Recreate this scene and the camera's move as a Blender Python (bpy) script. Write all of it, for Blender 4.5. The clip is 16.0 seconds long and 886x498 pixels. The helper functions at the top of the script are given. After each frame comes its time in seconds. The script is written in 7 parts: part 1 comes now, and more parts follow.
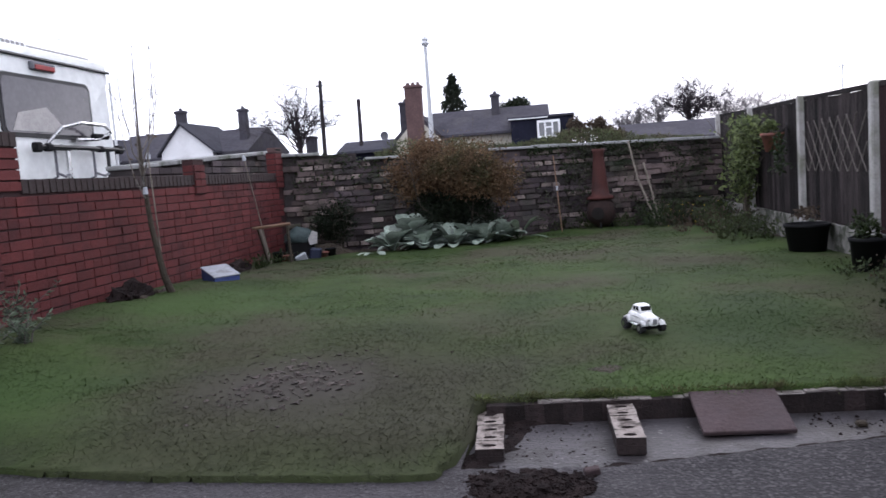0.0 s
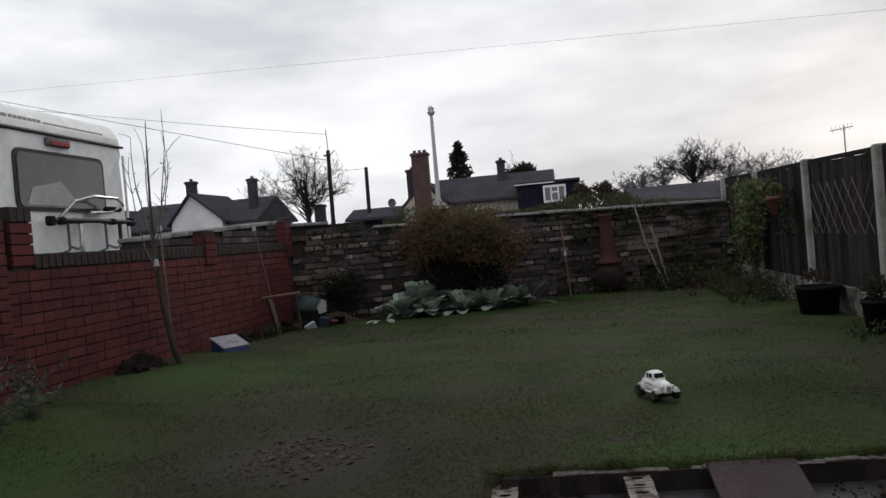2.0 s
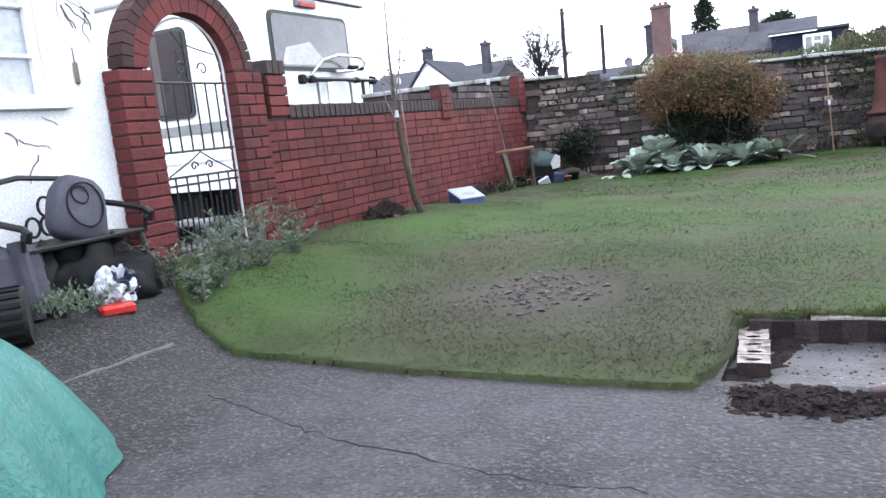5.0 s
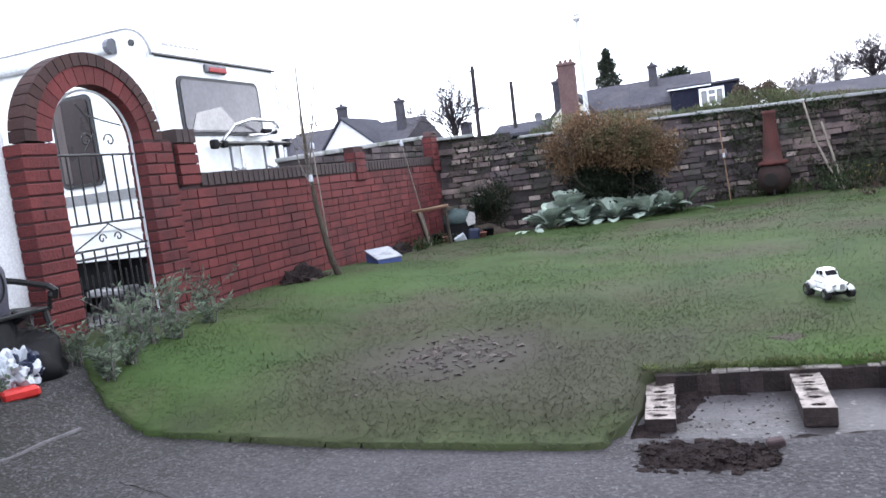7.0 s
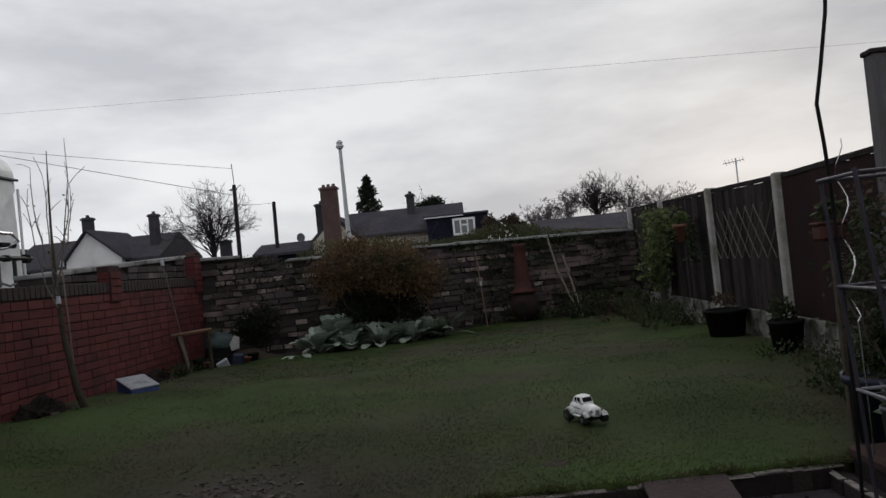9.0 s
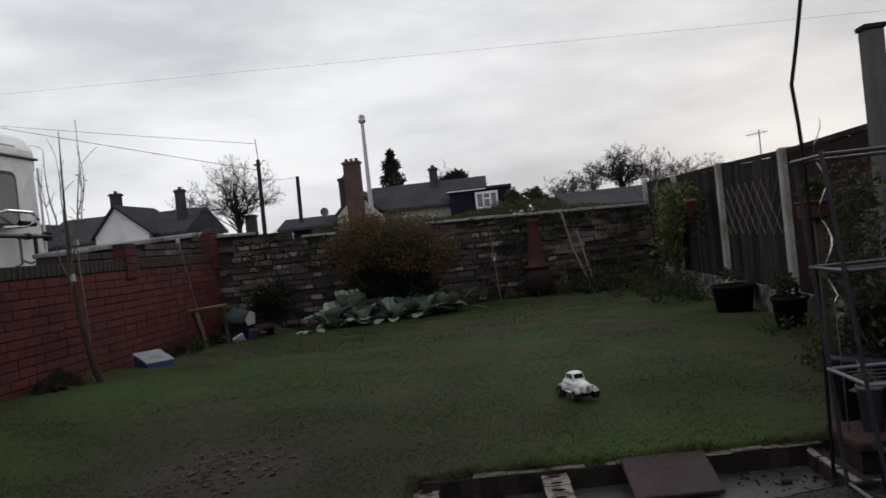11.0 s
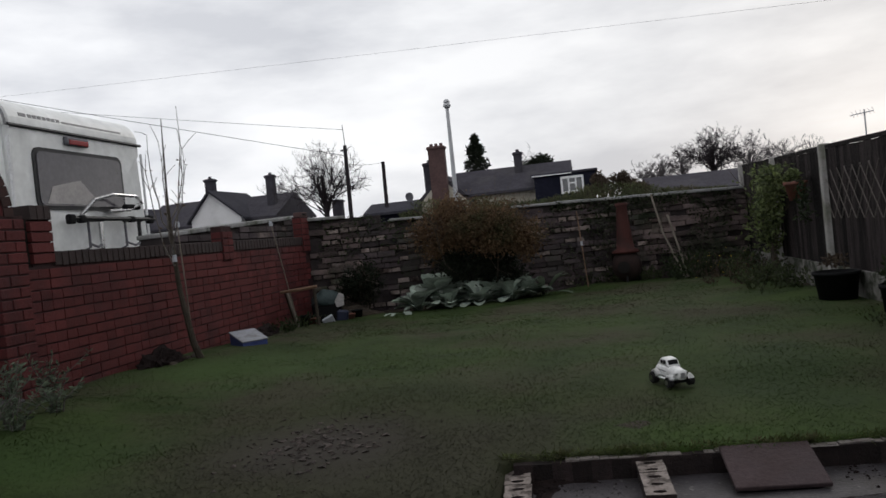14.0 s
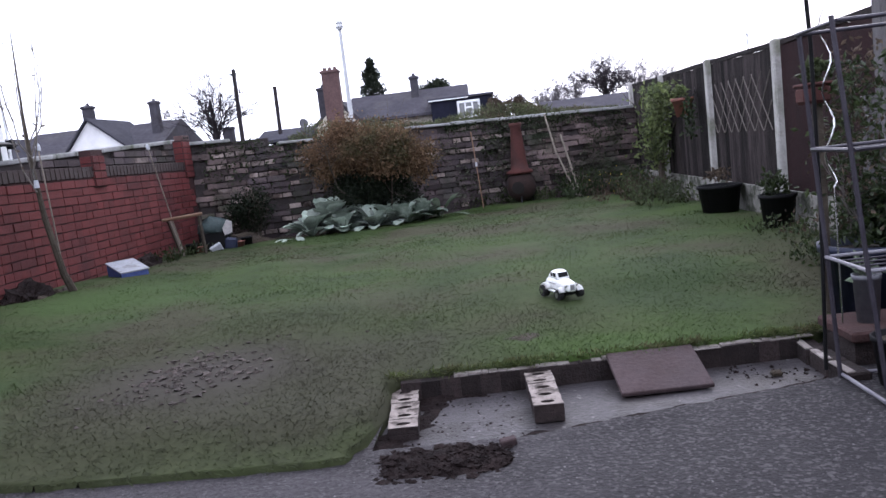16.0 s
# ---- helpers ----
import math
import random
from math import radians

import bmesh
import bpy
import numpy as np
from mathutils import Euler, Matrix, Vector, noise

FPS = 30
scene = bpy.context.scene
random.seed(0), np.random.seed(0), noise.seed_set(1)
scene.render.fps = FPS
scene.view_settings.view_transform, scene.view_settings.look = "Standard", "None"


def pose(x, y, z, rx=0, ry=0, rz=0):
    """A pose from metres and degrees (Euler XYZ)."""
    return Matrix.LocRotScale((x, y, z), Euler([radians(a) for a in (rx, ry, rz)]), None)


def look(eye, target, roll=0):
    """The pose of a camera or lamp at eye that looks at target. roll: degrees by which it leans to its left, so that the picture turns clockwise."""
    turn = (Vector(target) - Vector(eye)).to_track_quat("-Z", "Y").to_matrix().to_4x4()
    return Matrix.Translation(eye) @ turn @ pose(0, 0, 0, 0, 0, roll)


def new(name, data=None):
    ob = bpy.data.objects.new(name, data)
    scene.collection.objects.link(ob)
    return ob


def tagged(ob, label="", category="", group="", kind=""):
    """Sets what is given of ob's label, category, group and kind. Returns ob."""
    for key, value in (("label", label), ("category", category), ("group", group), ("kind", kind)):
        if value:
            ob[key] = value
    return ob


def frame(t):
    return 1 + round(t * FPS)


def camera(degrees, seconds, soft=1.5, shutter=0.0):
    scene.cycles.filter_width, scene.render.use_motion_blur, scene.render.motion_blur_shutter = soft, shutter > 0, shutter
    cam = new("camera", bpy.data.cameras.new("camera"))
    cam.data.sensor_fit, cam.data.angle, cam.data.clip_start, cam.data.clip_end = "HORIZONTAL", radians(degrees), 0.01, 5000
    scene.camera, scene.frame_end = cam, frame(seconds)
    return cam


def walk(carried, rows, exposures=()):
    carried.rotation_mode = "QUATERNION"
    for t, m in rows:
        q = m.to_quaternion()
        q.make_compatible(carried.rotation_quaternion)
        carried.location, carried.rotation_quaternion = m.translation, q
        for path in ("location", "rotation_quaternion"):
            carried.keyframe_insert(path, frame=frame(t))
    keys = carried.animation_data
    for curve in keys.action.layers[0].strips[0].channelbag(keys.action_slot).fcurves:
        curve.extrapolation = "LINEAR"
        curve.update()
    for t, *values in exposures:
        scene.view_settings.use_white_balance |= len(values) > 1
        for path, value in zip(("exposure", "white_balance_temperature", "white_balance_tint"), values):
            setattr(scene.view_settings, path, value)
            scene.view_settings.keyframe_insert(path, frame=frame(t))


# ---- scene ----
cam = camera(59.2, 16.0, soft=1.5, shutter=0.12)
PATH = [
    (0, pose(0.010, -0.023, 1.027, 84.55, 4.08, 9.00)),
    (0.5, pose(-0.047, 0.017, 1.002, 85.39, 4.40, 16.55)),
    (1, pose(0.015, 0.049, 1.020, 87.13, 4.45, 18.12)),
    (1.5, pose(0.017, -0.020, 1.044, 89.63, 5.30, 10.69)),
    (2, pose(0.003, -0.033, 1.049, 89.38, 4.91, 9.54)),
    (2.5, pose(0.004, 0.039, 1.035, 89.43, 4.33, 14.96)),
    (3, pose(-0.053, 0.098, 1.018, 89.18, 4.57, 18.64)),
    (3.5, pose(0.018, 0.052, 1.020, 89.16, 5.74, 17.18)),
    (4, pose(0.015, 0.020, 0.997, 87.74, 5.90, 15.14)),
    (4.5, pose(-0.082, -0.018, 0.924, 81.36, 5.30, 21.30)),
    (4.7, pose(-0.066, 0.051, 0.897, 81.28, 5.84, 26.88)),
    (6.8, pose(-0.028, -0.015, 0.949, 82.00, 8.25, 19.34)),
    (7, pose(-0.004, 0.020, 0.961, 84.49, 7.36, 20.40)),
    (7.5, pose(0.033, 0.009, 1.018, 86.97, 6.26, 15.37)),
    (8, pose(0.017, -0.066, 1.066, 88.96, 5.27, 10.59)),
    (8.5, pose(-0.069, -0.025, 1.011, 92.18, 5.33, 6.54)),
    (8.7, pose(-0.115, 0.002, 1.016, 91.79, 5.75, 3.32)),
    (10.8, pose(0.112, -0.068, 1.049, 89.64, 6.10, 1.95)),
    (11, pose(0.082, -0.054, 1.040, 89.48, 6.10, 4.77)),
    (11.5, pose(0.031, -0.075, 1.029, 86.26, 7.07, 10.31)),
    (12, pose(-0.037, 0.030, 0.966, 88.33, 6.86, 22.21)),
    (12.5, pose(-0.001, 0.077, 0.935, 88.97, 6.80, 24.41)),
    (13, pose(-0.001, 0.072, 0.959, 89.56, 6.27, 22.07)),
    (13.5, pose(0.009, -0.005, 0.995, 89.36, 5.09, 16.53)),
    (14, pose(0.041, -0.050, 1.028, 89.03, 5.87, 10.92)),
    (14.5, pose(0.047, 0.038, 1.013, 85.92, 6.97, 7.70)),
    (15, pose(0.051, 0.065, 1.000, 85.65, 5.93, 7.46)),
    (15.5, pose(0.074, 0.114, 0.972, 83.71, 6.06, 4.59)),
    (16, pose(0.079, 0.131, 0.947, 82.92, 6.71, 3.48)),
]

STOPS = [(0, 1.1), (0.5, 1.15), (1, 0.65), (1.5, 0.05), (2, 0.0), (3.5, 0.0), (4, 0.05), (4.5, 2.35), (7, 2.1), (7.5, 0.65), (8, 0.0), (8.5, -0.25),
         (11, -0.15), (11.5, 0.3), (12.5, 0.45), (13.5, 0.0), (14, 0.0), (14.5, 0.35), (15, 0.55), (15.5, 1.05), (16, 1.4)]
walk(cam, PATH, exposures=[(t, v - 0.11 + 0.24 * min(max(v, 0.0), 1.0), 6330 - 470 * min(max(v, 0.0), 1.4), 11 + 6 * min(max(v, 0.0), 1.4) - 10 * max(v - 1.4, 0.0)) for t, v in STOPS])

# ---- world and light ----
SUN_AZ, SUN_EL = radians(20), radians(9)
world = bpy.data.worlds.new("world")
scene.world = world
world.use_nodes = True
wt = world.node_tree
wt.nodes.clear()
w_out = wt.nodes.new("ShaderNodeOutputWorld")
w_bg = wt.nodes.new("ShaderNodeBackground")
w_sky = wt.nodes.new("ShaderNodeTexSky")
w_sky.sky_type = "NISHITA"
w_sky.sun_disc = False
w_sky.sun_elevation, w_sky.sun_rotation = SUN_EL, SUN_AZ
w_sky.air_density, w_sky.dust_density = 1.0, 2.0
w_co = wt.nodes.new("ShaderNodeTexCoord")
w_map = wt.nodes.new("ShaderNodeMapping")
w_map.inputs["Scale"].default_value = (1.0, 1.0, 3.2)
w_n = wt.nodes.new("ShaderNodeTexNoise")
w_n.inputs["Scale"].default_value = 2.1
w_n.inputs["Detail"].default_value = 7
w_n.inputs["Roughness"].default_value = 0.55
w_ramp = wt.nodes.new("ShaderNodeValToRGB")
w_ramp.color_ramp.elements[0].position, w_ramp.color_ramp.elements[0].color = 0.36, (7.0, 7.1, 7.35, 1)
w_ramp.color_ramp.elements[1].position, w_ramp.color_ramp.elements[1].color = 0.60, (10.9, 10.9, 10.8, 1)
w_mix = wt.nodes.new("ShaderNodeMixRGB")
w_mix.inputs[0].default_value = 0.975
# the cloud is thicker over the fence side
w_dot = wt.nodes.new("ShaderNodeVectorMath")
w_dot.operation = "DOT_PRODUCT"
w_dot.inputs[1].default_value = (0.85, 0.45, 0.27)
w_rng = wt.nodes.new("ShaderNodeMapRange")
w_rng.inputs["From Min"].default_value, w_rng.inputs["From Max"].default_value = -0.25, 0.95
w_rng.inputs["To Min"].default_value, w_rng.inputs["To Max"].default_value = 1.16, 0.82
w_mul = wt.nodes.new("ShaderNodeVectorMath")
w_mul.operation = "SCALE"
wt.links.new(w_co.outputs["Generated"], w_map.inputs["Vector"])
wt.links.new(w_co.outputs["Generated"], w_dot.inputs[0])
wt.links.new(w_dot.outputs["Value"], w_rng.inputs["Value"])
wt.links.new(w_map.outputs["Vector"], w_n.inputs["Vector"])
wt.links.new(w_n.outputs["Fac"], w_ramp.inputs["Fac"])
wt.links.new(w_sky.outputs["Color"], w_mix.inputs[1])
wt.links.new(w_ramp.outputs["Color"], w_mix.inputs[2])
wt.links.new(w_mix.outputs["Color"], w_mul.inputs[0])
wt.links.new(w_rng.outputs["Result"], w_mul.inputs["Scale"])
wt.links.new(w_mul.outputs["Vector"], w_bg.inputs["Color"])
w_bg.inputs["Strength"].default_value = 0.1
wt.links.new(w_bg.outputs["Background"], w_out.inputs["Surface"])

sun = new("sun", bpy.data.lights.new("sun", "SUN"))
sun.data.energy, sun.data.angle, sun.data.color = 0.5, radians(25), (1.0, 0.93, 0.85)
sun.matrix_world = look((0, 0, 50), (-50 * math.sin(SUN_AZ), -50 * math.cos(SUN_AZ), 20))


# ---- materials ----
def surf(name, ca, cb, scale=8.0, rough=0.8, bump=0.2, fine=60.0, metal=0.0, spread=0.0, per="", cc=None, cc_scale=1.5, cc_at=(0.5, 0.65), spec=0.22, stretch=None, worn_shaded=(), thin=0.0, fleck=None):
    """Two colours mixed by coarse and fine noise; cc: a third one in patches; spread: brightness differing from piece to piece."""
    # every base colour is dimmed: the sky's greater brightness is put into the colours
    dim = lambda c: tuple(0.72 * v for v in c)
    ca, cb, cc = dim(ca), dim(cb), dim(cc) if cc else None
    m = bpy.data.materials.new(name)
    m.use_nodes = True
    nt = m.node_tree
    n, l = nt.nodes, nt.links
    bsdf = n["Principled BSDF"]
    geo = n.new("ShaderNodeNewGeometry")
    vec = geo.outputs["Position"]
    if stretch:
        mp = n.new("ShaderNodeMapping")
        mp.inputs["Scale"].default_value = stretch
        l.new(vec, mp.inputs["Vector"])
        vec = mp.outputs["Vector"]

    def tex(s, d=4, r=0.6):
        t = n.new("ShaderNodeTexNoise")
        t.inputs["Scale"].default_value, t.inputs["Detail"].default_value, t.inputs["Roughness"].default_value = s, d, r
        l.new(vec, t.inputs["Vector"])
        return t.outputs["Fac"]

    def mix(fac, a, b, kind="MIX"):
        x = n.new("ShaderNodeMixRGB")
        x.blend_type = kind
        for sock, v in ((x.inputs[0], fac), (x.inputs[1], a), (x.inputs[2], b)):
            if isinstance(v, (int, float)):
                sock.default_value = v
            elif isinstance(v, tuple):
                sock.default_value = (*v, 1)
            else:
                l.new(v, sock)
        return x.outputs[0]

    def ramp(fac, a, b, va=0.0, vb=1.0):
        x = n.new("ShaderNodeMapRange")
        x.inputs["From Min"].default_value, x.inputs["From Max"].default_value = a, b
        x.inputs["To Min"].default_value, x.inputs["To Max"].default_value = va, vb
        l.new(fac, x.inputs["Value"])
        return x.outputs["Result"]

    coarse, small = tex(scale), tex(fine, 3, 0.7)
    col = mix(ramp(coarse, 0.3, 0.7), ca, cb)
    if cc:
        col = mix(ramp(tex(cc_scale, 5), *cc_at), col, cc)
    for wx, wy, wr, wcol in worn_shaded:
        # another colour round one place, with a ragged edge: wear, growth and painted shade
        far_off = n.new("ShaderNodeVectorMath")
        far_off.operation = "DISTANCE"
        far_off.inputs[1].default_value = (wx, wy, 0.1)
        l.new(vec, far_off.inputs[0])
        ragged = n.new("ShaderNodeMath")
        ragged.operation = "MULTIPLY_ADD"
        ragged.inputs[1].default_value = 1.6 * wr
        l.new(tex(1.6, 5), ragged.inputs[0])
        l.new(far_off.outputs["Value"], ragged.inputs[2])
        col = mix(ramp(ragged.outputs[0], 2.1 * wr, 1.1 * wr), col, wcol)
    if fleck:
        # chips of stone in the surface: size, share, colour
        vo = n.new("ShaderNodeTexVoronoi")
        vo.inputs["Scale"].default_value = fleck[0]
        l.new(vec, vo.inputs["Vector"])
        sp_c = n.new("ShaderNodeSeparateColor")
        l.new(vo.outputs["Color"], sp_c.inputs[0])
        col = mix(ramp(sp_c.outputs[0], 1 - fleck[1], 1 - fleck[1] * 0.35), col, fleck[2])
        col = mix(ramp(sp_c.outputs[1], 0.6, 0.95, 0.0, 0.45), col, (0.010, 0.009, 0.010))
    grey = n.new("ShaderNodeCombineColor")
    g = ramp(small, 0.25, 0.75, 0.78, 1.22)
    for i in range(3):
        l.new(g, grey.inputs[i])
    col = mix(1.0, col, grey.outputs[0], "MULTIPLY")
    if spread:
        if per == "object":
            rnd = n.new("ShaderNodeObjectInfo").outputs["Random"]
        else:
            rnd = geo.outputs["Random Per Island"]
        g2 = n.new("ShaderNodeCombineColor")
        v2 = ramp(rnd, 0, 1, 1 - spread, 1 + spread)
        for i in range(3):
            l.new(v2, g2.inputs[i])
        col = mix(1.0, col, g2.outputs[0], "MULTIPLY")
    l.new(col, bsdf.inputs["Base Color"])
    l.new(ramp(coarse, 0.2, 0.8, max(0.02, rough - 0.1), min(1, rough + 0.1)), bsdf.inputs["Roughness"])
    bsdf.inputs["Metallic"].default_value = metal
    bsdf.inputs["Specular IOR Level"].default_value = spec
    if bump:
        b = n.new("ShaderNodeBump")
        b.inputs["Strength"].default_value, b.inputs["Distance"].default_value = bump, 0.02
        l.new(small, b.inputs["Height"])
        l.new(b.outputs["Normal"], bsdf.inputs["Normal"])
    if thin:
        # thin leaves let light through
        tl = n.new("ShaderNodeBsdfTranslucent")
        l.new(col, tl.inputs["Color"])
        ms = n.new("ShaderNodeMixShader")
        ms.inputs[0].default_value = thin
        l.new(bsdf.outputs[0], ms.inputs[1])
        l.new(tl.outputs[0], ms.inputs[2])
        l.new(ms.outputs[0], n["Material Output"].inputs["Surface"])
    return m


M = {}
M["grass_soil"] = surf("grass_soil", (0.022, 0.038, 0.010), (0.054, 0.083, 0.023), 1.6, 0.95, 0.06, 26, cc=(0.051, 0.051, 0.029), cc_scale=0.8, cc_at=(0.46, 0.60), spec=0.1, worn_shaded=[(-0.9, 3.2, 1.3, (0.029, 0.029, 0.017)), (0.45, 3.25, 0.55, (0.031, 0.053, 0.012)), (-2.9, 5.6, 0.8, (0.032, 0.054, 0.015)), (-2.7, 3.2, 0.5, (0.026, 0.046, 0.012)), (0.9, 4.3, 0.55, (0.020, 0.034, 0.010)), (-1.32, 3.45, 0.5, (0.034, 0.030, 0.025))])
# darker by the house and the pad; the plant stand's shade is painted in
M["asphalt"] = surf("asphalt", (0.037, 0.033, 0.037), (0.076, 0.068, 0.075), 2.2, 0.85, 0.8, 55, cc=(0.026, 0.023, 0.024), cc_scale=2.1, cc_at=(0.46, 0.62), spec=0.25, worn_shaded=[(-2.9, 2.15, 1.3, (0.013, 0.012, 0.010)), (1.45, 2.3, 1.0, (0.013, 0.011, 0.013)), (0.9, 2.15, 1.1, (0.017, 0.015, 0.017))], fleck=(105, 0.30, (0.056, 0.051, 0.054)))
M["earth"] = surf("earth", (0.03, 0.024, 0.018), (0.07, 0.055, 0.04), 12, 0.95, 0.8, 70, spec=0.2)
M["concrete"] = surf("concrete", (0.036, 0.031, 0.035), (0.070, 0.063, 0.069), 4.5, 0.62, 0.3, 60, cc=(0.028, 0.023, 0.024), cc_scale=5.0, cc_at=(0.47, 0.60), spec=0.28, fleck=(95, 0.02, (0.11, 0.105, 0.105)))
M["red_brick"] = surf("red_brick", (0.098, 0.022, 0.022), (0.140, 0.034, 0.033), 5, 0.85, 0.45, 60, spread=0.17, per="object", cc=(0.070, 0.021, 0.023), cc_scale=1.3)
M["red_brick_joined"] = surf("red_brick_joined", (0.098, 0.022, 0.022), (0.140, 0.034, 0.033), 5, 0.85, 0.45, 60, spread=0.19, cc=(0.070, 0.021, 0.023), cc_scale=1.3)
M["dark_mortar"] = surf("dark_mortar", (0.034, 0.018, 0.019), (0.060, 0.030, 0.030), 6, 0.95, 0.5, 80)
M["old_mortar"] = surf("old_mortar", (0.032, 0.026, 0.027), (0.062, 0.051, 0.050), 6, 0.95, 0.5, 80)
M["blue_brick"] = surf("blue_brick", (0.030, 0.020, 0.020), (0.052, 0.034, 0.033), 7, 0.7, 0.3, 70, spread=0.25)
M["render_white"] = surf("render_white", (0.80, 0.795, 0.805), (0.90, 0.895, 0.905), 1.2, 0.9, 0.12, 70, cc=(0.66, 0.65, 0.66), cc_scale=1.0, cc_at=(0.55, 0.8))
M["fence_wood"] = surf("fence_wood", (0.009, 0.007, 0.007), (0.052, 0.042, 0.042), 5, 0.9, 0.5, 50, spec=0.12, spread=0.7, per="object", stretch=(6, 6, 0.7))
M["fence_red"] = surf("fence_red", (0.019, 0.010, 0.011), (0.034, 0.017, 0.018), 4, 0.9, 0.4, 50, spec=0.12, spread=0.2, per="object", stretch=(6, 6, 0.7))
M["post_concrete"] = surf("post_concrete", (0.33, 0.32, 0.31), (0.45, 0.43, 0.415), 4, 0.9, 0.3, 60, cc=(0.22, 0.22, 0.18), cc_scale=3)
M["gravel_board"] = surf("gravel_board", (0.15, 0.145, 0.13), (0.30, 0.29, 0.27), 5, 0.9, 0.4, 60, cc=(0.045, 0.050, 0.035), cc_scale=4.5, cc_at=(0.47, 0.58))
M["van_white"] = surf("van_white", (0.94, 0.96, 0.95), (0.98, 0.99, 0.985), 0.8, 0.3, 0.0, 3, cc=(0.90, 0.92, 0.90), cc_scale=0.8)
M["slate"] = surf("slate", (0.050, 0.050, 0.062), (0.078, 0.076, 0.092), 0.8, 1.0, 0.3, 6, spread=0.2, spec=0.05)


# ---- mesh helpers ----
def part(name, bm, material, parent=None, label="", smooth=False):
    me = bpy.data.meshes.new(name)
    bm.to_mesh(me)
    bm.free()
    if smooth:
        for p in me.polygons:
            p.use_smooth = True
    me.materials.append(material)
    ob = new(name, me)
    if parent is not None:
        ob.parent = parent
    if label:
        ob["label"] = label
    return ob


def box(bm, x0, x1, y0, y1, z0, z1, m=None, bevel=0.0):
    """A block from corner to corner, by m moved, with bevelled edges."""
    r = bmesh.ops.create_cube(bm, size=1.0)
    vs = r["verts"]
    t = Matrix.Translation(((x0 + x1) / 2, (y0 + y1) / 2, (z0 + z1) / 2)) @ Matrix.Diagonal((x1 - x0, y1 - y0, z1 - z0, 1))
    bmesh.ops.transform(bm, matrix=t, verts=vs)
    if bevel:
        es = list({e for v in vs for e in v.link_edges})
        r = bmesh.ops.bevel(bm, geom=es, offset=bevel, segments=1, affect="EDGES")
        vs = list({v for f in r["faces"] for v in f.verts} | {v for v in vs if v.is_valid})
    if m is not None:
        bmesh.ops.transform(bm, matrix=m, verts=[v for v in vs if v.is_valid])
    return vs


def one_box(*a, **k):
    bm = bmesh.new()
    box(bm, *a, **k)
    return bm


def tube(bm, pts, radii, sides=8, cap=True):
    """A round bar along points, with a radius at each."""
    rings = []
    pts = [Vector(p) for p in pts]
    if isinstance(radii, (int, float)):
        radii = [radii] * len(pts)
    side = None
    for i, p in enumerate(pts):
        d = (pts[min(i + 1, len(pts) - 1)] - pts[max(i - 1, 0)]).normalized()
        if side is None:
            side = d.orthogonal().normalized()
        else:
            side = (side - side.dot(d) * d).normalized()
        up = d.cross(side)
        rings.append([bm.verts.new(p + radii[i] * (math.cos(a) * side + math.sin(a) * up)) for a in (2 * math.pi * j / sides for j in range(sides))])
    for a, b in zip(rings, rings[1:]):
        for j in range(sides):
            bm.faces.new((a[j], a[(j + 1) % sides], b[(j + 1) % sides], b[j]))
    if cap:
        bm.faces.new(rings[0][::-1])
        bm.faces.new(rings[-1])


def one_tube(pts, radii, sides=8):
    bm = bmesh.new()
    tube(bm, pts, radii, sides)
    return bm


def lathe(bm, profile, sides=20, m=None, close=False):
    """Turns (radius, height) points round the z axis."""
    rings = []
    for r, z in profile:
        rings.append([bm.verts.new((r * math.cos(2 * math.pi * j / sides), r * math.sin(2 * math.pi * j / sides), z)) for j in range(sides)])
    for a, b in zip(rings, rings[1:]):
        for j in range(sides):
            bm.faces.new((a[j], a[(j + 1) % sides], b[(j + 1) % sides], b[j]))
    if close:
        bm.faces.new(rings[0][::-1])
        bm.faces.new(rings[-1])
    if m is not None:
        bmesh.ops.transform(bm, matrix=m, verts=[v for r in rings for v in r])


def prism(bm, outline, d, m=None):
    """A flat outline of (x, z) points pushed d along y."""
    a = [bm.verts.new((x, 0, z)) for x, z in outline]
    b = [bm.verts.new((x, d, z)) for x, z in outline]
    k = len(a)
    bm.faces.new(a)
    bm.faces.new(b[::-1])
    for i in range(k):
        bm.faces.new((a[(i + 1) % k], a[i], b[i], b[(i + 1) % k]))
    bmesh.ops.recalc_face_normals(bm, faces=bm.faces[:])
    if m is not None:
        bmesh.ops.transform(bm, matrix=m, verts=a + b)


def empty(name, x=0, y=0, z=0, rz=0):
    ob = new(name)
    ob.matrix_world = pose(x, y, z, 0, 0, rz)
    return ob


def raw(name, verts, faces, material, parent=None, smooth=False):
    me = bpy.data.meshes.new(name)
    me.from_pydata([tuple(map(float, v)) for v in verts], [], faces)
    me.materials.append(material)
    if smooth:
        for p in me.polygons:
            p.use_smooth = True
    ob = new(name, me)
    if parent is not None:
        ob.parent = parent
    return ob
M["old_brick_dark"] = surf("old_brick_dark", (0.050, 0.041, 0.046), (0.105, 0.080, 0.083), 4, 0.9, 0.6, 60, spread=0.45, per="object", cc=(0.055, 0.06, 0.043), cc_scale=1.2)
M["old_brick_pale"] = surf("old_brick_pale", (0.20, 0.16, 0.15), (0.40, 0.33, 0.30), 4, 0.9, 0.6, 60, spread=0.45, per="object", cc=(0.07, 0.05, 0.045), cc_scale=3.0, cc_at=(0.45, 0.6))
M["old_brick_joined"] = surf("old_brick_joined", (0.075, 0.058, 0.060), (0.20, 0.15, 0.14), 3, 0.9, 0.6, 60, spread=0.5, cc=(0.04, 0.05, 0.03), cc_scale=1.2)
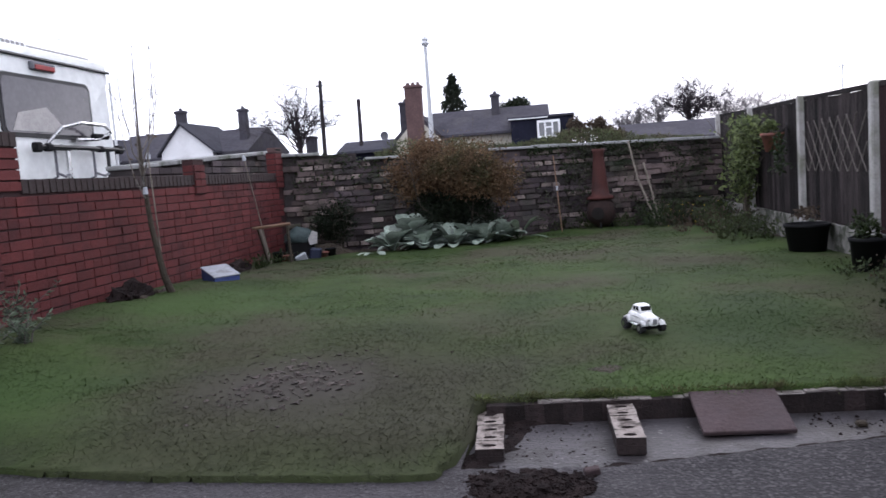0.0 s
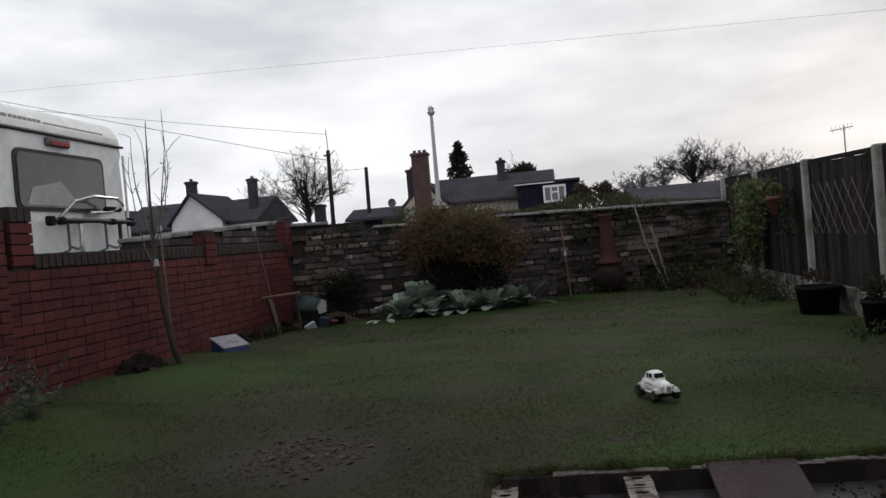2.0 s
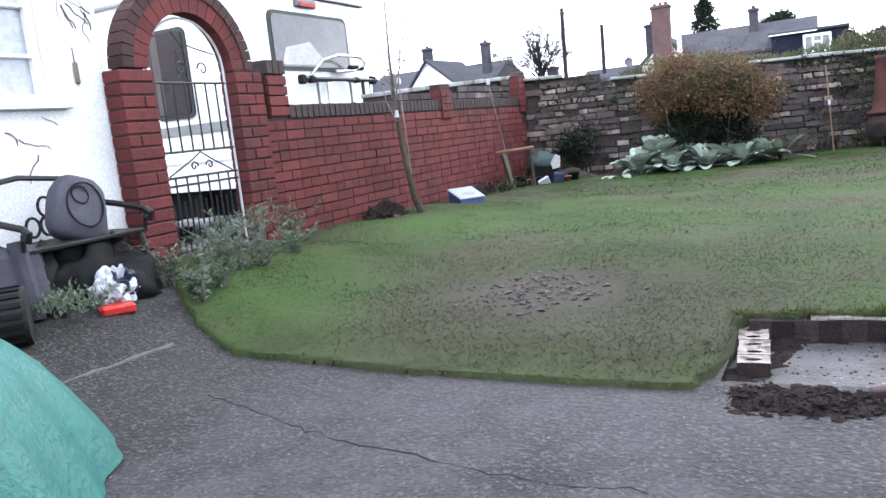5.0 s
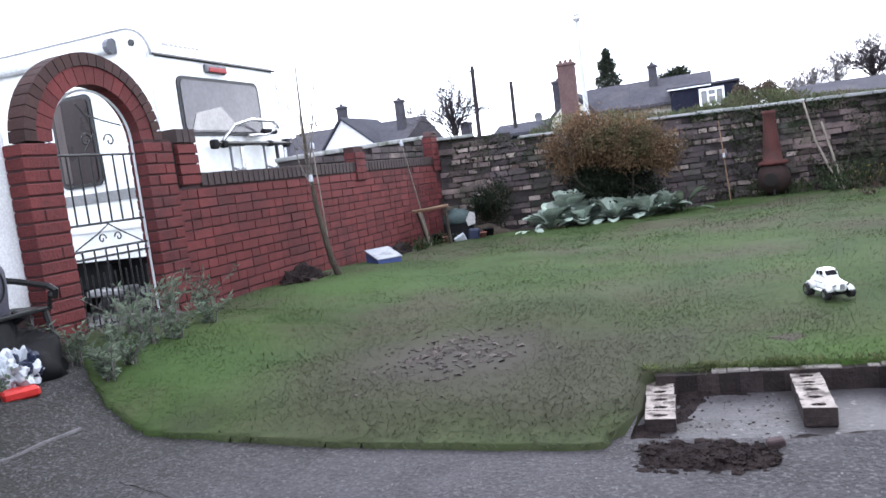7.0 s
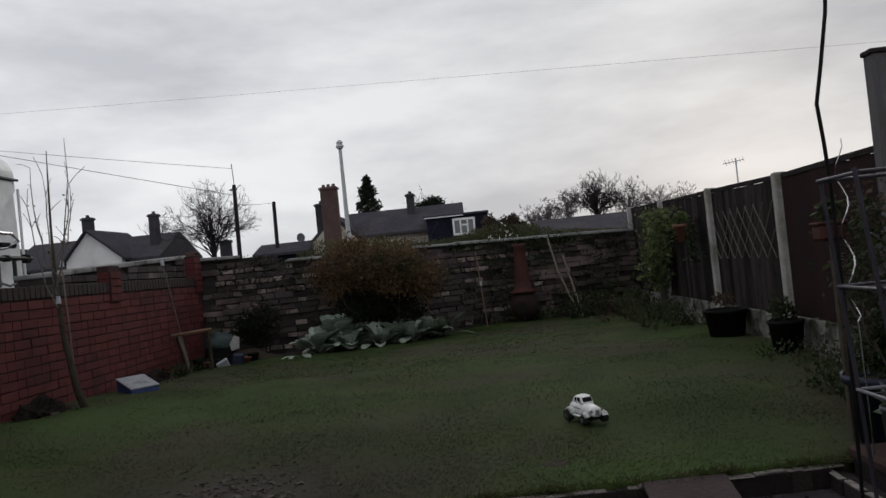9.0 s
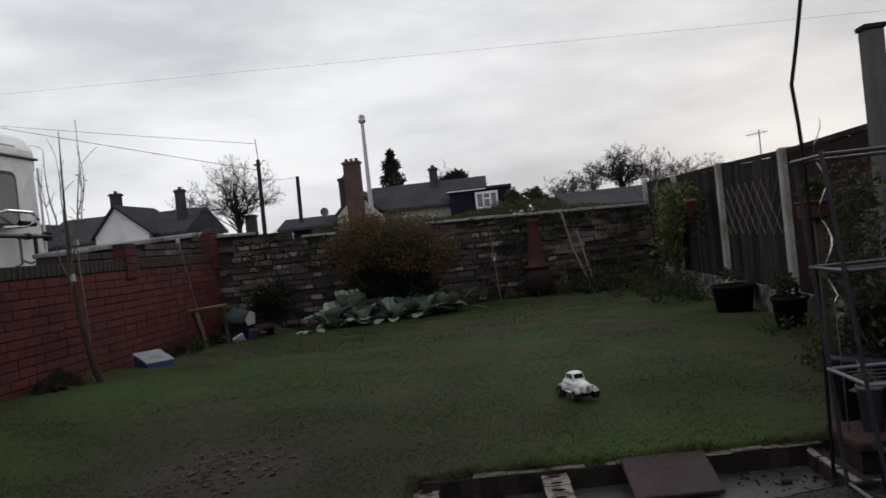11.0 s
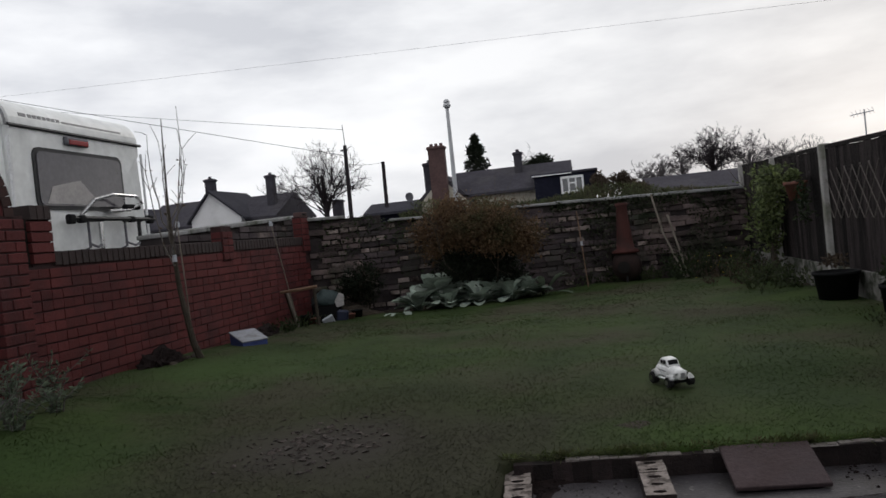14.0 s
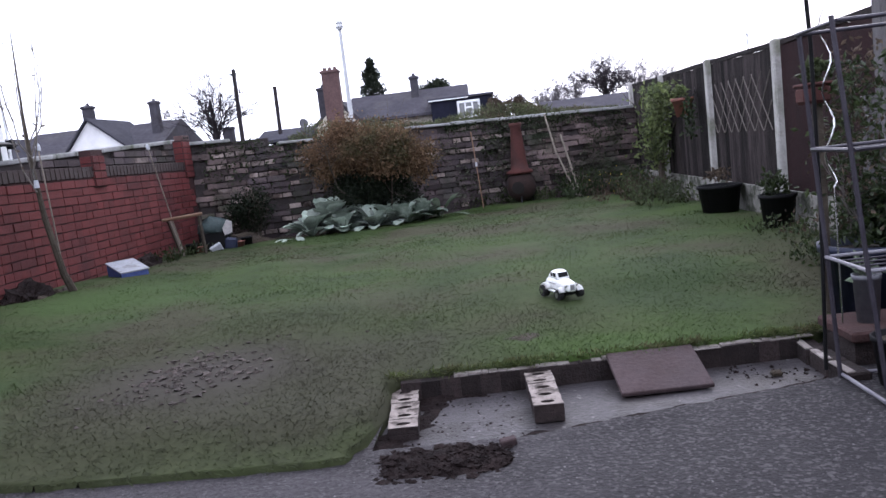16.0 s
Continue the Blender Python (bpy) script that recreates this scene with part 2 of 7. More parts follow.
M["coping_grey"] = surf("coping_grey", (0.24, 0.24, 0.24), (0.40, 0.40, 0.40), 3, 0.9, 0.4, 50, cc=(0.10, 0.11, 0.08), cc_scale=2.0)
M["grass_blade"] = surf("grass_blade", (0.028, 0.047, 0.013), (0.068, 0.103, 0.029), 1.6, 0.7, 0, 15, spread=0.12, cc=(0.064, 0.064, 0.037), cc_scale=0.8, cc_at=(0.46, 0.60), spec=0.15, worn_shaded=[(-0.9, 3.2, 1.3, (0.036, 0.036, 0.021)), (0.45, 3.25, 0.55, (0.039, 0.066, 0.015)), (-2.9, 5.6, 0.8, (0.040, 0.067, 0.019)), (-2.7, 3.2, 0.5, (0.034, 0.057, 0.015)), (0.9, 4.3, 0.55, (0.025, 0.043, 0.012)), (-1.32, 3.45, 0.5, (0.044, 0.039, 0.032))], thin=0.5)
M["tuft_grass"] = surf("tuft_grass", (0.034, 0.056, 0.017), (0.060, 0.088, 0.028), 5, 0.7, 0, 30, spread=0.3, spec=0.15, thin=0.5)
M["edge_grass"] = surf("edge_grass", (0.078, 0.104, 0.036), (0.150, 0.180, 0.070), 6, 0.7, 0, 30, spread=0.3, cc=(0.13, 0.115, 0.065), cc_scale=9, spec=0.2, thin=0.5)
M["leaf_lime"] = surf("leaf_lime", (0.075, 0.105, 0.036), (0.155, 0.185, 0.070), 3, 0.6, 0, 30, spread=0.65, spec=0.3, thin=0.4)
M["mortar_crust"] = surf("mortar_crust", (0.22, 0.195, 0.18), (0.36, 0.32, 0.30), 8, 0.9, 0.5, 70, cc=(0.13, 0.11, 0.10), cc_scale=11, cc_at=(0.5, 0.62))
M["brown_brick"] = surf("brown_brick", (0.017, 0.012, 0.012), (0.040, 0.029, 0.028), 14, 0.9, 0.6, 70, spread=0.5, per="object")
M["blue_black"] = surf("blue_black", (0.014, 0.018, 0.040), (0.022, 0.028, 0.058), 5, 0.5, 0.05, 50)
M["leaf_green"] = surf("leaf_green", (0.040, 0.056, 0.022), (0.078, 0.092, 0.040), 2, 0.6, 0, 30, spread=0.5, spec=0.3, thin=0.4)
M["leaf_bank"] = surf("leaf_bank", (0.062, 0.076, 0.036), (0.120, 0.132, 0.062), 2, 0.7, 0, 30, spread=0.5, cc=(0.10, 0.085, 0.05), cc_scale=2.5, spec=0.2, thin=0.4)
M["leaf_creeper"] = surf("leaf_creeper", (0.050, 0.054, 0.036), (0.100, 0.102, 0.072), 3, 0.7, 0, 30, spread=0.5, spec=0.2, thin=0.3)
M["leaf_ivy"] = surf("leaf_ivy", (0.02, 0.035, 0.012), (0.045, 0.06, 0.022), 2, 0.55, 0, 30, spread=0.5, spec=0.3, thin=0.4)
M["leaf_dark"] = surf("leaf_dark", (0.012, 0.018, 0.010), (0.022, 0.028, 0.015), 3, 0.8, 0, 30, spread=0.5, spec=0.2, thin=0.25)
M["leaf_brown"] = surf("leaf_brown", (0.115, 0.072, 0.042), (0.190, 0.118, 0.066), 2.2, 0.75, 0, 30, spread=0.45, cc=(0.08, 0.075, 0.035), cc_scale=2.0, spec=0.2, thin=0.4)
M["leaf_silver"] = surf("leaf_silver", (0.20, 0.25, 0.205), (0.46, 0.53, 0.45), 9, 0.6, 0.15, 40, spread=0.45, per="object", spec=0.3, thin=0.2)
M["leaf_sage"] = surf("leaf_sage", (0.105, 0.135, 0.094), (0.185, 0.225, 0.160), 5, 0.7, 0, 40, spread=0.4, spec=0.2, thin=0.4)
M["leaf_dead"] = surf("leaf_dead", (0.065, 0.048, 0.036), (0.115, 0.088, 0.064), 5, 0.8, 0, 40, spread=0.4, spec=0.2, thin=0.4)
M["flower_yellow"] = surf("flower_yellow", (0.55, 0.38, 0.05), (0.6, 0.45, 0.08), 5, 0.7, 0, 40, spread=0.3)
M["bark"] = surf("bark", (0.05, 0.042, 0.032), (0.10, 0.082, 0.064), 9, 0.9, 0.6, 60, spec=0.2)
M["bark_far"] = surf("bark_far", (0.028, 0.023, 0.026), (0.045, 0.038, 0.042), 1, 0.9, 0, 10, spec=0.1)
# pale bark: the haze over the distant trees is put into the colour
M["bark_pale"] = surf("bark_pale", (0.13, 0.12, 0.125), (0.19, 0.175, 0.18), 1, 0.9, 0, 10, spec=0.1)
M["old_wood"] = surf("old_wood", (0.17, 0.145, 0.12), (0.30, 0.26, 0.22), 4, 0.85, 0.35, 50, stretch=(6, 6, 0.8))
M["post_wood"] = surf("post_wood", (0.085, 0.080, 0.084), (0.15, 0.14, 0.145), 4, 0.9, 0.35, 50, stretch=(6, 6, 0.8))
M["tool_wood"] = surf("tool_wood", (0.16, 0.095, 0.06), (0.24, 0.15, 0.10), 6, 0.7, 0.2, 50)
M["black_iron"] = surf("black_iron", (0.012, 0.012, 0.013), (0.022, 0.022, 0.023), 8, 0.45, 0.15, 70, metal=0.3)
M["black_plastic"] = surf("black_plastic", (0.008, 0.008, 0.009), (0.015, 0.015, 0.016), 5, 0.7, 0.05, 50, spec=0.08)
M["grey_plastic"] = surf("grey_plastic", (0.13, 0.13, 0.15), (0.18, 0.18, 0.20), 5, 0.5, 0.05, 50)
M["bag_grey"] = surf("bag_grey", (0.040, 0.038, 0.054), (0.074, 0.070, 0.092), 6, 0.75, 0.25, 90)
M["tube_grey"] = surf("tube_grey", (0.038, 0.034, 0.045), (0.068, 0.062, 0.078), 6, 0.45, 0.05, 40, metal=0.2)
M["tube_pale"] = surf("tube_pale", (0.15, 0.145, 0.17), (0.24, 0.23, 0.26), 6, 0.45, 0.05, 40)
M["chrome"] = surf("chrome", (0.6, 0.6, 0.6), (0.7, 0.7, 0.7), 5, 0.25, 0.0, 40, metal=1.0)
M["terracotta"] = surf("terracotta", (0.17, 0.062, 0.046), (0.26, 0.10, 0.075), 6, 0.85, 0.2, 50, cc=(0.12, 0.07, 0.06), cc_scale=6)
M["paver_red"] = surf("paver_red", (0.050, 0.034, 0.037), (0.078, 0.054, 0.057), 5, 0.85, 0.3, 60, cc=(0.05, 0.032, 0.032), cc_scale=4, spec=0.25)
M["wet_soil"] = surf("wet_soil", (0.011, 0.008, 0.008), (0.032, 0.023, 0.022), 14, 0.95, 0.9, 70, spec=0.06)
M["buff_brick"] = surf("buff_brick", (0.22, 0.185, 0.165), (0.36, 0.31, 0.285), 12, 0.85, 0.5, 70, cc=(0.085, 0.068, 0.06), cc_scale=22, cc_at=(0.48, 0.60))
# near-black: the shade inside openings and gaps is put into the colour
M["hole"] = surf("hole", (0.012, 0.01, 0.01), (0.02, 0.017, 0.015), 9, 0.95, 0, 40)
M["blue_plastic"] = surf("blue_plastic", (0.05, 0.07, 0.2), (0.07, 0.10, 0.26), 5, 0.5, 0.05, 40)
M["white_plastic"] = surf("white_plastic", (0.40, 0.42, 0.46), (0.54, 0.56, 0.60), 5, 0.5, 0.05, 40)
M["lid_grey"] = surf("lid_grey", (0.27, 0.28, 0.31), (0.36, 0.37, 0.41), 5, 0.6, 0.1, 40, cc=(0.20, 0.20, 0.21), cc_scale=9)
M["tarp_green"] = surf("tarp_green", (0.018, 0.105, 0.090), (0.036, 0.155, 0.134), 4, 0.5, 0.35, 50, cc=(0.03, 0.125, 0.11), cc_scale=3)
M["tarp_dull"] = surf("tarp_dull", (0.025, 0.042, 0.042), (0.045, 0.065, 0.065), 5, 0.6, 0.3, 40)
M["red_plastic"] = surf("red_plastic", (0.5, 0.03, 0.025), (0.6, 0.05, 0.04), 5, 0.4, 0.03, 40)
M["cream_wall"] = surf("cream_wall", (0.52, 0.48, 0.40), (0.62, 0.58, 0.50), 0.6, 0.9, 0.2, 5)
M["dark_boarding"] = surf("dark_boarding", (0.012, 0.013, 0.024), (0.022, 0.023, 0.038), 0.8, 0.9, 0.2, 8, spec=0.06)
# lighter and bluer than tile: distance haze is mixed into the colour
M["roof_tile"] = surf("roof_tile", (0.055, 0.053, 0.064), (0.086, 0.081, 0.096), 0.6, 1.0, 0.4, 5, cc=(0.085, 0.080, 0.088), cc_scale=0.5, spec=0.04)
M["arch_dark"] = surf("arch_dark", (0.040, 0.021, 0.020), (0.068, 0.035, 0.032), 6, 0.85, 0.3, 70, spread=0.2, per="object")
M["chimney_brick"] = surf("chimney_brick", (0.095, 0.057, 0.055), (0.14, 0.088, 0.084), 2, 0.9, 0.3, 12)
M["white_paint"] = surf("white_paint", (0.88, 0.89, 0.91), (0.95, 0.96, 0.97), 3, 0.4, 0.03, 40)
M["lamp_grey"] = surf("lamp_grey", (0.50, 0.51, 0.53), (0.60, 0.61, 0.63), 1, 0.5, 0.0, 20)
M["van_window"] = surf("van_window", (0.05, 0.045, 0.055), (0.09, 0.08, 0.095), 2.5, 0.08, 0.0, 20, spec=0.8)
M["van_window_dark"] = surf("van_window_dark", (0.020, 0.013, 0.014), (0.034, 0.022, 0.023), 2.5, 0.3, 0.0, 20, spec=0.15)
M["curtain_grey"] = surf("curtain_grey", (0.07, 0.055, 0.055), (0.14, 0.115, 0.11), 6, 0.7, 0.2, 40, stretch=(14, 14, 0.6))
M["pane_dark"] = surf("pane_dark", (0.03, 0.032, 0.038), (0.06, 0.065, 0.07), 2, 0.05, 0.0, 20, spec=0.9)
M["pane_curtain"] = surf("pane_curtain", (0.36, 0.37, 0.40), (0.48, 0.49, 0.52), 3, 0.12, 0.0, 20, spec=0.9)
M["grey_stripe"] = surf("grey_stripe", (0.22, 0.22, 0.225), (0.28, 0.28, 0.285), 5, 0.4, 0.0, 30)
M["dark_line"] = surf("dark_line", (0.03, 0.03, 0.032), (0.05, 0.05, 0.052), 5, 0.5, 0.0, 30)
M["tail_red"] = surf("tail_red", (0.30, 0.03, 0.03), (0.4, 0.05, 0.05), 5, 0.2, 0.0, 30)
M["paper"] = surf("paper", (0.46, 0.44, 0.43), (0.56, 0.53, 0.52), 5, 0.9, 0.0, 30)
M["rubber"] = surf("rubber", (0.015, 0.015, 0.015), (0.025, 0.025, 0.025), 9, 0.85, 0.3, 60)
M["toy_white"] = surf("toy_white", (0.95, 0.95, 0.94), (0.99, 0.99, 0.98), 9, 0.3, 0.0, 40)
M["grit"] = surf("grit", (0.07, 0.066, 0.07), (0.17, 0.158, 0.164), 9, 0.9, 0.2, 60, spread=0.6)
M["vine_stem"] = surf("vine_stem", (0.085, 0.074, 0.070), (0.17, 0.15, 0.14), 9, 0.9, 0.2, 60)
M["dark_clay"] = surf("dark_clay", (0.060, 0.020, 0.017), (0.095, 0.032, 0.028), 5, 0.85, 0.2, 50, cc=(0.05, 0.022, 0.02), cc_scale=4)
M["plinth_red"] = surf("plinth_red", (0.036, 0.019, 0.018), (0.064, 0.033, 0.031), 7, 0.9, 0.3, 60, cc=(0.06, 0.035, 0.033), cc_scale=6)
# the red clay of the firebox, darkened to paint in its shade
M["shaded_clay"] = surf("shaded_clay", (0.02, 0.014, 0.013), (0.045, 0.025, 0.022), 6, 0.9, 0.2, 50)
M["mud_stone"] = surf("mud_stone", (0.048, 0.039, 0.034), (0.086, 0.070, 0.063), 9, 0.9, 0.3, 60, spread=0.4)
M["twig"] = surf("twig", (0.12, 0.105, 0.095), (0.19, 0.17, 0.155), 9, 0.9, 0.2, 60)

# ---- ground, yard and lawn ----
RNG = np.random.default_rng(7)


def smooth(a, b, v):
    t = np.clip((np.asarray(v, float) - a) / (b - a), 0, 1)
    return t * t * (3 - 2 * t)


def rise(x, y):
    """The ground climbs towards the gate and the house wall."""
    return 0.24 * smooth(-2.3, -3.7, x) * np.interp(y, [3.1, 3.6, 4.6, 6.0, 7.8, 8.8], [1.0, 0.82, 0.42, 0.30, 0.08, 0.0])


def bumps(x, y, s=1.0):
    return np.array([noise.noise(Vector((a * s, b * s, 3.1))) for a, b in zip(np.ravel(x), np.ravel(y))]).reshape(np.shape(x))


def lawn_front(x):
    """The y of the lawn's front edge."""
    return np.interp(x, [-3.8, -3.3, -2.85, -2.4, -2.0, -1.44, -0.85, -0.58, -0.45, -0.415, -0.395, 0.5, 1.25, 1.45, 1.7, 2.0, 2.3],
                     [3.4, 3.1, 2.75, 2.52, 2.46, 2.40, 2.38, 2.38, 2.40, 2.55, 3.075, 3.132, 3.18, 3.38, 3.75, 4.6, 6.0])


def lawn_back(x):
    return np.interp(x, [-3.8, -3.3, -2.8, -2.0, -1.2, -0.6, 0.0, 0.7, 1.3, 1.8, 2.3], [8.6, 8.9, 9.4, 9.5, 9.9, 10.6, 11.2, 11.2, 10.9, 10.2, 8.2])


def lawn_z(x, y):
    edge = smooth(0.0, 0.35, np.asarray(y) - lawn_front(x))
    left = smooth(-0.5, -0.3, x)
    return 0.103 + 0.025 * smooth(3.6, 4.6, y) + rise(x, y) + 0.022 * smooth(3.2, 4.2, y) * bumps(x, y, 1.3) - 0.044 * (1 - edge) * (1 - left)


def sheet(name, x0, x1, y0, y1, step, fz, keep, material, front=None, back=None):
    xs, ys = np.arange(x0, x1 + step / 2, step), np.arange(y0, y1 + step / 2, step)
    gx, gy = np.meshgrid(xs, ys)
    under_edge = np.zeros_like(gx, bool)
    if front is not None:
        # the sheet ends on its front and back lines, with a step down at the front
        lo, hi = front(gx), back(gx)
        under_edge = gy < lo - step
        inside = (gy[1:, :-1] > lo[:-1, :-1] - step) & (gy[:-1, :-1] < hi[:-1, :-1])
        gy = np.clip(gy, lo, np.maximum(hi, lo))
    z = np.where(under_edge, -0.02, fz(gx, gy))
    k = len(xs)
    verts = np.stack([gx.ravel(), gy.ravel(), z.ravel()], 1)
    cx, cy = gx[:-1, :-1] + step / 2, gy[:-1, :-1] + step / 2
    ok = keep(cx, cy) if front is None else inside
    i = (np.arange(len(ys) - 1)[:, None] * k + np.arange(k - 1))[ok]
    faces = np.stack([i, i + 1, i + 1 + k, i + k], 1)
    return raw(name, verts, faces.tolist(), material, smooth=True)


ground = tagged(part("ground", one_box(-900, 900, -700, 1500, -2.0, -0.10), M["asphalt"]), "dark damp ground all round the garden", "ground", kind="structure")
mud = lambda x, y: np.exp(-((x + 1.32) / 0.34) ** 2 - ((y - 3.45) / 0.38) ** 2)


def pad_front(x):
    """The y of the broken asphalt edge along the pad."""
    return 2.50 + 0.26 * np.maximum(np.asarray(x, float) - 0.06, 0)


def yard_z(x, y):
    return 0.035 + rise(x, y) + 0.006 * bumps(x, y, 2.2)


yard = tagged(sheet("yard", -4.3, 3.4, -3.5, 4.6, 0.06, yard_z, lambda x, y: ~((x > -0.42) & (x < 1.24) & (y > pad_front(x) - 0.09) & (y < 3.3)), M["asphalt"]), "worn grey asphalt yard with grit, damp patches and painted shade", "yard", kind="structure")
soil = tagged(sheet("soil", -3.95, 3.4, 3.1, 12.6, 0.10, lambda x, y: 0.085 + rise(x, y) + 0.03 * bumps(x, y, 3.0), lambda x, y: (y > 4.6) | (x > 1.3) & (y > 3.2) | (x > -0.2) & (y > 3.3), M["earth"]), "dark bare soil of the garden beds", "soil", kind="structure")
lawn = tagged(sheet("lawn", -3.72, 2.3, 2.1, 11.4, 0.05, lawn_z, None, M["grass_soil"], lambda x: lawn_front(x) + 0.022 * bumps(x, 0 * x, 6.0) * (x < -0.5) + 0.01 * bumps(x, 0 * x, 17.0), lawn_back), "short uneven damp lawn with worn muddy patches", "lawn", kind="structure")
# the sunk concrete pad
pad = raw("concrete_pad", [(-0.45, 2.38, 0.004), (-0.45, 3.14, 0.004), (1.30, 3.26, 0.004), (1.30, 2.73, 0.004), (0.72, 2.58, 0.004), (0.12, 2.40, 0.004),
                           (-0.45, 2.38, -0.1), (-0.45, 3.14, -0.1), (1.30, 3.26, -0.1), (1.30, 2.73, -0.1), (0.72, 2.58, -0.1), (0.12, 2.40, -0.1)],
          [(5, 4, 3, 2, 1, 0)] + [(i, (i + 1) % 6, 6 + (i + 1) % 6, 6 + i) for i in range(6)], M["concrete"])
tagged(pad, "grey damp concrete pad sunk beside the lawn", "concrete pad", kind="structure")


def blades(name, count, y0, y1, height, width, material):
    x = RNG.uniform(-3.7, 2.2, count * 2)
    y = RNG.uniform(y0, y1, count * 2)
    jit = RNG.normal(0, 0.035, count * 2)
    thick = 0.45 + 0.75 * bumps(x, y, 2.1) + 0.4 * bumps(x + 9, y, 0.7) + 0.35 - 1.3 * mud(x, y)
    ok = (y + jit > lawn_front(x)) & (y < lawn_back(x) + jit) & (RNG.random(count * 2) < np.clip(thick + 0.25, 0.06, 1))
    x, y, thick = x[ok][:count], y[ok][:count], thick[ok][:count]
    n = len(x)
    z = lawn_z(x, y) - 0.004
    a, h = RNG.uniform(0, 2 * np.pi, n), 0.62 * height * RNG.uniform(0.3, 1.25, n) * np.clip(0.55 + 0.75 * thick, 0.4, 1.6)
    lean, w = RNG.uniform(1.2, 3.2, n) * h, width * RNG.uniform(0.6, 1.3, n)
    b = a + RNG.uniform(1.0, 2.1, n)
    base = np.stack([x, y, z], 1)
    s = np.stack([np.cos(b) * w, np.sin(b) * w, 0 * x], 1) / 2
    mid = base + np.stack([np.cos(a) * lean * 0.35, np.sin(a) * lean * 0.35, h * 0.62], 1)
    tip = base + np.stack([np.cos(a) * lean, np.sin(a) * lean, h], 1)
    verts = np.stack([base - s, base + s, mid + s * 0.8, mid - s * 0.8, tip], 1).reshape(-1, 3)
    i = np.arange(n)[:, None] * 5
    faces = (i + np.array([[0, 1, 2, 3]])).tolist() + (i + np.array([[3, 2, 4]])).tolist()
    ob = tagged(raw(name, verts, faces, material, None, True), "fine short green grass blades of the lawn", "grass", kind="stuff")
    return ob


blades("grass", 90000, 2.15, 4.6, 0.013, 0.0045, M["grass_blade"])
blades("grass", 46000, 4.6, 7.2, 0.014, 0.006, M["grass_blade"])
blades("grass", 34000, 7.2, 11.4, 0.015, 0.010, M["grass_blade"])


def scatter(name, count, place, size, material, label, category, flat=0.6):
    """Many small angular bits as one mesh; place gives x, y, z for each."""
    verts, faces = [], []
    for i in range(count):
        p = Vector(place())
        s = size * min(RNG.lognormal(-0.25, 0.5), 1.9)
        q = Euler(RNG.uniform(0, 6.3, 3)).to_matrix()
        k = len(verts)
        for c in ((1, 0, 0), (-0.5, 0.85, 0), (-0.5, -0.8, 0.1), (0.1, 0.1, 0.9), (0, -0.1, -0.8)):
            v = q @ Vector(c) * s
            v.z *= flat
            verts.append(p + v)
        faces += [(k + a, k + b, k + c) for a, b, c in ((0, 1, 3), (1, 2, 3), (2, 0, 3), (1, 0, 4), (2, 1, 4), (0, 2, 4))]
    return tagged(raw(name, verts, faces, material), label, category, kind="stuff")


def on_yard():
    x, y = RNG.uniform(-3.2, 2.2), RNG.uniform(1.0, 2.75)
    while y > float(lawn_front(x)) - 0.02 or (x > -0.45 and y > pad_front(x) - 0.02):
        x, y = RNG.uniform(-3.2, 2.2), RNG.uniform(1.0, 2.75)
    return x, y, float(yard_z(np.array(x), np.array(y))) + 0.001


def heap_h(x, y):
    """Loose soil dug out at the pad's corner and drifted along its left side and back."""
    dug = smooth(-0.46, -0.30, x) * smooth(0.17, -0.03, x) * smooth(2.13, 2.31, y) * smooth(2.57, 2.40, y)
    drift = smooth(-0.14, -0.31, x) * smooth(2.5, 2.62, y) * 0.9 + smooth(3.0, 3.09, y) * smooth(0.3, 0.0, x)
    lump = 1 + 0.8 * bumps(x, y, 11.0) + 0.5 * bumps(x, y, 26.0)
    return np.maximum(dug * (0.032 + 0.014 * lump), np.clip(drift * (0.55 + 1.5 * bumps(x, y, 7.0) + 0.8 * bumps(x, y, 19.0)), 0, 1) * 0.015 * lump) + 0.001


def on_heap(x, y):
    return x, y, float(heap_h(np.array([x]), np.array([y]))[0]) + 0.002


tagged(sheet("loose_soil", -0.46, 0.32, 2.12, 3.10, 0.016, heap_h, lambda x, y: x > -9, M["wet_soil"]), "dark loose soil dug out at the corner of the concrete", "soil", kind="structure")
scatter("grit", 3600, on_yard, 0.0028, M["grit"], "pale loose grit lying on the asphalt", "grit")
scatter("crumbs", 900, lambda: on_heap(RNG.uniform(-0.42, 0.12), RNG.uniform(2.16, 2.54)), 0.009, M["wet_soil"], "crumbled dark soil and broken asphalt", "rubble")
scatter("crumbs", 260, lambda: on_heap(RNG.uniform(-0.33, 0.14), RNG.uniform(2.5, 3.08)), 0.006, M["wet_soil"], "dark soil crumbs on the concrete", "rubble")
scatter("crumbs", 70, lambda: (RNG.uniform(0.85, 1.18), RNG.uniform(2.85, 3.1), 0.006), 0.007, M["wet_soil"], "dark soil crumbs on the concrete", "rubble")
chunk = tagged(part("brick_fragment", one_box(-0.026, 0.026, -0.014, 0.014, -0.014, 0.012, bevel=0.004), M["paver_red"]), "broken piece of red brick in the loose soil", "brick")
chunk.matrix_world = pose(0.035, 2.44, 0.046, 8, -6, 12)
scatter("stones", 420, lambda: (lambda x, y: (x, y, float(lawn_z(np.array([x]), np.array([y]))[0]) + 0.004))(RNG.normal(-1.32, 0.20), RNG.normal(3.45, 0.24)), 0.015, M["mud_stone"], "muddy stones bared in the lawn", "stones", 0.4)
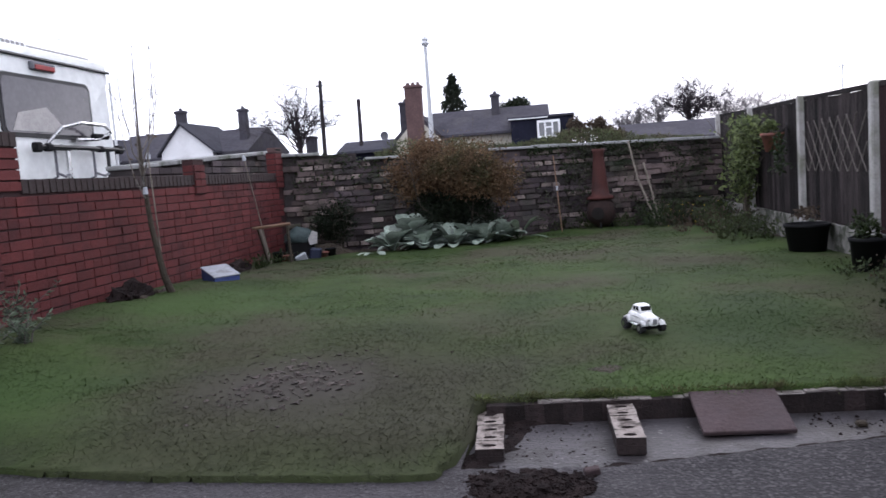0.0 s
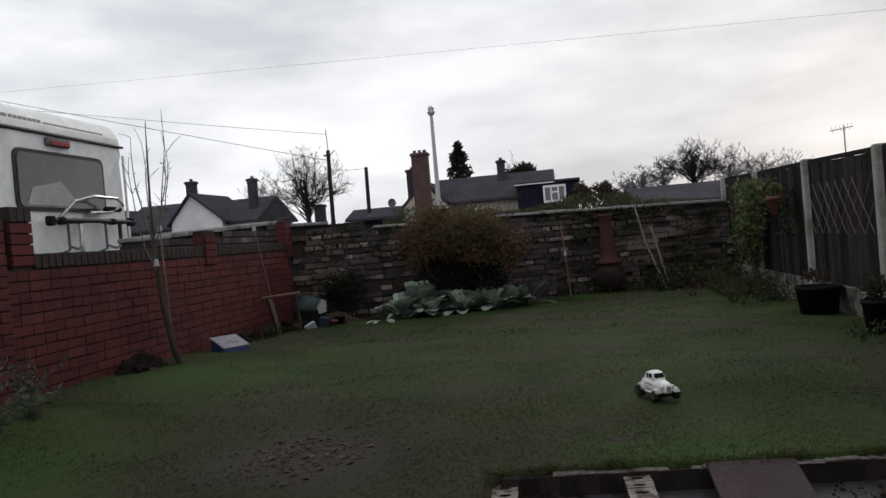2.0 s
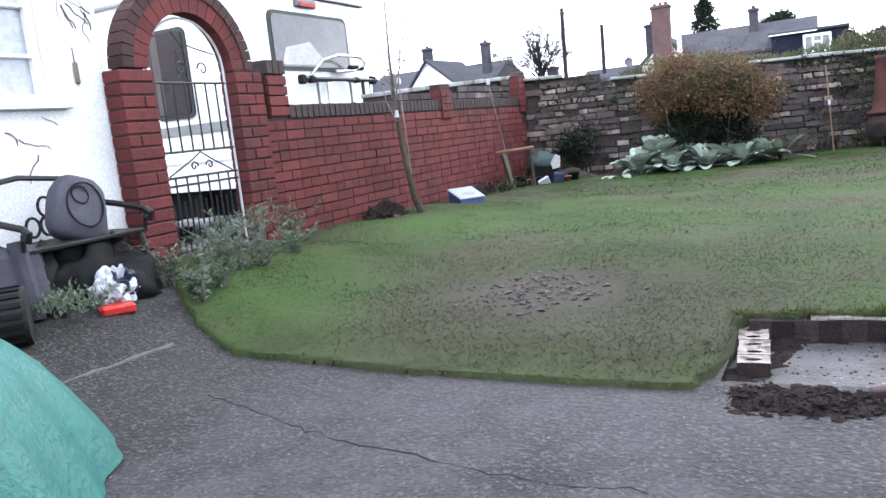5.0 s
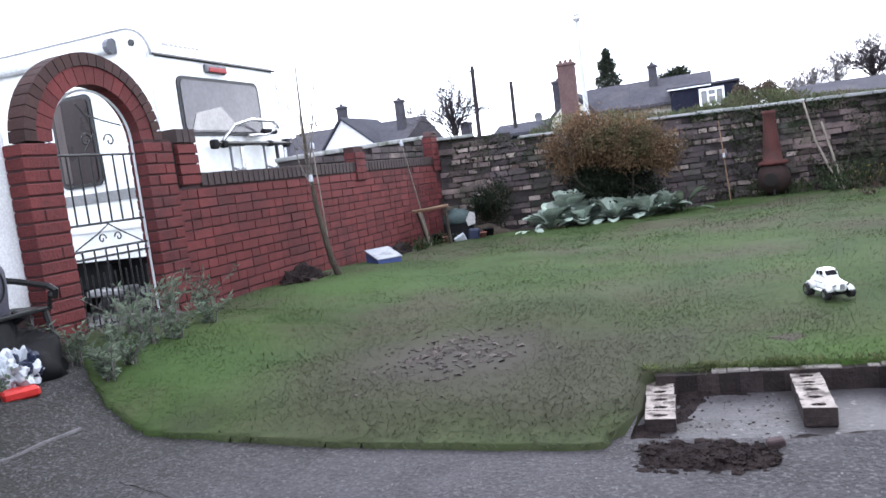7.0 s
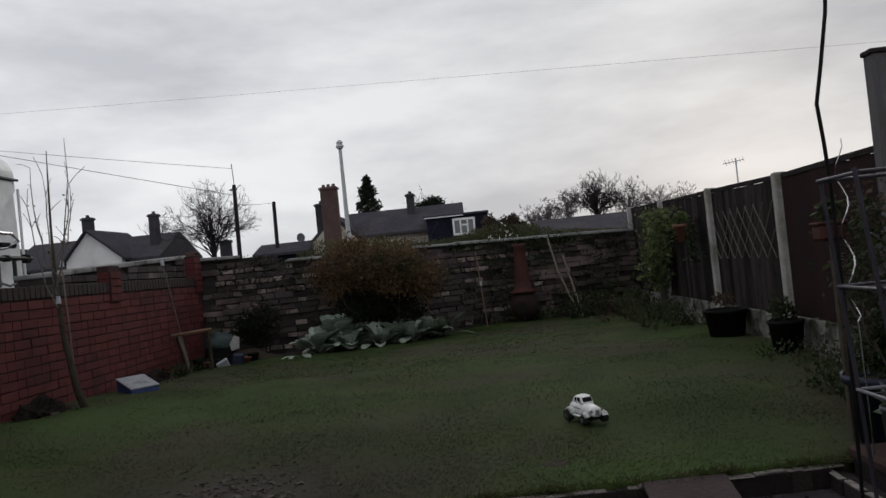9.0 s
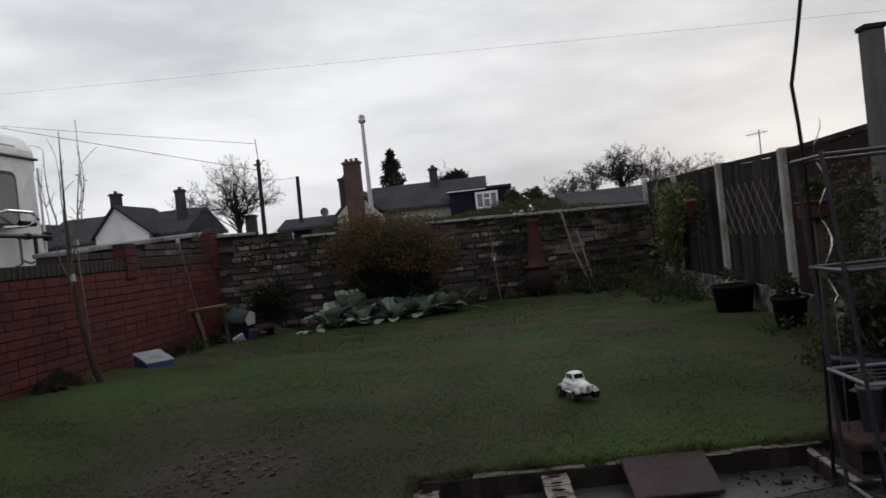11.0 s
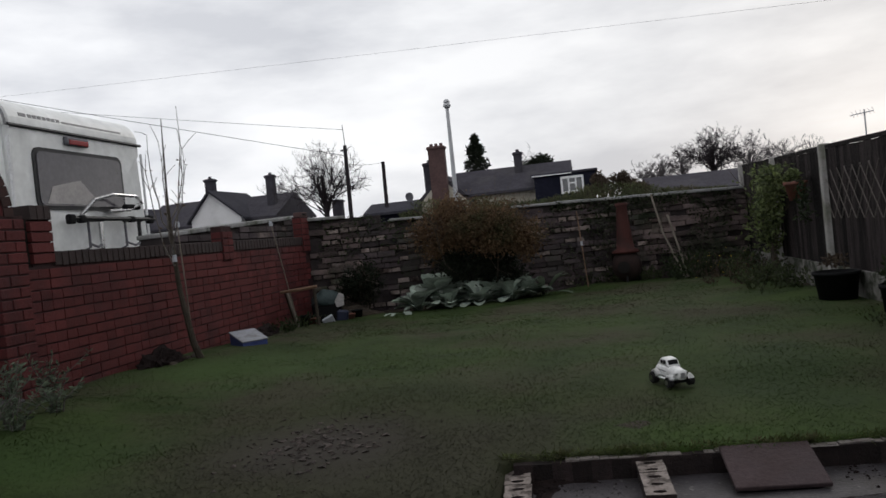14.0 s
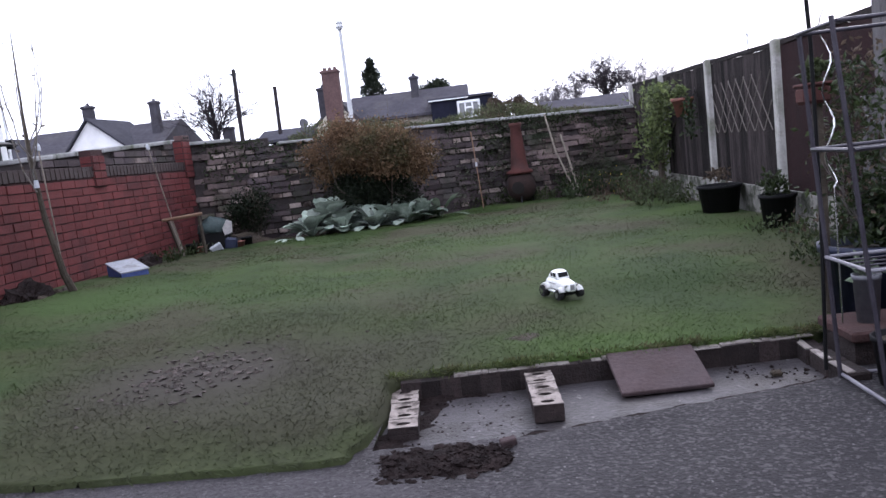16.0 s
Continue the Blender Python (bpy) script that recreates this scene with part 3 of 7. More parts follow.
# the broken edge of the asphalt along the pad
verts, faces = [], []
for i in range(125):
    x = -0.46 + 0.0145 * i
    y = float(pad_front(x)) + 0.014 * noise.noise(Vector((x * 14, 0, 1))) + 0.008 * noise.noise(Vector((x * 45, 0, 5)))
    for dy, z in ((-0.16, 0.027), (-0.05, 0.0385), (-0.008, 0.0375), (0.0, 0.030), (-0.012, -0.03)):
        verts.append((x, y + dy, z + 0.003 * noise.noise(Vector((x * 9, dy * 30, 2)))))
    if i:
        k = len(verts) - 10
        faces += [(k + j, k + 5 + j, k + 6 + j, k + 1 + j) for j in range(4)]
tagged(raw("asphalt_edge", verts, faces, M["asphalt"]), "ragged broken edge of the asphalt", "edge", kind="structure")
# a ragged dark strip stands in for the shade behind the asphalt step
verts, faces = [], []
for i in range(70):
    x = 0.06 + 0.0165 * i
    y = float(pad_front(x))
    verts += [(x, y - 0.02, 0.0075), (x, y + 0.078 + 0.03 * noise.noise(Vector((x * 12, 0, 9))) + 0.012 * noise.noise(Vector((x * 50, 0, 9))), 0.0065)]
    if i:
        faces.append((2 * i - 2, 2 * i, 2 * i + 1, 2 * i - 1))
# a near-black tube paints in the darkness of the gap
gap = bmesh.new()
tube(gap, [(x, float(pad_front(x)) + 0.014 * noise.noise(Vector((x * 14, 0, 1))) + 0.006, 0.018) for x in np.linspace(0.08, 1.2, 60)], [0.006 + 0.004 * noise.noise(Vector((i * 0.7, 0, 0))) for i in range(60)], 5)
tagged(part("gap", gap, M["hole"]), "dark gap between the asphalt and the concrete", "gap", kind="structure")
tagged(raw("dirt_line", verts, faces, M["wet_soil"]), "dark strip painted for the shade along the broken asphalt", "dirt", kind="structure")
clods = bmesh.new()
for i in range(46):
    r = bmesh.ops.create_icosphere(clods, subdivisions=1, radius=RNG.uniform(0.008, 0.026))
    for v in r["verts"]:
        v.co *= RNG.uniform(0.75, 1.25)
        v.co.z *= 0.6
    bmesh.ops.translate(clods, vec=on_heap(RNG.uniform(-0.4, 0.1), RNG.uniform(2.2, 2.5)), verts=r["verts"])
tagged(part("clods", clods, M["wet_soil"]), "heap of dark soil clods at the asphalt edge", "soil heap", kind="stuff")


# ---- brick walls ----
def brick_mesh(name, l, d, h, material, seed=0):
    """A brick with chipped corners, its face towards +y, centred."""
    r = np.random.default_rng(seed)
    bm = bmesh.new()
    box(bm, -l / 2, l / 2, -d / 2, d / 2, -h / 2, h / 2, bevel=0.003)
    for v in bm.verts:
        v.co += Vector(r.uniform(-0.0018, 0.0018, 3))
    me = bpy.data.meshes.new(name)
    bm.to_mesh(me)
    bm.free()
    me.materials.append(material)
    return me


def pieces(name, spots, meshes, parent, limit=300, stuff_mat=None, near=None):
    """Bricks at spots (matrix, mesh key): the nearest ones as objects, the rest as one joined part."""
    spots = sorted(spots, key=near) if near else spots
    for m, key in spots[:limit]:
        ob = new(name, meshes[key])
        ob.parent = parent
        ob.matrix_world = m
    rest = spots[limit:]
    if rest:
        verts, faces = [], []
        for m, key in rest:
            k = len(verts)
            verts += [m @ v.co for v in meshes[key].vertices]
            faces += [[k + i for i in p.vertices] for p in meshes[key].polygons]
        ob = tagged(raw(name + "work", verts, faces, stuff_mat, parent), kind="stuff")
        ob.matrix_parent_inverse = parent.matrix_world.inverted()


RW = -3.72
wall_west = tagged(part("wall_west", one_box(RW - 0.215, RW - 0.006, 4.575, 9.98, -0.05, 1.10), M["dark_mortar"]), "weathered red brick garden wall with dark joints", "wall", kind="structure")
RB = {"s": brick_mesh("brick", 0.221, 0.05, 0.067, M["red_brick"], 1), "h": brick_mesh("brick", 0.109, 0.05, 0.065, M["red_brick"], 2)}
FACE_E = pose(0, 0, 0, 0, 0, -90)
spots = []
for c in range(14):
    z = 0.075 * c + 0.075
    y = 4.572
    first = c % 2 == 1
    header = c % 4 == 2
    while y < 9.9:
        key = "h" if header or first or RNG.random() < 0.38 else "s"
        first = False
        l = 0.1125 if key == "h" else 0.225
        if y + l < 9.95:
            jit = Matrix.Translation((RNG.uniform(-0.003, 0.003), 0, RNG.uniform(-0.002, 0.002))) @ pose(0, 0, 0, RNG.uniform(-0.6, 0.6), 0, RNG.uniform(-0.8, 0.8))
            spots.append((Matrix.Translation((RW - 0.022, y + l / 2, z)) @ jit @ FACE_E, key))
        y += l
pieces("brick", spots, RB, wall_west, 300, M["red_brick_joined"], near=lambda s: s[0].translation.y)
# dark brick-on-edge coping
CB = {"c": brick_mesh("coping_brick", 0.066, 0.235, 0.10, M["blue_brick"], 4)}
pieces("coping_brick", [(Matrix.Translation((RW - 0.11, 4.90 + 0.0755 * i, 1.15 + RNG.uniform(-0.003, 0.003))) @ pose(0, 0, 0, 0, RNG.uniform(-1, 1), -90 + RNG.uniform(-1, 1)), "c") for i in range(66)], CB, wall_west)
# the raised end of the wall beside the gate
stub = part("raised_end", one_box(RW - 0.2, RW - 0.012, 4.66, 4.86, 1.09, 1.44), M["dark_mortar"], wall_west)
pieces("brick", [(Matrix.Translation((RW - 0.022, 4.655 + a, 1.155 + 0.075 * i)) @ FACE_E, k) for i in range(4) for a, k in (((0.108, "s"),) if i % 2 else ((0.055, "h"), (0.162, "h")))], RB, wall_west)
pieces("coping_brick", [(Matrix.Translation((RW - 0.11, 4.69 + 0.072 * i, 1.475)) @ pose(0, 0, 0, 0, 0, -90), "c") for i in range(3)], CB, wall_west)
part("dark_slot", one_box(RW - 0.1, RW - 0.03, 4.56, 4.66, 1.05, 1.43), M["hole"], wall_west)
# small red piers that rise above the coping
for y0, y1, top in ((7.40, 7.63, 1.36), (9.66, 9.95, 1.47)):
    pier = part("pier", one_box(RW - 0.105, RW + 0.012, y0, y1, 1.0, top), M["dark_mortar"], wall_west)
    pieces("brick", [(Matrix.Translation((RW + 0.0, y0 + 0.06 + a, 1.045 + 0.075 * i)) @ FACE_E, "h") for i in range(int((top - 1.0) / 0.075)) for a in np.arange(0, y1 - y0 - 0.08, 0.1125)], RB, wall_west)
    pieces("brick", [(Matrix.Translation((RW - 0.047, y0 + 0.022, 1.045 + 0.075 * i)), "h") for i in range(int((top - 1.0) / 0.075))], RB, wall_west)
perf = part("perforated_brick", one_box(RW - 0.09, RW + 0.02, 9.68, 9.90, 1.47, 1.53, bevel=0.004), M["chimney_brick"], wall_west)
# dark blocks on the face stand in for the shaded holes
for i in range(3):
    part("hole", one_box(RW + 0.018, RW + 0.024, 9.71 + 0.06 * i, 9.75 + 0.06 * i, 1.485, 1.515), M["hole"], wall_west)

# the older dark wall behind the red one, its top climbing towards the corner
def lane_top(y):
    return 1.31 + 0.055 * (y - 6.95)


bm = bmesh.new()
for i in range(13):
    y0 = 6.95 + 0.25 * i
    box(bm, RW - 0.62, RW - 0.30, y0, y0 + 0.25, -0.05, lane_top(y0 + 0.12) - 0.02)
wall_behind = tagged(part("wall_lane", bm, M["old_mortar"]), "dark old stone wall with a pale weathered coping", "wall", kind="structure")
OB = {"d": brick_mesh("stone", 0.24, 0.06, 0.066, M["old_brick_dark"], 5), "p": brick_mesh("stone", 0.17, 0.06, 0.064, M["old_brick_pale"], 6), "h": brick_mesh("stone", 0.12, 0.06, 0.064, M["old_brick_pale"], 7)}
spots = []
for c in range(5):
    y = 6.97 + 0.1 * (c % 2)
    while y < 10.1:
        k = "d" if RNG.random() < 0.82 else "p"
        l = 0.25 if k == "d" else 0.18
        z = 1.11 + 0.077 * c
        if z + 0.04 < lane_top(y):
            spots.append((Matrix.Translation((RW - 0.29, y + l / 2, z)) @ pose(0, 0, 0, 0, 0, -90 + RNG.uniform(-3, 3)), k))
        y += l
pieces("stone", spots, OB, wall_behind)
y = 6.93
while y < 10.1:
    l = RNG.uniform(0.35, 0.6)
    cs = part("coping_stone", one_box(-0.20, 0.20, -l / 2, l / 2 - 0.008, -0.02, 0.028 + RNG.uniform(-0.006, 0.006), bevel=0.008), M["coping_grey"], wall_behind)
    cs.matrix_world = Matrix.Translation((RW - 0.455, y + l / 2, lane_top(y + l / 2))) @ pose(0, 0, 0, math.degrees(math.atan(0.055)), 0, 0)
    y += l

# ---- the old back wall ----
BACK_A = 20.2
back_m = Matrix.Translation((-3.72, 9.9, 0)) @ pose(0, 0, 0, 0, 0, BACK_A)


def top_of_back(s):
    return float(np.interp(s, [0, 0.9, 1.1, 1.6, 2.9, 6.3], [1.42, 1.42, 1.32, 1.31, 1.33, 1.29]))


bmw = bmesh.new()
for i in range(32):
    s0 = i * 0.2
    box(bmw, s0, s0 + 0.2, 0.03, 0.30, -0.05, top_of_back(s0 + 0.1) - 0.02)
wall_north = tagged(part("wall_north", bmw, M["old_mortar"]), "old dark brick and stone wall, patchy and uneven", "wall", kind="structure")
wall_north.matrix_world = back_m
spots = []
for c in range(18):
    z = 0.10 + 0.076 * c
    pale = c % 2 == 1
    s = RNG.uniform(-0.1, 0.02)
    while s < 6.3:
        run = noise.noise(Vector((s * 0.8, c * 0.9, 1.7)))
        k = ("p" if RNG.random() < 0.35 else "h") if pale and RNG.random() < 0.8 and run > -0.22 - 0.1 * (s < 4.4) + 0.4 * (s > 5.0) else "d"
        l = {"d": 0.25, "p": 0.18, "h": 0.128}[k]
        sx = RNG.uniform(0.96, 1.06) if k == "d" else RNG.uniform(0.86, 1.0)
        if z + 0.04 < top_of_back(s + l / 2) and s > -0.02 and RNG.random() > 0.07:
            spots.append((back_m @ Matrix.Translation((s + l / 2, 0.022 + RNG.uniform(-0.02, 0.02), z + RNG.uniform(-0.006, 0.006))) @ pose(0, 0, 0, RNG.uniform(-4, 4), RNG.uniform(-1.6, 1.6), RNG.uniform(-3, 3) + 180) @ Matrix.Diagonal((sx, 1, RNG.uniform(0.95, 1.12) if k == "d" else RNG.uniform(0.74, 1.0), 1)), k))
        s += l
pieces("stone", spots, OB, wall_north, 300, M["old_brick_joined"], near=lambda q: abs((back_m.inverted() @ q[0].translation).x - 2.6) - 0.4 * (q[1] != "d"))
s = 0.0
while s < 6.3:
    l = RNG.uniform(0.4, 0.7)
    t = top_of_back(s + l / 2)
    if s > 2.4 or RNG.random() < 0.6:
        cs = part("coping_stone", one_box(-l / 2, l / 2 - 0.01, -0.035, 0.32, -0.02, 0.016 + RNG.uniform(0, 0.012), bevel=0.008), M["coping_grey"], wall_north)
        cs.matrix_world = back_m @ Matrix.Translation((s + l / 2, 0, t)) @ pose(0, 0, 0, 0, math.degrees(math.atan(0.015)), 0)
    s += l

# ---- the fence ----
FX = 2.28
ZF = 0.36
PANELS = [(4.55, 6.18), (6.32, 8.02), (8.16, 10.12), (10.26, 12.2)]


def fence_top(y):
    return float(np.interp(y, [4.5, 6.2, 8.1, 10.2, 12.3], [1.47, 1.47, 1.52, 1.56, 1.62]))


fence = tagged(empty("fence", FX, 4.5, 0.1), "dark brown close-boarded timber fence between pale concrete posts", "fence", kind="structure")
BOARD = [brick_mesh("board", 0.118, 0.014, 1.0, M["fence_wood"], 20 + i) for i in range(3)]
BOARD_RED = [brick_mesh("board", 0.118, 0.014, 1.0, M["fence_red"], 24 + i) for i in range(3)]


def fence_board(x, y, z0, z1, rot=-81):
    ob = new("board", (BOARD_RED if y < 6.2 else BOARD)[int(RNG.integers(3))])
    ob.parent = fence
    ob.matrix_parent_inverse = fence.matrix_world.inverted()
    ob.matrix_world = Matrix.Translation((x, y, (z0 + z1) / 2)) @ pose(0, 0, 0, 0, RNG.uniform(-0.4, 0.4), rot) @ Matrix.Diagonal((1, 1, z1 - z0, 1))


def fpart(name, bm, material, label=""):
    ob = part(name, bm, material, None, label)
    ob.parent = fence
    ob.matrix_parent_inverse = fence.matrix_world.inverted()
    return ob


for a, b in PANELS:
    n = int((b - a) / 0.108)
    for i in range(n + 1):
        y = a + 0.05 + i * (b - a - 0.1) / n
        fence_board(FX + 0.02 + RNG.uniform(-0.003, 0.003), y, ZF, fence_top(y) - 0.03 + RNG.uniform(-0.006, 0.004))
    za, zb = fence_top(a), fence_top(b)
    fpart("capping", one_tube([(FX + 0.02, a, za - 0.012), (FX + 0.02, b, zb - 0.012)], 0.026, 4), M["fence_wood"])
    for zz in (0.5, 0.95, 1.32):
        fpart("rail", one_box(FX + 0.032, FX + 0.075, a, b, zz - 0.03, zz + 0.03, bevel=0.004), M["fence_wood"])
    fpart("gravel_board", one_box(FX + 0.005, FX + 0.055, a, b, 0.02, ZF - 0.005, bevel=0.006), M["gravel_board"], "pale concrete gravel board with green stains")
for y in (4.45, 6.25, 8.09, 10.19, 12.28):
    fpart("post", one_box(FX - 0.04, FX + 0.065, y - 0.04, y + 0.04, 0.0, fence_top(y) + 0.02, bevel=0.012), M["post_concrete"], "pale weathered concrete post")
# a diagonal willow trellis fixed on one panel
trellis = tagged(empty("trellis", FX - 0.02, 7.15, 0.8), "thin weathered willow trellis on the fence", "trellis")
for i in range(8):
    for d in (1, -1):
        y0 = 6.38 + 0.21 * i
        y1 = y0 + d * 0.42
        lo, hi = max(6.38, min(y0, y1)), min(7.98, max(y0, y1))
        if hi - lo < 0.1:
            continue
        f0, f1 = (lo - y0) / (y1 - y0), (hi - y0) / (y1 - y0)
        ob = part("lath", one_tube([(FX - 0.012 - 0.008 * (d > 0), lo, 0.82 + 0.46 * f0), (FX - 0.012 - 0.008 * (d > 0), hi, 0.82 + 0.46 * f1)], 0.0045, 5), M["twig"])
        ob.parent = trellis
        ob.matrix_parent_inverse = trellis.matrix_world.inverted()

# ---- gate and arch ----
arch = tagged(empty("gate_arch", RW, 3.9, 0.2), "red brick archway with a dark outer ring", "archway")


def under(ob, parent):
    ob.parent = parent
    ob.matrix_parent_inverse = parent.matrix_world.inverted()
    return ob


GY0, GY1, SPRING = 3.55, 4.28, 1.44
for name, y0, y1, top in (("left_pier", 3.30, 3.565, 1.43), ("right_pier", 4.28, 4.57, 1.45)):
    core = under(part(name, one_box(RW - 0.10, RW + 0.022, y0 + 0.008, y1 - 0.008, -0.05, top), M["dark_mortar"]), arch)
    w = y1 - y0
    for i in range(18):
        z = 0.11 + 0.0755 * i
        if z + 0.03 > top:
            break
        cuts = [(0, w)] if name == "left_pier" and i % 3 else ([(0, w * 0.64), (w * 0.64, w)] if i % 2 else [(0, w * 0.36), (w * 0.36, w)])
        for a, b in cuts:
            bm = one_box(RW - 0.11, RW + 0.03 + RNG.uniform(-0.002, 0.002), y0 + a + 0.005, y0 + b - 0.005, z - 0.033, z + 0.033, bevel=0.005)
            ob = part("brick", bm, M["red_brick"])
            ob.parent = core
CY, RI = (GY0 + GY1) / 2, (GY1 - GY0) / 2


def voussoirs(r0, r1, n, x0, x1, material, name):
    for i in range(n):
        a0, a1 = math.pi * i / n + 0.006, math.pi * (i + 1) / n - 0.006
        bm = bmesh.new()
        ring = [(CY + r * math.cos(a), SPRING + r * math.sin(a) * 0.97) for r, a in ((r0, a0), (r1, a0), (r1, (a0 + a1) / 2), (r1, a1), (r0, a1), (r0, (a0 + a1) / 2))]
        fa = [bm.verts.new((x1, y, z)) for y, z in ring]
        fb = [bm.verts.new((x0, y, z)) for y, z in ring]
        bm.faces.new(fa)
        bm.faces.new(fb[::-1])
        for j in range(6):
            bm.faces.new((fa[j], fb[j], fb[(j + 1) % 6], fa[(j + 1) % 6]))
        bmesh.ops.recalc_face_normals(bm, faces=bm.faces[:])
        under(part(name, bm, material), arch)


voussoirs(RI, RI + 0.115, 17, RW - 0.10, RW + 0.02, M["red_brick"], "arch_brick")
voussoirs(RI + 0.118, RI + 0.20, 24, RW - 0.10, RW + 0.028, M["arch_dark"], "outer_arch_brick")
bm = bmesh.new()
for i in range(24):
    a0, a1 = math.pi * i / 24, math.pi * (i + 1) / 24
    vs = [bm.verts.new((x, CY + r * math.cos(a), SPRING + r * math.sin(a) * 0.97)) for x in (RW + 0.008, RW - 0.09) for r, a in ((RI + 0.006, a0), (RI + 0.185, a0), (RI + 0.185, a1), (RI + 0.006, a1))]
    bm.faces.new(vs[:4])
    bm.faces.new(vs[4:][::-1])
    bm.faces.new((vs[1], vs[5], vs[6], vs[2]))
    bm.faces.new((vs[0], vs[3], vs[7], vs[4]))
under(part("arch_mortar", bm, M["dark_mortar"]), arch)

gate = tagged(empty("gate", RW - 0.04, GY0, 0.25), "black wrought-iron garden gate with scrolls, closed", "gate")
GX = RW - 0.04


def gbar(name, pts, r, mat="black_iron", sides=6):
    return under(part(name, one_tube(pts, r, sides), M[mat]), gate)


# stiles and bow are pale: the light along the iron frame is painted on
gbar("hanging_stile", [(GX, GY0 + 0.03, 0.26), (GX, GY0 + 0.03, SPRING)], 0.008, "lamp_grey")
gbar("closing_stile", [(GX, GY1 - 0.03, 0.26), (GX, GY1 - 0.03, SPRING)], 0.008, "lamp_grey")
gbar("top_bow", [(GX, CY + (RI - 0.03) * math.cos(a), SPRING + (RI - 0.03) * 0.97 * math.sin(a)) for a in np.linspace(0, math.pi, 24)], 0.008, "lamp_grey")
for z in (0.30, 0.72, 0.77, 0.93, 1.36):
    gbar("crossbar", [(GX, GY0 + 0.03, z), (GX, GY1 - 0.03, z)], 0.008)
for i in range(1, 7):
    y = GY0 + 0.03 + i * (GY1 - GY0 - 0.06) / 7
    gbar("bar", [(GX, y, 0.28), (GX, y, 0.77)], 0.006)
    gbar("bar", [(GX, y, 0.93), (GX, y, 1.36)], 0.006)
for i in range(1, 14, 2):
    y = GY0 + 0.03 + i * (GY1 - GY0 - 0.06) / 14
    gbar("bar", [(GX, y, 0.28), (GX, y, 0.62)], 0.005)


def scroll(y, z, r, flip, turn=0.0):
    return [(GX, y + flip * (r * (1 - 0.055 * k) * math.cos(0.45 * k + turn)), z + r * (1 - 0.055 * k) * math.sin(0.45 * k + turn)) for k in range(16)]


for y, z, r, f in ((CY - 0.06, 1.45, 0.05, 1), (CY + 0.14, 1.45, 0.05, -1), (CY - 0.06, 0.83, 0.035, 1), (CY + 0.08, 0.83, 0.035, -1)):
    gbar("scroll", scroll(y, z, r, f), 0.005)
gbar("scroll", [(GX, CY - 0.08, 1.38), (GX, CY + 0.02, 1.5), (GX, CY - 0.04, 1.62), (GX, CY - 0.1, 1.68)], 0.005)
gbar("scroll", [(GX, CY - 0.06, 1.62), (GX, CY + 0.1, 1.58), (GX, CY + 0.26, 1.55)], 0.005)
gbar("scroll", [(GX, GY0 + 0.08, 0.78), (GX, CY - 0.08, 0.87), (GX, CY + 0.01, 0.92)], 0.005)
gbar("scroll", [(GX, GY1 - 0.08, 0.78), (GX, CY + 0.10, 0.87), (GX, CY + 0.01, 0.92)], 0.005)
# doorstep
tagged(part("threshold", one_box(RW - 0.5, RW + 0.12, GY0 - 0.02, GY1 + 0.02, 0.0, 0.27, bevel=0.012), M["concrete"]), "worn grey stone step under the gate", "step", kind="structure")

# ---- the white house ----
house = tagged(empty("house", -3.82, 3.2, 0), "white rendered single-storey house with old creeper stems", "house", kind="structure")
HX = -3.84
WIN = (2.27, 2.97, 1.26, 2.02)
hw = bmesh.new()
for y0, y1, z0, z1 in ((WIN[1], 3.335, 0.50, 2.63), (-7, WIN[0], 0.50, 2.63), (WIN[0], WIN[1], 0.50, WIN[2]), (WIN[0], WIN[1], WIN[3], 2.63)):
    box(hw, HX - 0.3, HX, y0, y1, z0, z1)
box(hw, -9.5, HX - 0.3, 3.03, 3.335, 0.5, 2.63)
under(part("house_wall", hw, M["render_white"]), house)
under(part("plinth", one_box(-9.5, HX - 0.012, -7, 3.31, -0.05, 0.5), M["blue_brick"], None, "black painted plinth"), house)
under(part("fascia", one_box(-9.5, HX + 0.10, -7.1, 3.40, 2.61, 2.67, bevel=0.01), M["dark_line"], None, "dark eaves board"), house)
roof = bmesh.new()
prism(roof, [(-9.7, 2.66), (HX + 0.10, 2.66), (HX + 0.10, 2.68), (-6.7, 2.95), (-9.7, 2.72)], 10.5, Matrix.Translation((0, -7.1, 0)))
under(part("roof", roof, M["slate"]), house)
hwin = under(new("window"), house)
for n, a in (("frame", (WIN[0], WIN[0] + 0.05, WIN[2], WIN[3])), ("frame", (WIN[1] - 0.05, WIN[1], WIN[2], WIN[3])), ("frame", (WIN[0] + 0.05, WIN[1] - 0.05, WIN[2], WIN[2] + 0.05)),
             ("frame", (WIN[0] + 0.05, WIN[1] - 0.05, WIN[3] - 0.05, WIN[3])), ("glazing_bar", (WIN[0] + 0.05, WIN[1] - 0.05, 1.50, 1.52)), ("glazing_bar", (WIN[0] + 0.05, WIN[1] - 0.05, 1.76, 1.78)),
             ("mullion", (2.60, 2.64, WIN[2] + 0.05, WIN[3] - 0.05))):
    under(part(n, one_box(HX - 0.10, HX - 0.04 + 0.004 * (n == "frame"), a[0], a[1], a[2], a[3], bevel=0.006), M["white_paint"]), hwin)
under(part("pane", one_box(HX - 0.085, HX - 0.075, WIN[0] + 0.05, WIN[1] - 0.05, WIN[2] + 0.05, WIN[3] - 0.05), M["pane_curtain"]), hwin)
under(part("sill", one_box(HX - 0.08, HX + 0.055, WIN[0] - 0.07, WIN[1] + 0.09, WIN[2] - 0.035, WIN[2] - 0.003, bevel=0.006), M["white_paint"]), hwin)
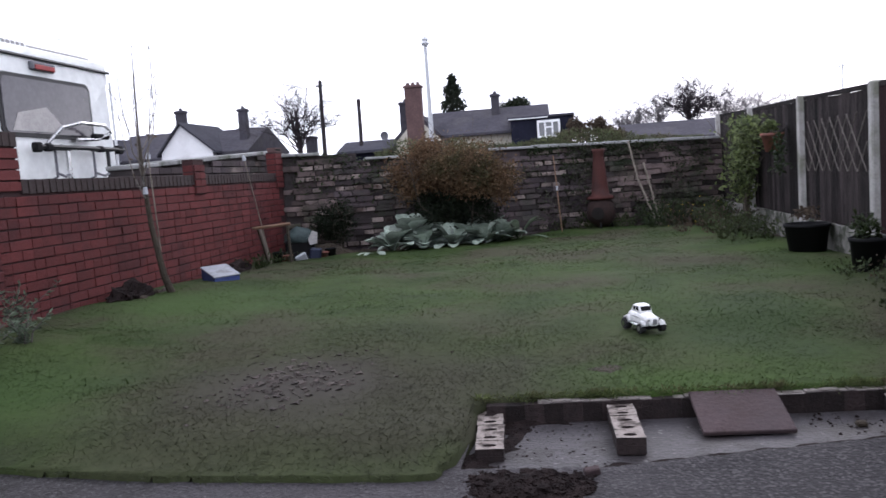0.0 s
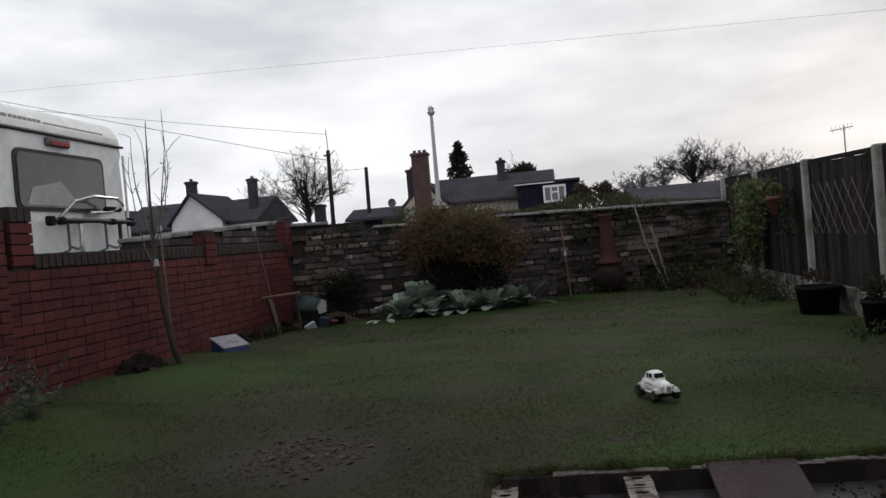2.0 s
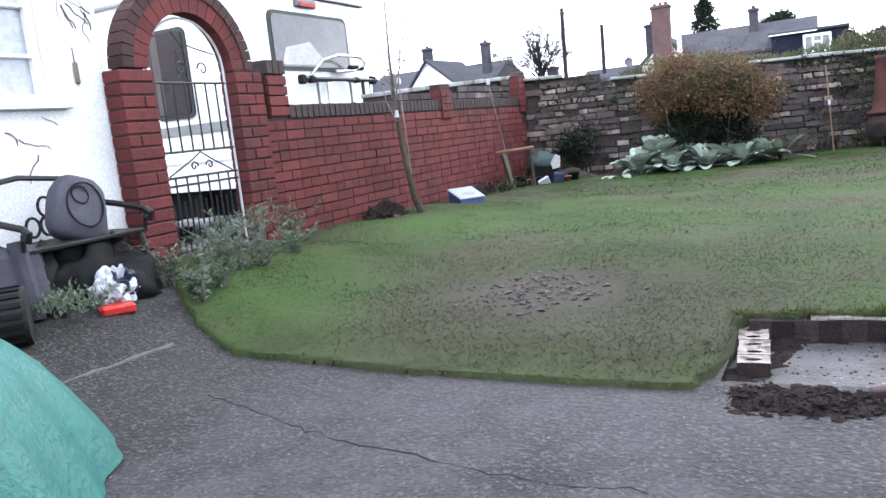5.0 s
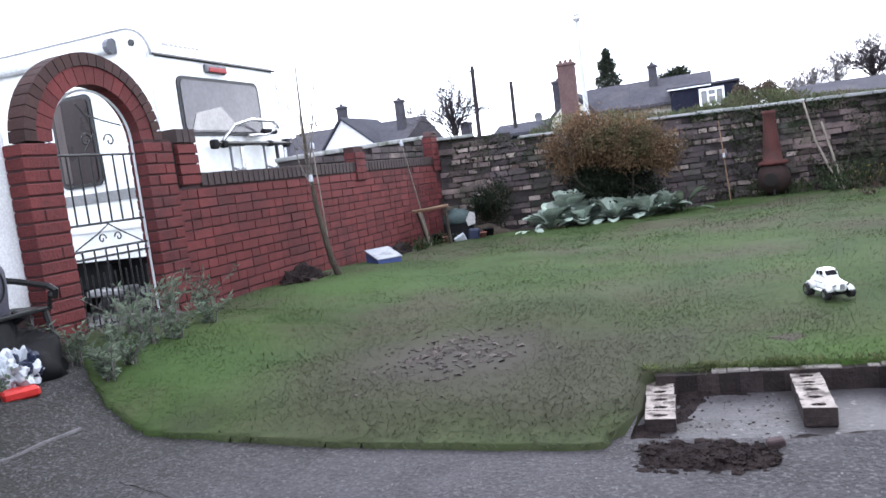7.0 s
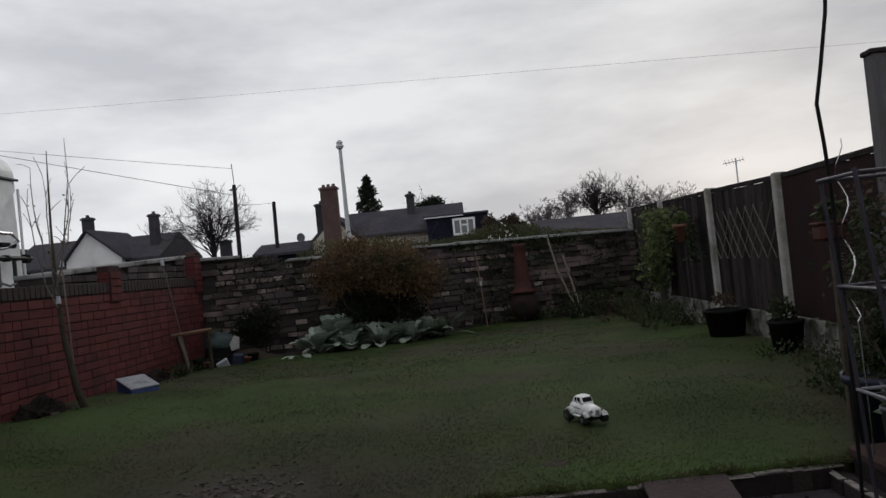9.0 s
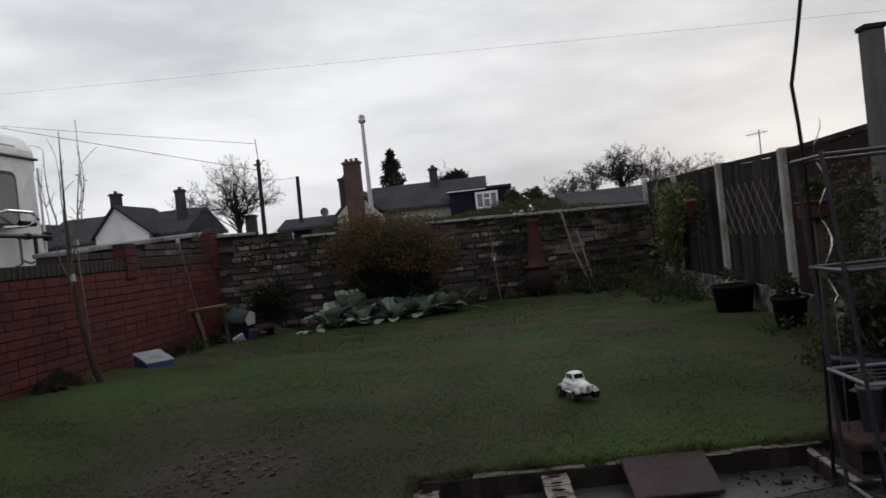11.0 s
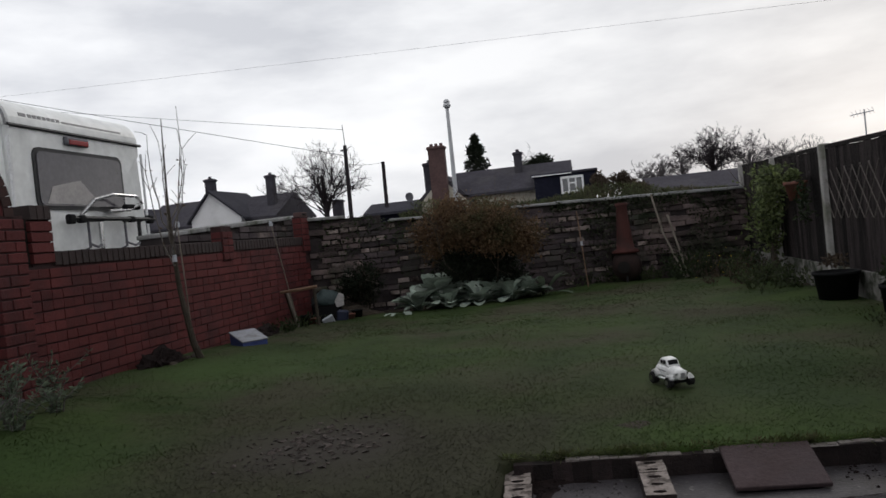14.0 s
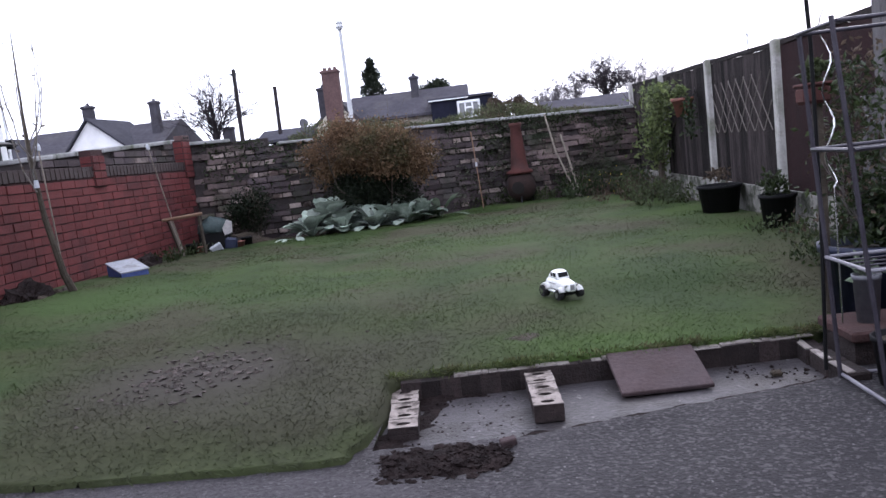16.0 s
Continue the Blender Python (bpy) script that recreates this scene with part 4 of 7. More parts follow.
# dead creeper stems on the render
vine = tagged(empty("dead_creeper", HX + 0.004, 2.6, 0.6), "bare dead creeper stems clinging to the white wall", "creeper")
for k in range(300):
    y, z = RNG.uniform(1.9, 3.3), RNG.uniform(1.75, 2.62)
    if k < 6:
        y, z = RNG.uniform(2.2, 3.1), RNG.uniform(0.8, 1.2)
    pts = []
    a = RNG.uniform(-1.3, -0.2) if RNG.random() < 0.7 else RNG.uniform(-2.6, 0.4)
    for j in range(3 + int(RNG.integers(0, 5))):
        pts.append((HX + 0.004, y, z))
        y, z, a = y + 0.035 * math.cos(a), z + 0.035 * math.sin(a), a + RNG.uniform(-0.8, 0.8)
        z = min(z, 2.6)
        if y > 3.31 or (WIN[0] - 0.1 < y < WIN[1] + 0.1 and WIN[2] - 0.05 < z < WIN[3]):
            break
    thick = RNG.uniform(0.0018, 0.0046)
    if len(pts) > 2:
        under(part("stem", one_tube(pts, [thick * (1 - 0.08 * i) for i in range(len(pts))], 4), M["vine_stem"]), vine)
hook = tagged(empty("thermometer", HX + 0.01, 3.14, 1.42), "small brown wall thermometer hanging on the white wall", "thermometer")
under(part("body", one_box(HX + 0.002, HX + 0.018, 3.125, 3.155, 1.36, 1.48, bevel=0.006), M["old_wood"]), hook)
under(part("cord", one_tube([(HX + 0.008, 3.14, 1.48), (HX + 0.008, 3.138, 1.56)], 0.003, 5), M["dark_line"]), hook)

# ---- the motorhome ----
van = tagged(empty("motorhome", -8, 7.45, -0.1), "white coach-built motorhome parked behind the brick wall", "motorhome")
VX, VY0, VY1 = -5.46, 6.40, 8.66
bm = bmesh.new()
prof = [(VX, 0.56), (VX, 2.42)] + [(VX - 0.30 + 0.30 * math.cos(a), 2.58 + 0.28 * math.sin(a)) for a in np.linspace(0.05, math.pi / 2, 9)] + [(VX - 5.6, 2.86), (VX - 6.1, 2.2), (VX - 6.2, 0.56)]
prism(bm, prof, VY1 - VY0, Matrix.Translation((0, VY0, 0)))
bmesh.ops.bevel(bm, geom=[e for e in bm.edges if len(e.link_faces) == 2 and abs(e.verts[0].co.y - e.verts[1].co.y) < 1e-4 and (e.verts[0].co.z + e.verts[1].co.z) > 4.9], offset=0.06, segments=3, affect="EDGES")
body = under(part("body", bm, M["van_white"], None, "glossy white panelled body"), van)


def vp(name, bm, mat, label="", parent=None):
    ob = part(name, bm, M[mat], None, label)
    return under(ob, parent or van)


# edge trims and the rear moulding
vp("corner_trim", one_tube([(VX + 0.004, VY0 + 0.012, 0.55), (VX + 0.004, VY0 + 0.012, 2.45)], 0.016, 6), "white_paint")
vp("corner_trim", one_tube([(VX + 0.004, VY1 - 0.012, 0.55), (VX + 0.004, VY1 - 0.012, 2.45)], 0.016, 6), "white_paint")
vp("side_trim", one_tube([(VX - 0.30 + 0.31 * math.cos(a), VY0 - 0.004, 2.55 + 0.30 * math.sin(a)) for a in np.linspace(0, math.pi / 2, 10)] + [(VX - 5.6, VY0 - 0.004, 2.85)], 0.014, 6), "grey_stripe")
vp("rear_gutter", one_tube([(VX + 0.012, VY0 + 0.02, 2.56), (VX + 0.016, VY0 + 1.0, 2.555), (VX + 0.012, VY1 - 0.02, 2.55)], 0.018, 6), "dark_line")
for i, (a, b, z) in enumerate(((6.62, 6.72, 2.68), (6.75, 6.80, 2.68), (6.82, 6.87, 2.68), (6.89, 6.94, 2.68), (6.96, 7.01, 2.68), (7.03, 7.08, 2.68), (7.10, 7.15, 2.68), (7.17, 7.22, 2.68), (7.25, 8.3, 2.665))):
    bm = bmesh.new()
    box(bm, -0.003, 0.003, a, b, -0.018, 0.018)
    bar = vp("name_bar", bm, "grey_stripe")
    bar.matrix_world = Matrix.Translation((VX - 0.018, 0, z)) @ pose(0, 0, 0, 0, -14, 0)
# rear light cluster
lamp_c = vp("brake_light", one_box(VX - 0.01, VX + 0.045, 7.22, 7.60, 2.43, 2.52, bevel=0.015), "grey_plastic")
vp("lens", one_box(VX + 0.04, VX + 0.055, 7.26, 7.58, 2.435, 2.49, bevel=0.008), "tail_red", "red lens", lamp_c)
# rear window: rounded frame and tinted pane


def rounded(y0, y1, z0, z1, r, n=5):
    out = []
    for cy, cz, a0 in ((y1 - r, z1 - r, 0), (y0 + r, z1 - r, 90), (y0 + r, z0 + r, 180), (y1 - r, z0 + r, 270)):
        out += [(cy + r * math.cos(radians(a0 + 90 * i / n)), cz + r * math.sin(radians(a0 + 90 * i / n))) for i in range(n + 1)]
    return out


def plate(y0, y1, z0, z1, r, x0, x1):
    bm = bmesh.new()
    pts = rounded(y0, y1, z0, z1, r)
    a = [bm.verts.new((x0, y, z)) for y, z in pts]
    b = [bm.verts.new((x1, y, z)) for y, z in pts]
    bm.faces.new(a[::-1])
    bm.faces.new(b)
    for i in range(len(a)):
        j = (i + 1) % len(a)
        bm.faces.new((a[i], a[j], b[j], b[i]))
    bmesh.ops.recalc_face_normals(bm, faces=bm.faces[:])
    return bm


rwin = vp("rear_window", plate(6.72, 8.20, 1.74, 2.37, 0.09, VX - 0.02, VX + 0.018), "dark_line")
vp("pane", plate(6.76, 8.16, 1.78, 2.33, 0.07, VX - 0.01, VX + 0.026), "van_window", "smoked acrylic pane", rwin)
paper = bmesh.new()
prism(paper, [(6.85, 1.80), (7.55, 1.80), (7.62, 1.88), (7.40, 2.06), (6.95, 1.98)], 0.002, Matrix.Translation((VX + 0.031, 0, 0)) @ pose(0, 0, 0, 0, 0, 90))
vp("paper_sheet", paper, "paper", "pale folded sheet behind the pane", rwin)
# cycle rack
rack = under(new("cycle_rack"), van)
rack_x = VX + 0.10
for y, r, mat in ((7.35, 0.014, "grey_plastic"), (7.56, 0.024, "chrome"), (8.02, 0.014, "grey_plastic"), (8.30, 0.022, "dark_line")):
    low = 1.30 if r < 0.02 else 1.16
    vp("upright", one_tube([(VX + 0.02, y, low), (rack_x, y, low + 0.03), (rack_x, y, 1.62), (VX + 0.02, y, 1.66)], r, 8), mat, "", rack)
for y0, y1 in ((7.35, 7.56), (8.02, 8.30)):
    vp("tray", one_tube([(rack_x, y0, 1.37), (rack_x + 0.02, (y0 + y1) / 2, 1.33), (rack_x, y1, 1.36)], 0.014, 6), "grey_plastic", "", rack)
    vp("crossbar", one_tube([(rack_x, y0 - 0.03, 1.63), (rack_x + 0.02, y1 + 0.03, 1.63)], 0.026, 8), "black_iron", "", rack)
vp("rail", one_tube([(rack_x + 0.03, 6.98, 1.64), (rack_x + 0.05, 8.55, 1.63)], 0.024, 8), "black_iron", "", rack)
vp("hoop", one_tube([(rack_x, 7.25, 1.68), (rack_x + 0.06, 7.42, 1.84), (rack_x + 0.1, 7.7, 1.90), (rack_x + 0.12, 8.1, 1.89), (rack_x + 0.1, 8.25, 1.82), (rack_x + 0.06, 8.05, 1.74), (rack_x + 0.04, 7.7, 1.72)], 0.020, 8), "chrome", "", rack)
for y, h in ((7.03, 0.05), (7.20, 0.04), (8.1, 0.035), (8.48, 0.05)):
    vp("clamp", one_box(rack_x, rack_x + 0.07, y - 0.05, y + 0.05, 1.63 - h, 1.63 + h, bevel=0.015), "black_plastic", "", rack)
for y in (7.12, 8.46):
    vp("hook", one_tube([(rack_x, y - 0.10, 1.20), (rack_x + 0.03, y, 1.25), (rack_x, y + 0.10, 1.21)], 0.020, 7), "black_plastic", "", rack)
vp("clamp", one_box(rack_x + 0.02, rack_x + 0.09, 7.95, 8.25, 1.74, 1.80, bevel=0.02), "black_plastic", "", rack)
# side: window, awning, stripe, skirt, wheels


def side_plate(x0, x1, z0, z1, r, out):
    bm = plate(x0, x1, z0, z1, r, 0, out)
    bmesh.ops.transform(bm, matrix=Matrix(((0, 1, 0, 0), (-1, 0, 0, VY0), (0, 0, 1, 0), (0, 0, 0, 1))), verts=bm.verts[:])
    return bm


swin = vp("side_window", side_plate(-6.86, -6.30, 1.34, 2.30, 0.08, 0.02), "dark_line")
vp("pane", side_plate(-6.82, -6.34, 1.38, 2.26, 0.06, 0.03), "van_window_dark", "dark tinted pane", swin)
vp("curtain", side_plate(-6.80, -6.69, 1.40, 2.24, 0.03, 0.034), "curtain_grey", "grey-brown curtain drawn to one side", swin)
vp("side_stripe", side_plate(-11.3, -5.55, 1.16, 1.27, 0.02, 0.008), "grey_stripe")
vp("side_moulding", side_plate(-11.3, -5.50, 0.86, 0.90, 0.015, 0.014), "white_paint")
vp("awning_case", one_tube([(-5.92, VY0 - 0.05, 2.70), (-9.8, VY0 - 0.05, 2.70)], 0.065, 10), "white_paint", "rolled white awning case")
vp("awning_end", one_tube([(-5.92, VY0 - 0.05, 2.70), (-5.86, VY0 - 0.05, 2.70)], 0.08, 10), "grey_plastic")
vp("side_light", one_tube([(-5.66, VY0 - 0.02, 2.70), (-5.66, VY0 + 0.01, 2.70)], 0.035, 10), "dark_line")
vp("skirt", side_plate(-11.4, -5.52, 0.55, 0.64, 0.03, 0.02), "white_paint")
vp("chassis", one_box(-11.2, -5.6, VY0 + 0.15, VY1 - 0.15, 0.22, 0.57, bevel=0.02), "black_plastic")
vp("step", one_box(-6.7, -6.2, VY0 - 0.12, VY0 + 0.2, 0.17, 0.25, bevel=0.02), "grey_stripe")
vp("step_bracket", one_box(-6.5, -6.4, VY0 + 0.0, VY0 + 0.2, 0.24, 0.5, bevel=0.01), "black_plastic")
van.location += Vector((0.12, 0.09, -0.04))
for x in (-7.3, -10.3):
    for y in (VY0 + 0.21, VY1 - 0.21):
        wheel = under(part("wheel", one_tube([(x, y, 0.275), (x, y + 0.2, 0.275)], 0.335, 20), M["rubber"]), van)
        vp("rim", one_tube([(x, y - 0.01, 0.275), (x, y + 0.01, 0.275)], 0.2, 14), "grey_stripe", "", wheel)

# ---- foliage helpers ----
def leaf_mesh(name, pos, size, material, parent=None, aim=None, long=1.6, wide=0.8):
    """Small folded leaves at the points pos, turned at random or along aim."""
    n = len(pos)
    d = RNG.normal(0, 1, (n, 3)) if aim is None else aim + RNG.normal(0, 0.45, (n, 3))
    d /= np.linalg.norm(d, axis=1)[:, None]
    s = np.cross(d, RNG.normal(0, 1, (n, 3)))
    s /= np.linalg.norm(s, axis=1)[:, None] + 1e-9
    u = np.cross(s, d)
    k = (size * RNG.uniform(0.55, 1.35, n))[:, None]
    a, b = pos, pos + d * k * long
    m = (a + b) / 2 - u * k * 0.18
    l, r = (a + b) / 2 + s * k * wide / 2, (a + b) / 2 - s * k * wide / 2
    verts = np.stack([a, l, b, r, m], 1).reshape(-1, 3)
    i = np.arange(n)[:, None] * 5
    faces = (i + np.array([[0, 1, 4]])).tolist() + (i + np.array([[1, 2, 4]])).tolist() + (i + np.array([[2, 3, 4]])).tolist() + (i + np.array([[3, 0, 4]])).tolist()
    ob = raw(name, verts, faces, material)
    if parent is not None:
        under(ob, parent)
    return ob


def clump(n, c, r, shell=0.55, squash=(1, 1, 1), lumps=7):
    """Points of an uneven crown: several lumps with gaps between."""
    c = np.array(c)
    out = []
    for i in range(lumps):
        d = RNG.normal(0, 1, 3)
        d /= np.linalg.norm(d)
        cc = d * r * RNG.uniform(0.25, 0.7)
        rr = r * RNG.uniform(0.3, 0.55)
        p = RNG.normal(0, 1, (n // lumps, 3))
        p /= np.linalg.norm(p, axis=1)[:, None]
        out.append(cc + p * (rr * RNG.uniform(shell, 1.05, len(p)))[:, None])
    return np.concatenate(out) * np.array(squash) + c


def grow(bm, p, d, length, radius, depth, spread=0.6, up=0.15, sides=5, fork=(2, 3), bend=0.18, thin=0.62, least=0.0035):
    """A limb with side limbs, down to twigs."""
    pts, rad = [Vector(p)], [radius]
    d = Vector(d).normalized()
    steps = 4 if depth > 0 else 3
    for i in range(steps):
        d = (d + Vector(RNG.normal(0, bend, 3)) + Vector((0, 0, up * 0.3))).normalized()
        pts.append(pts[-1] + d * (length / steps))
        rad.append(radius * (1 - 0.55 * (i + 1) / steps))
    tube(bm, pts, rad, sides, cap=False)
    if depth == 0:
        return
    for k in range(int(RNG.integers(fork[0], fork[1] + 1)) + 1):
        i = int(RNG.integers(1, len(pts)))
        a = pts[i] if k else pts[-1]
        side = Vector(RNG.normal(0, 1, 3))
        side = (side - side.dot(d) * d).normalized()
        nd = (d * (1 - spread) + side * spread + Vector((0, 0, up))).normalized()
        grow(bm, a, nd, length * RNG.uniform(0.55, 0.8), max(rad[i] * thin, least), depth - 1, spread, up, max(3, sides - 1), fork, bend, thin, least)


# ---- beyond the walls: houses, trees, lamp, poles ----
def far_house(name, label, x, y, rz=0):
    return tagged(empty(name, x, y, -0.1, rz), label, "house", group="houses beyond the garden")


def gable_roof(x0, x1, y0, y1, eave, ridge, over=0.2):
    bm = bmesh.new()
    ym = (y0 + y1) / 2
    prism(bm, [(y0 - over, eave - 0.08), (y0 - over, eave + 0.05), (ym, ridge), (y1 + over, eave + 0.05), (y1 + over, eave - 0.08)], x1 - x0, Matrix(((0, 1, 0, x0), (1, 0, 0, 0), (0, 0, 1, 0), (0, 0, 0, 1))))
    return bm


def chimney(parent, x, y, z0, z1, w, d, pots=2, mat="chimney_brick"):
    c = under(part("chimney", one_box(x - w / 2, x + w / 2, y - d / 2, y + d / 2, z0, z1, bevel=0.02), M[mat]), parent)
    under(part("chimney_cap", one_box(x - w / 2 - 0.06, x + w / 2 + 0.06, y - d / 2 - 0.06, y + d / 2 + 0.06, z1 - 0.16, z1 - 0.04, bevel=0.02), M[mat]), c)
    for i in range(pots):
        bm = bmesh.new()
        lathe(bm, [(0.09, 0), (0.11, 0.02), (0.085, 0.15), (0.1, 0.19), (0.06, 0.19)], 10, Matrix.Translation((x + (i - (pots - 1) / 2) * 0.26, y, z1 - 0.05)))
        under(part("chimney_pot", bm, M["chimney_brick" if mat == "chimney_brick" else "roof_tile"]), c)


ha = far_house("bungalow", "long slate-roofed bungalow with a cream gable and tall brick chimney", -4.5, 42)
under(part("wall", one_box(-8.1, -0.4, 41.0, 45.5, -0.1, 3.0), M["cream_wall"]), ha)
under(part("roof", gable_roof(-7.2, -0.8, 40.6, 46.0, 3.0, 4.45), M["roof_tile"]), ha)
bm = bmesh.new()
prism(bm, [(-9.2, 2.5), (-9.2, 2.7), (-7.55, 4.3), (-6.0, 2.8), (-6.0, 2.4)], 4.0, Matrix.Translation((0, 40.4, 0)))
under(part("gable_roof", bm, M["roof_tile"]), ha)
bm = bmesh.new()
prism(bm, [(-9.0, -0.1), (-9.0, 2.6), (-7.55, 4.05), (-6.2, 2.7), (-6.2, -0.1)], 0.4, Matrix.Translation((0, 40.25, 0)))
under(part("gable_wall", bm, M["cream_wall"]), ha)
chimney(ha, -7.60, 40.15, -0.1, 5.72, 0.86, 0.5, 3)
chimney(ha, -8.30, 41.2, 2.0, 5.0, 0.55, 0.5, 1, "roof_tile")
chimney(ha, -3.62, 42.6, 3.8, 5.15, 0.42, 0.42, 1, "roof_tile")
dorm = under(part("dormer", one_box(-3.3, -0.25, 39.9, 42.5, 1.8, 3.52, bevel=0.03), M["dark_boarding"], None, "dark boarded flat-roofed dormer"), ha)
under(part("dormer_roof", one_box(-3.45, -0.1, 39.75, 42.6, 3.52, 3.64, bevel=0.03), M["slate"]), dorm)
under(part("fascia_strip", one_box(-3.4, -1.4, 39.72, 39.745, 3.50, 3.55), M["white_paint"]), dorm)
dw = under(new("window"), ha)
for a in ((-1.98, -1.88, 2.50, 3.38), (-0.93, -0.83, 2.50, 3.38), (-1.88, -0.93, 2.50, 2.62), (-1.88, -0.93, 3.26, 3.38), (-1.62, -1.54, 2.62, 3.26), (-1.26, -1.18, 2.62, 3.26), (-1.54, -1.26, 2.98, 3.06)):
    under(part("frame", one_box(a[0], a[1], 39.78, 39.9, a[2], a[3], bevel=0.01), M["white_paint"]), dw)
for a in ((-1.88, -1.62, 2.62, 3.26), (-1.54, -1.26, 2.62, 2.98), (-1.54, -1.26, 3.06, 3.26), (-1.18, -0.93, 2.62, 3.26)):
    under(part("pane", one_box(a[0], a[1], 39.84, 39.86, a[2], a[3]), M["pane_dark"]), dw)
dorm.location.x += 0.62
dw.location.x += 0.62
bm = bmesh.new()
lathe(bm, [(0.0, 0.0), (0.16, 0.03), (0.24, 0.08), (0.24, 0.09), (0.15, 0.045), (0.0, 0.015)], 14, Matrix.Translation((-9.35, 40.2, 3.25)) @ pose(0, 0, 0, 90, 0, 40))
under(part("satellite_dish", bm, M["grey_plastic"]), ha)
under(part("dish_arm", one_tube([(-9.35, 40.22, 3.25), (-8.95, 40.35, 2.5)], 0.025, 6), M["grey_plastic"]), ha)

hb = far_house("cottage", "pair of white-gabled cottages under dark tiled roofs", -19.5, 42)
under(part("wall", one_box(-25.6, -16.6, 41.5, 46.5, -0.1, 2.9), M["render_white"]), hb)
under(part("roof", gable_roof(-25.2, -20.6, 41.0, 47.0, 2.85, 4.5), M["roof_tile"]), hb)
under(part("roof", gable_roof(-19.3, -16.5, 41.0, 47.0, 2.95, 4.4), M["roof_tile"]), hb)
for x0, xm, x1, ze, zt in ((-21.3, -20.05, -18.3, 3.1, 4.72), (-26.6, -25.6, -24.3, 2.9, 4.3)):
    bm = bmesh.new()
    prism(bm, [(x0, -0.1), (x0, ze), (xm, zt - 0.16), (x1, ze), (x1, -0.1)], 0.4, Matrix.Translation((0, 40.2, 0)))
    under(part("gable_wall", bm, M["render_white"]), hb)
    bm = bmesh.new()
    prism(bm, [(x0 - 0.2, ze - 0.18), (x0 - 0.2, ze - 0.06), (xm, zt), (x1 + 0.25, ze - 0.06), (x1 + 0.25, ze - 0.18), (xm, zt - 0.14)], 5.0, Matrix.Translation((0, 40.0, 0)))
    under(part("gable_roof", bm, M["slate"]), hb)
chimney(hb, -20.95, 42.2, 3.6, 5.55, 0.52, 0.45, 1, "roof_tile")
chimney(hb, -17.35, 42.5, 3.6, 5.4, 0.46, 0.45, 1, "roof_tile")
chimney(hb, -14.6, 46.0, 2.5, 3.75, 0.6, 0.5, 0, "roof_tile")

hb.location += Vector((-0.6, 0, 0.15))

hc = far_house("low_house", "low dark-tiled roof seen between bare trees", 6, 44)
under(part("wall", one_box(3.2, 12.0, 41, 46, -0.1, 2.1), M["cream_wall"]), hc)
under(part("roof", gable_roof(2.9, 14.0, 40.5, 46.5, 2.0, 3.0), M["roof_tile"]), hc)
hd = far_house("shed", "low dark shed roof behind the wall", -9, 40)
under(part("wall", one_box(-10.9, -8.9, 39.5, 42, -0.1, 2.5), M["dark_boarding"]), hd)
under(part("roof", gable_roof(-11.6, -8.7, 39.2, 42.4, 2.5, 3.1), M["slate"]), hd)

lamp = tagged(empty("street_lamp", -6.1, 36, -0.1), "tall pale grey street lamp with a small round lantern", "street lamp")
under(part("column", one_tube([(-6.1, 36, -0.1), (-6.1, 36, 3.0), (-6.1, 36, 6.95)], [0.13, 0.11, 0.075], 10), M["lamp_grey"]), lamp)
bm = bmesh.new()
lathe(bm, [(0.05, 0), (0.13, 0.06), (0.19, 0.16), (0.13, 0.28), (0.16, 0.34), (0.10, 0.44), (0.0, 0.47)], 14, Matrix.Translation((-6.1, 36, 6.9)))
under(part("lantern", bm, M["lamp_grey"]), lamp)

for name, x, z, r, label in (("telegraph_pole", -12.52, 6.35, 0.13, "tall dark telegraph pole carrying wires"), ("telegraph_pole", -10.52, 5.25, 0.12, "shorter dark telegraph pole with one wire")):
    tp = tagged(empty(name, x, 40, -0.1), label, "telegraph pole")
    under(part("pole", one_tube([(x - 0.05, 40, -0.1), (x + 0.02, 40, z)], [r, r * 0.8], 8), M["bark_far"]), tp)
    if x < -12:
        under(part("riser", one_tube([(x + 0.1, 39.9, z - 0.8), (x + 0.02, 39.9, z + 1.1)], 0.022, 5), M["dark_line"]), tp)
        under(part("bracket", one_box(x - 0.2, x + 0.2, 39.85, 39.95, z - 0.3, z - 0.22), M["dark_line"]), tp)


def wire(a, b, sag, r, label):
    pts = [Vector(a).lerp(Vector(b), i / 16) - Vector((0, 0, sag * 4 * (i / 16) * (1 - i / 16))) for i in range(17)]
    tagged(part("wire", one_tube(pts, r, 4), M["dark_line"]), label, "wire")


wire((-12.50, 40, 7.2), (-60, 40, 16.6), 0.2, 0.014, "thin overhead wire strung from a pole")
tp = tagged(empty("telegraph_pole", -60, 40, -0.1), "dark telegraph pole far behind the motorhome", "telegraph pole")
under(part("pole", one_tube([(-60, 40, -0.1), (-60, 40, 20.0)], [0.16, 0.12], 8), M["bark_far"]), tp)
wire((-12.50, 40, 5.8), (-60, 40, 19.5), 0.15, 0.02, "thin overhead wire strung from a pole")
wire((-12.44, 40, 5.3), (-10.52, 40, 5.2), 0.05, 0.012, "thin overhead wire between two poles")
tp = tagged(empty("telegraph_pole", 34, 20, -0.1), "dark telegraph pole beyond the fence", "telegraph pole")
under(part("pole", one_tube([(34, 20, -0.1), (34, 20, 5.2)], [0.15, 0.11], 8), M["bark_far"]), tp)
wire((-60, 40, 12.7), (34, 20, 4.8), 0.1, 0.004, "thin overhead wire crossing the sky")


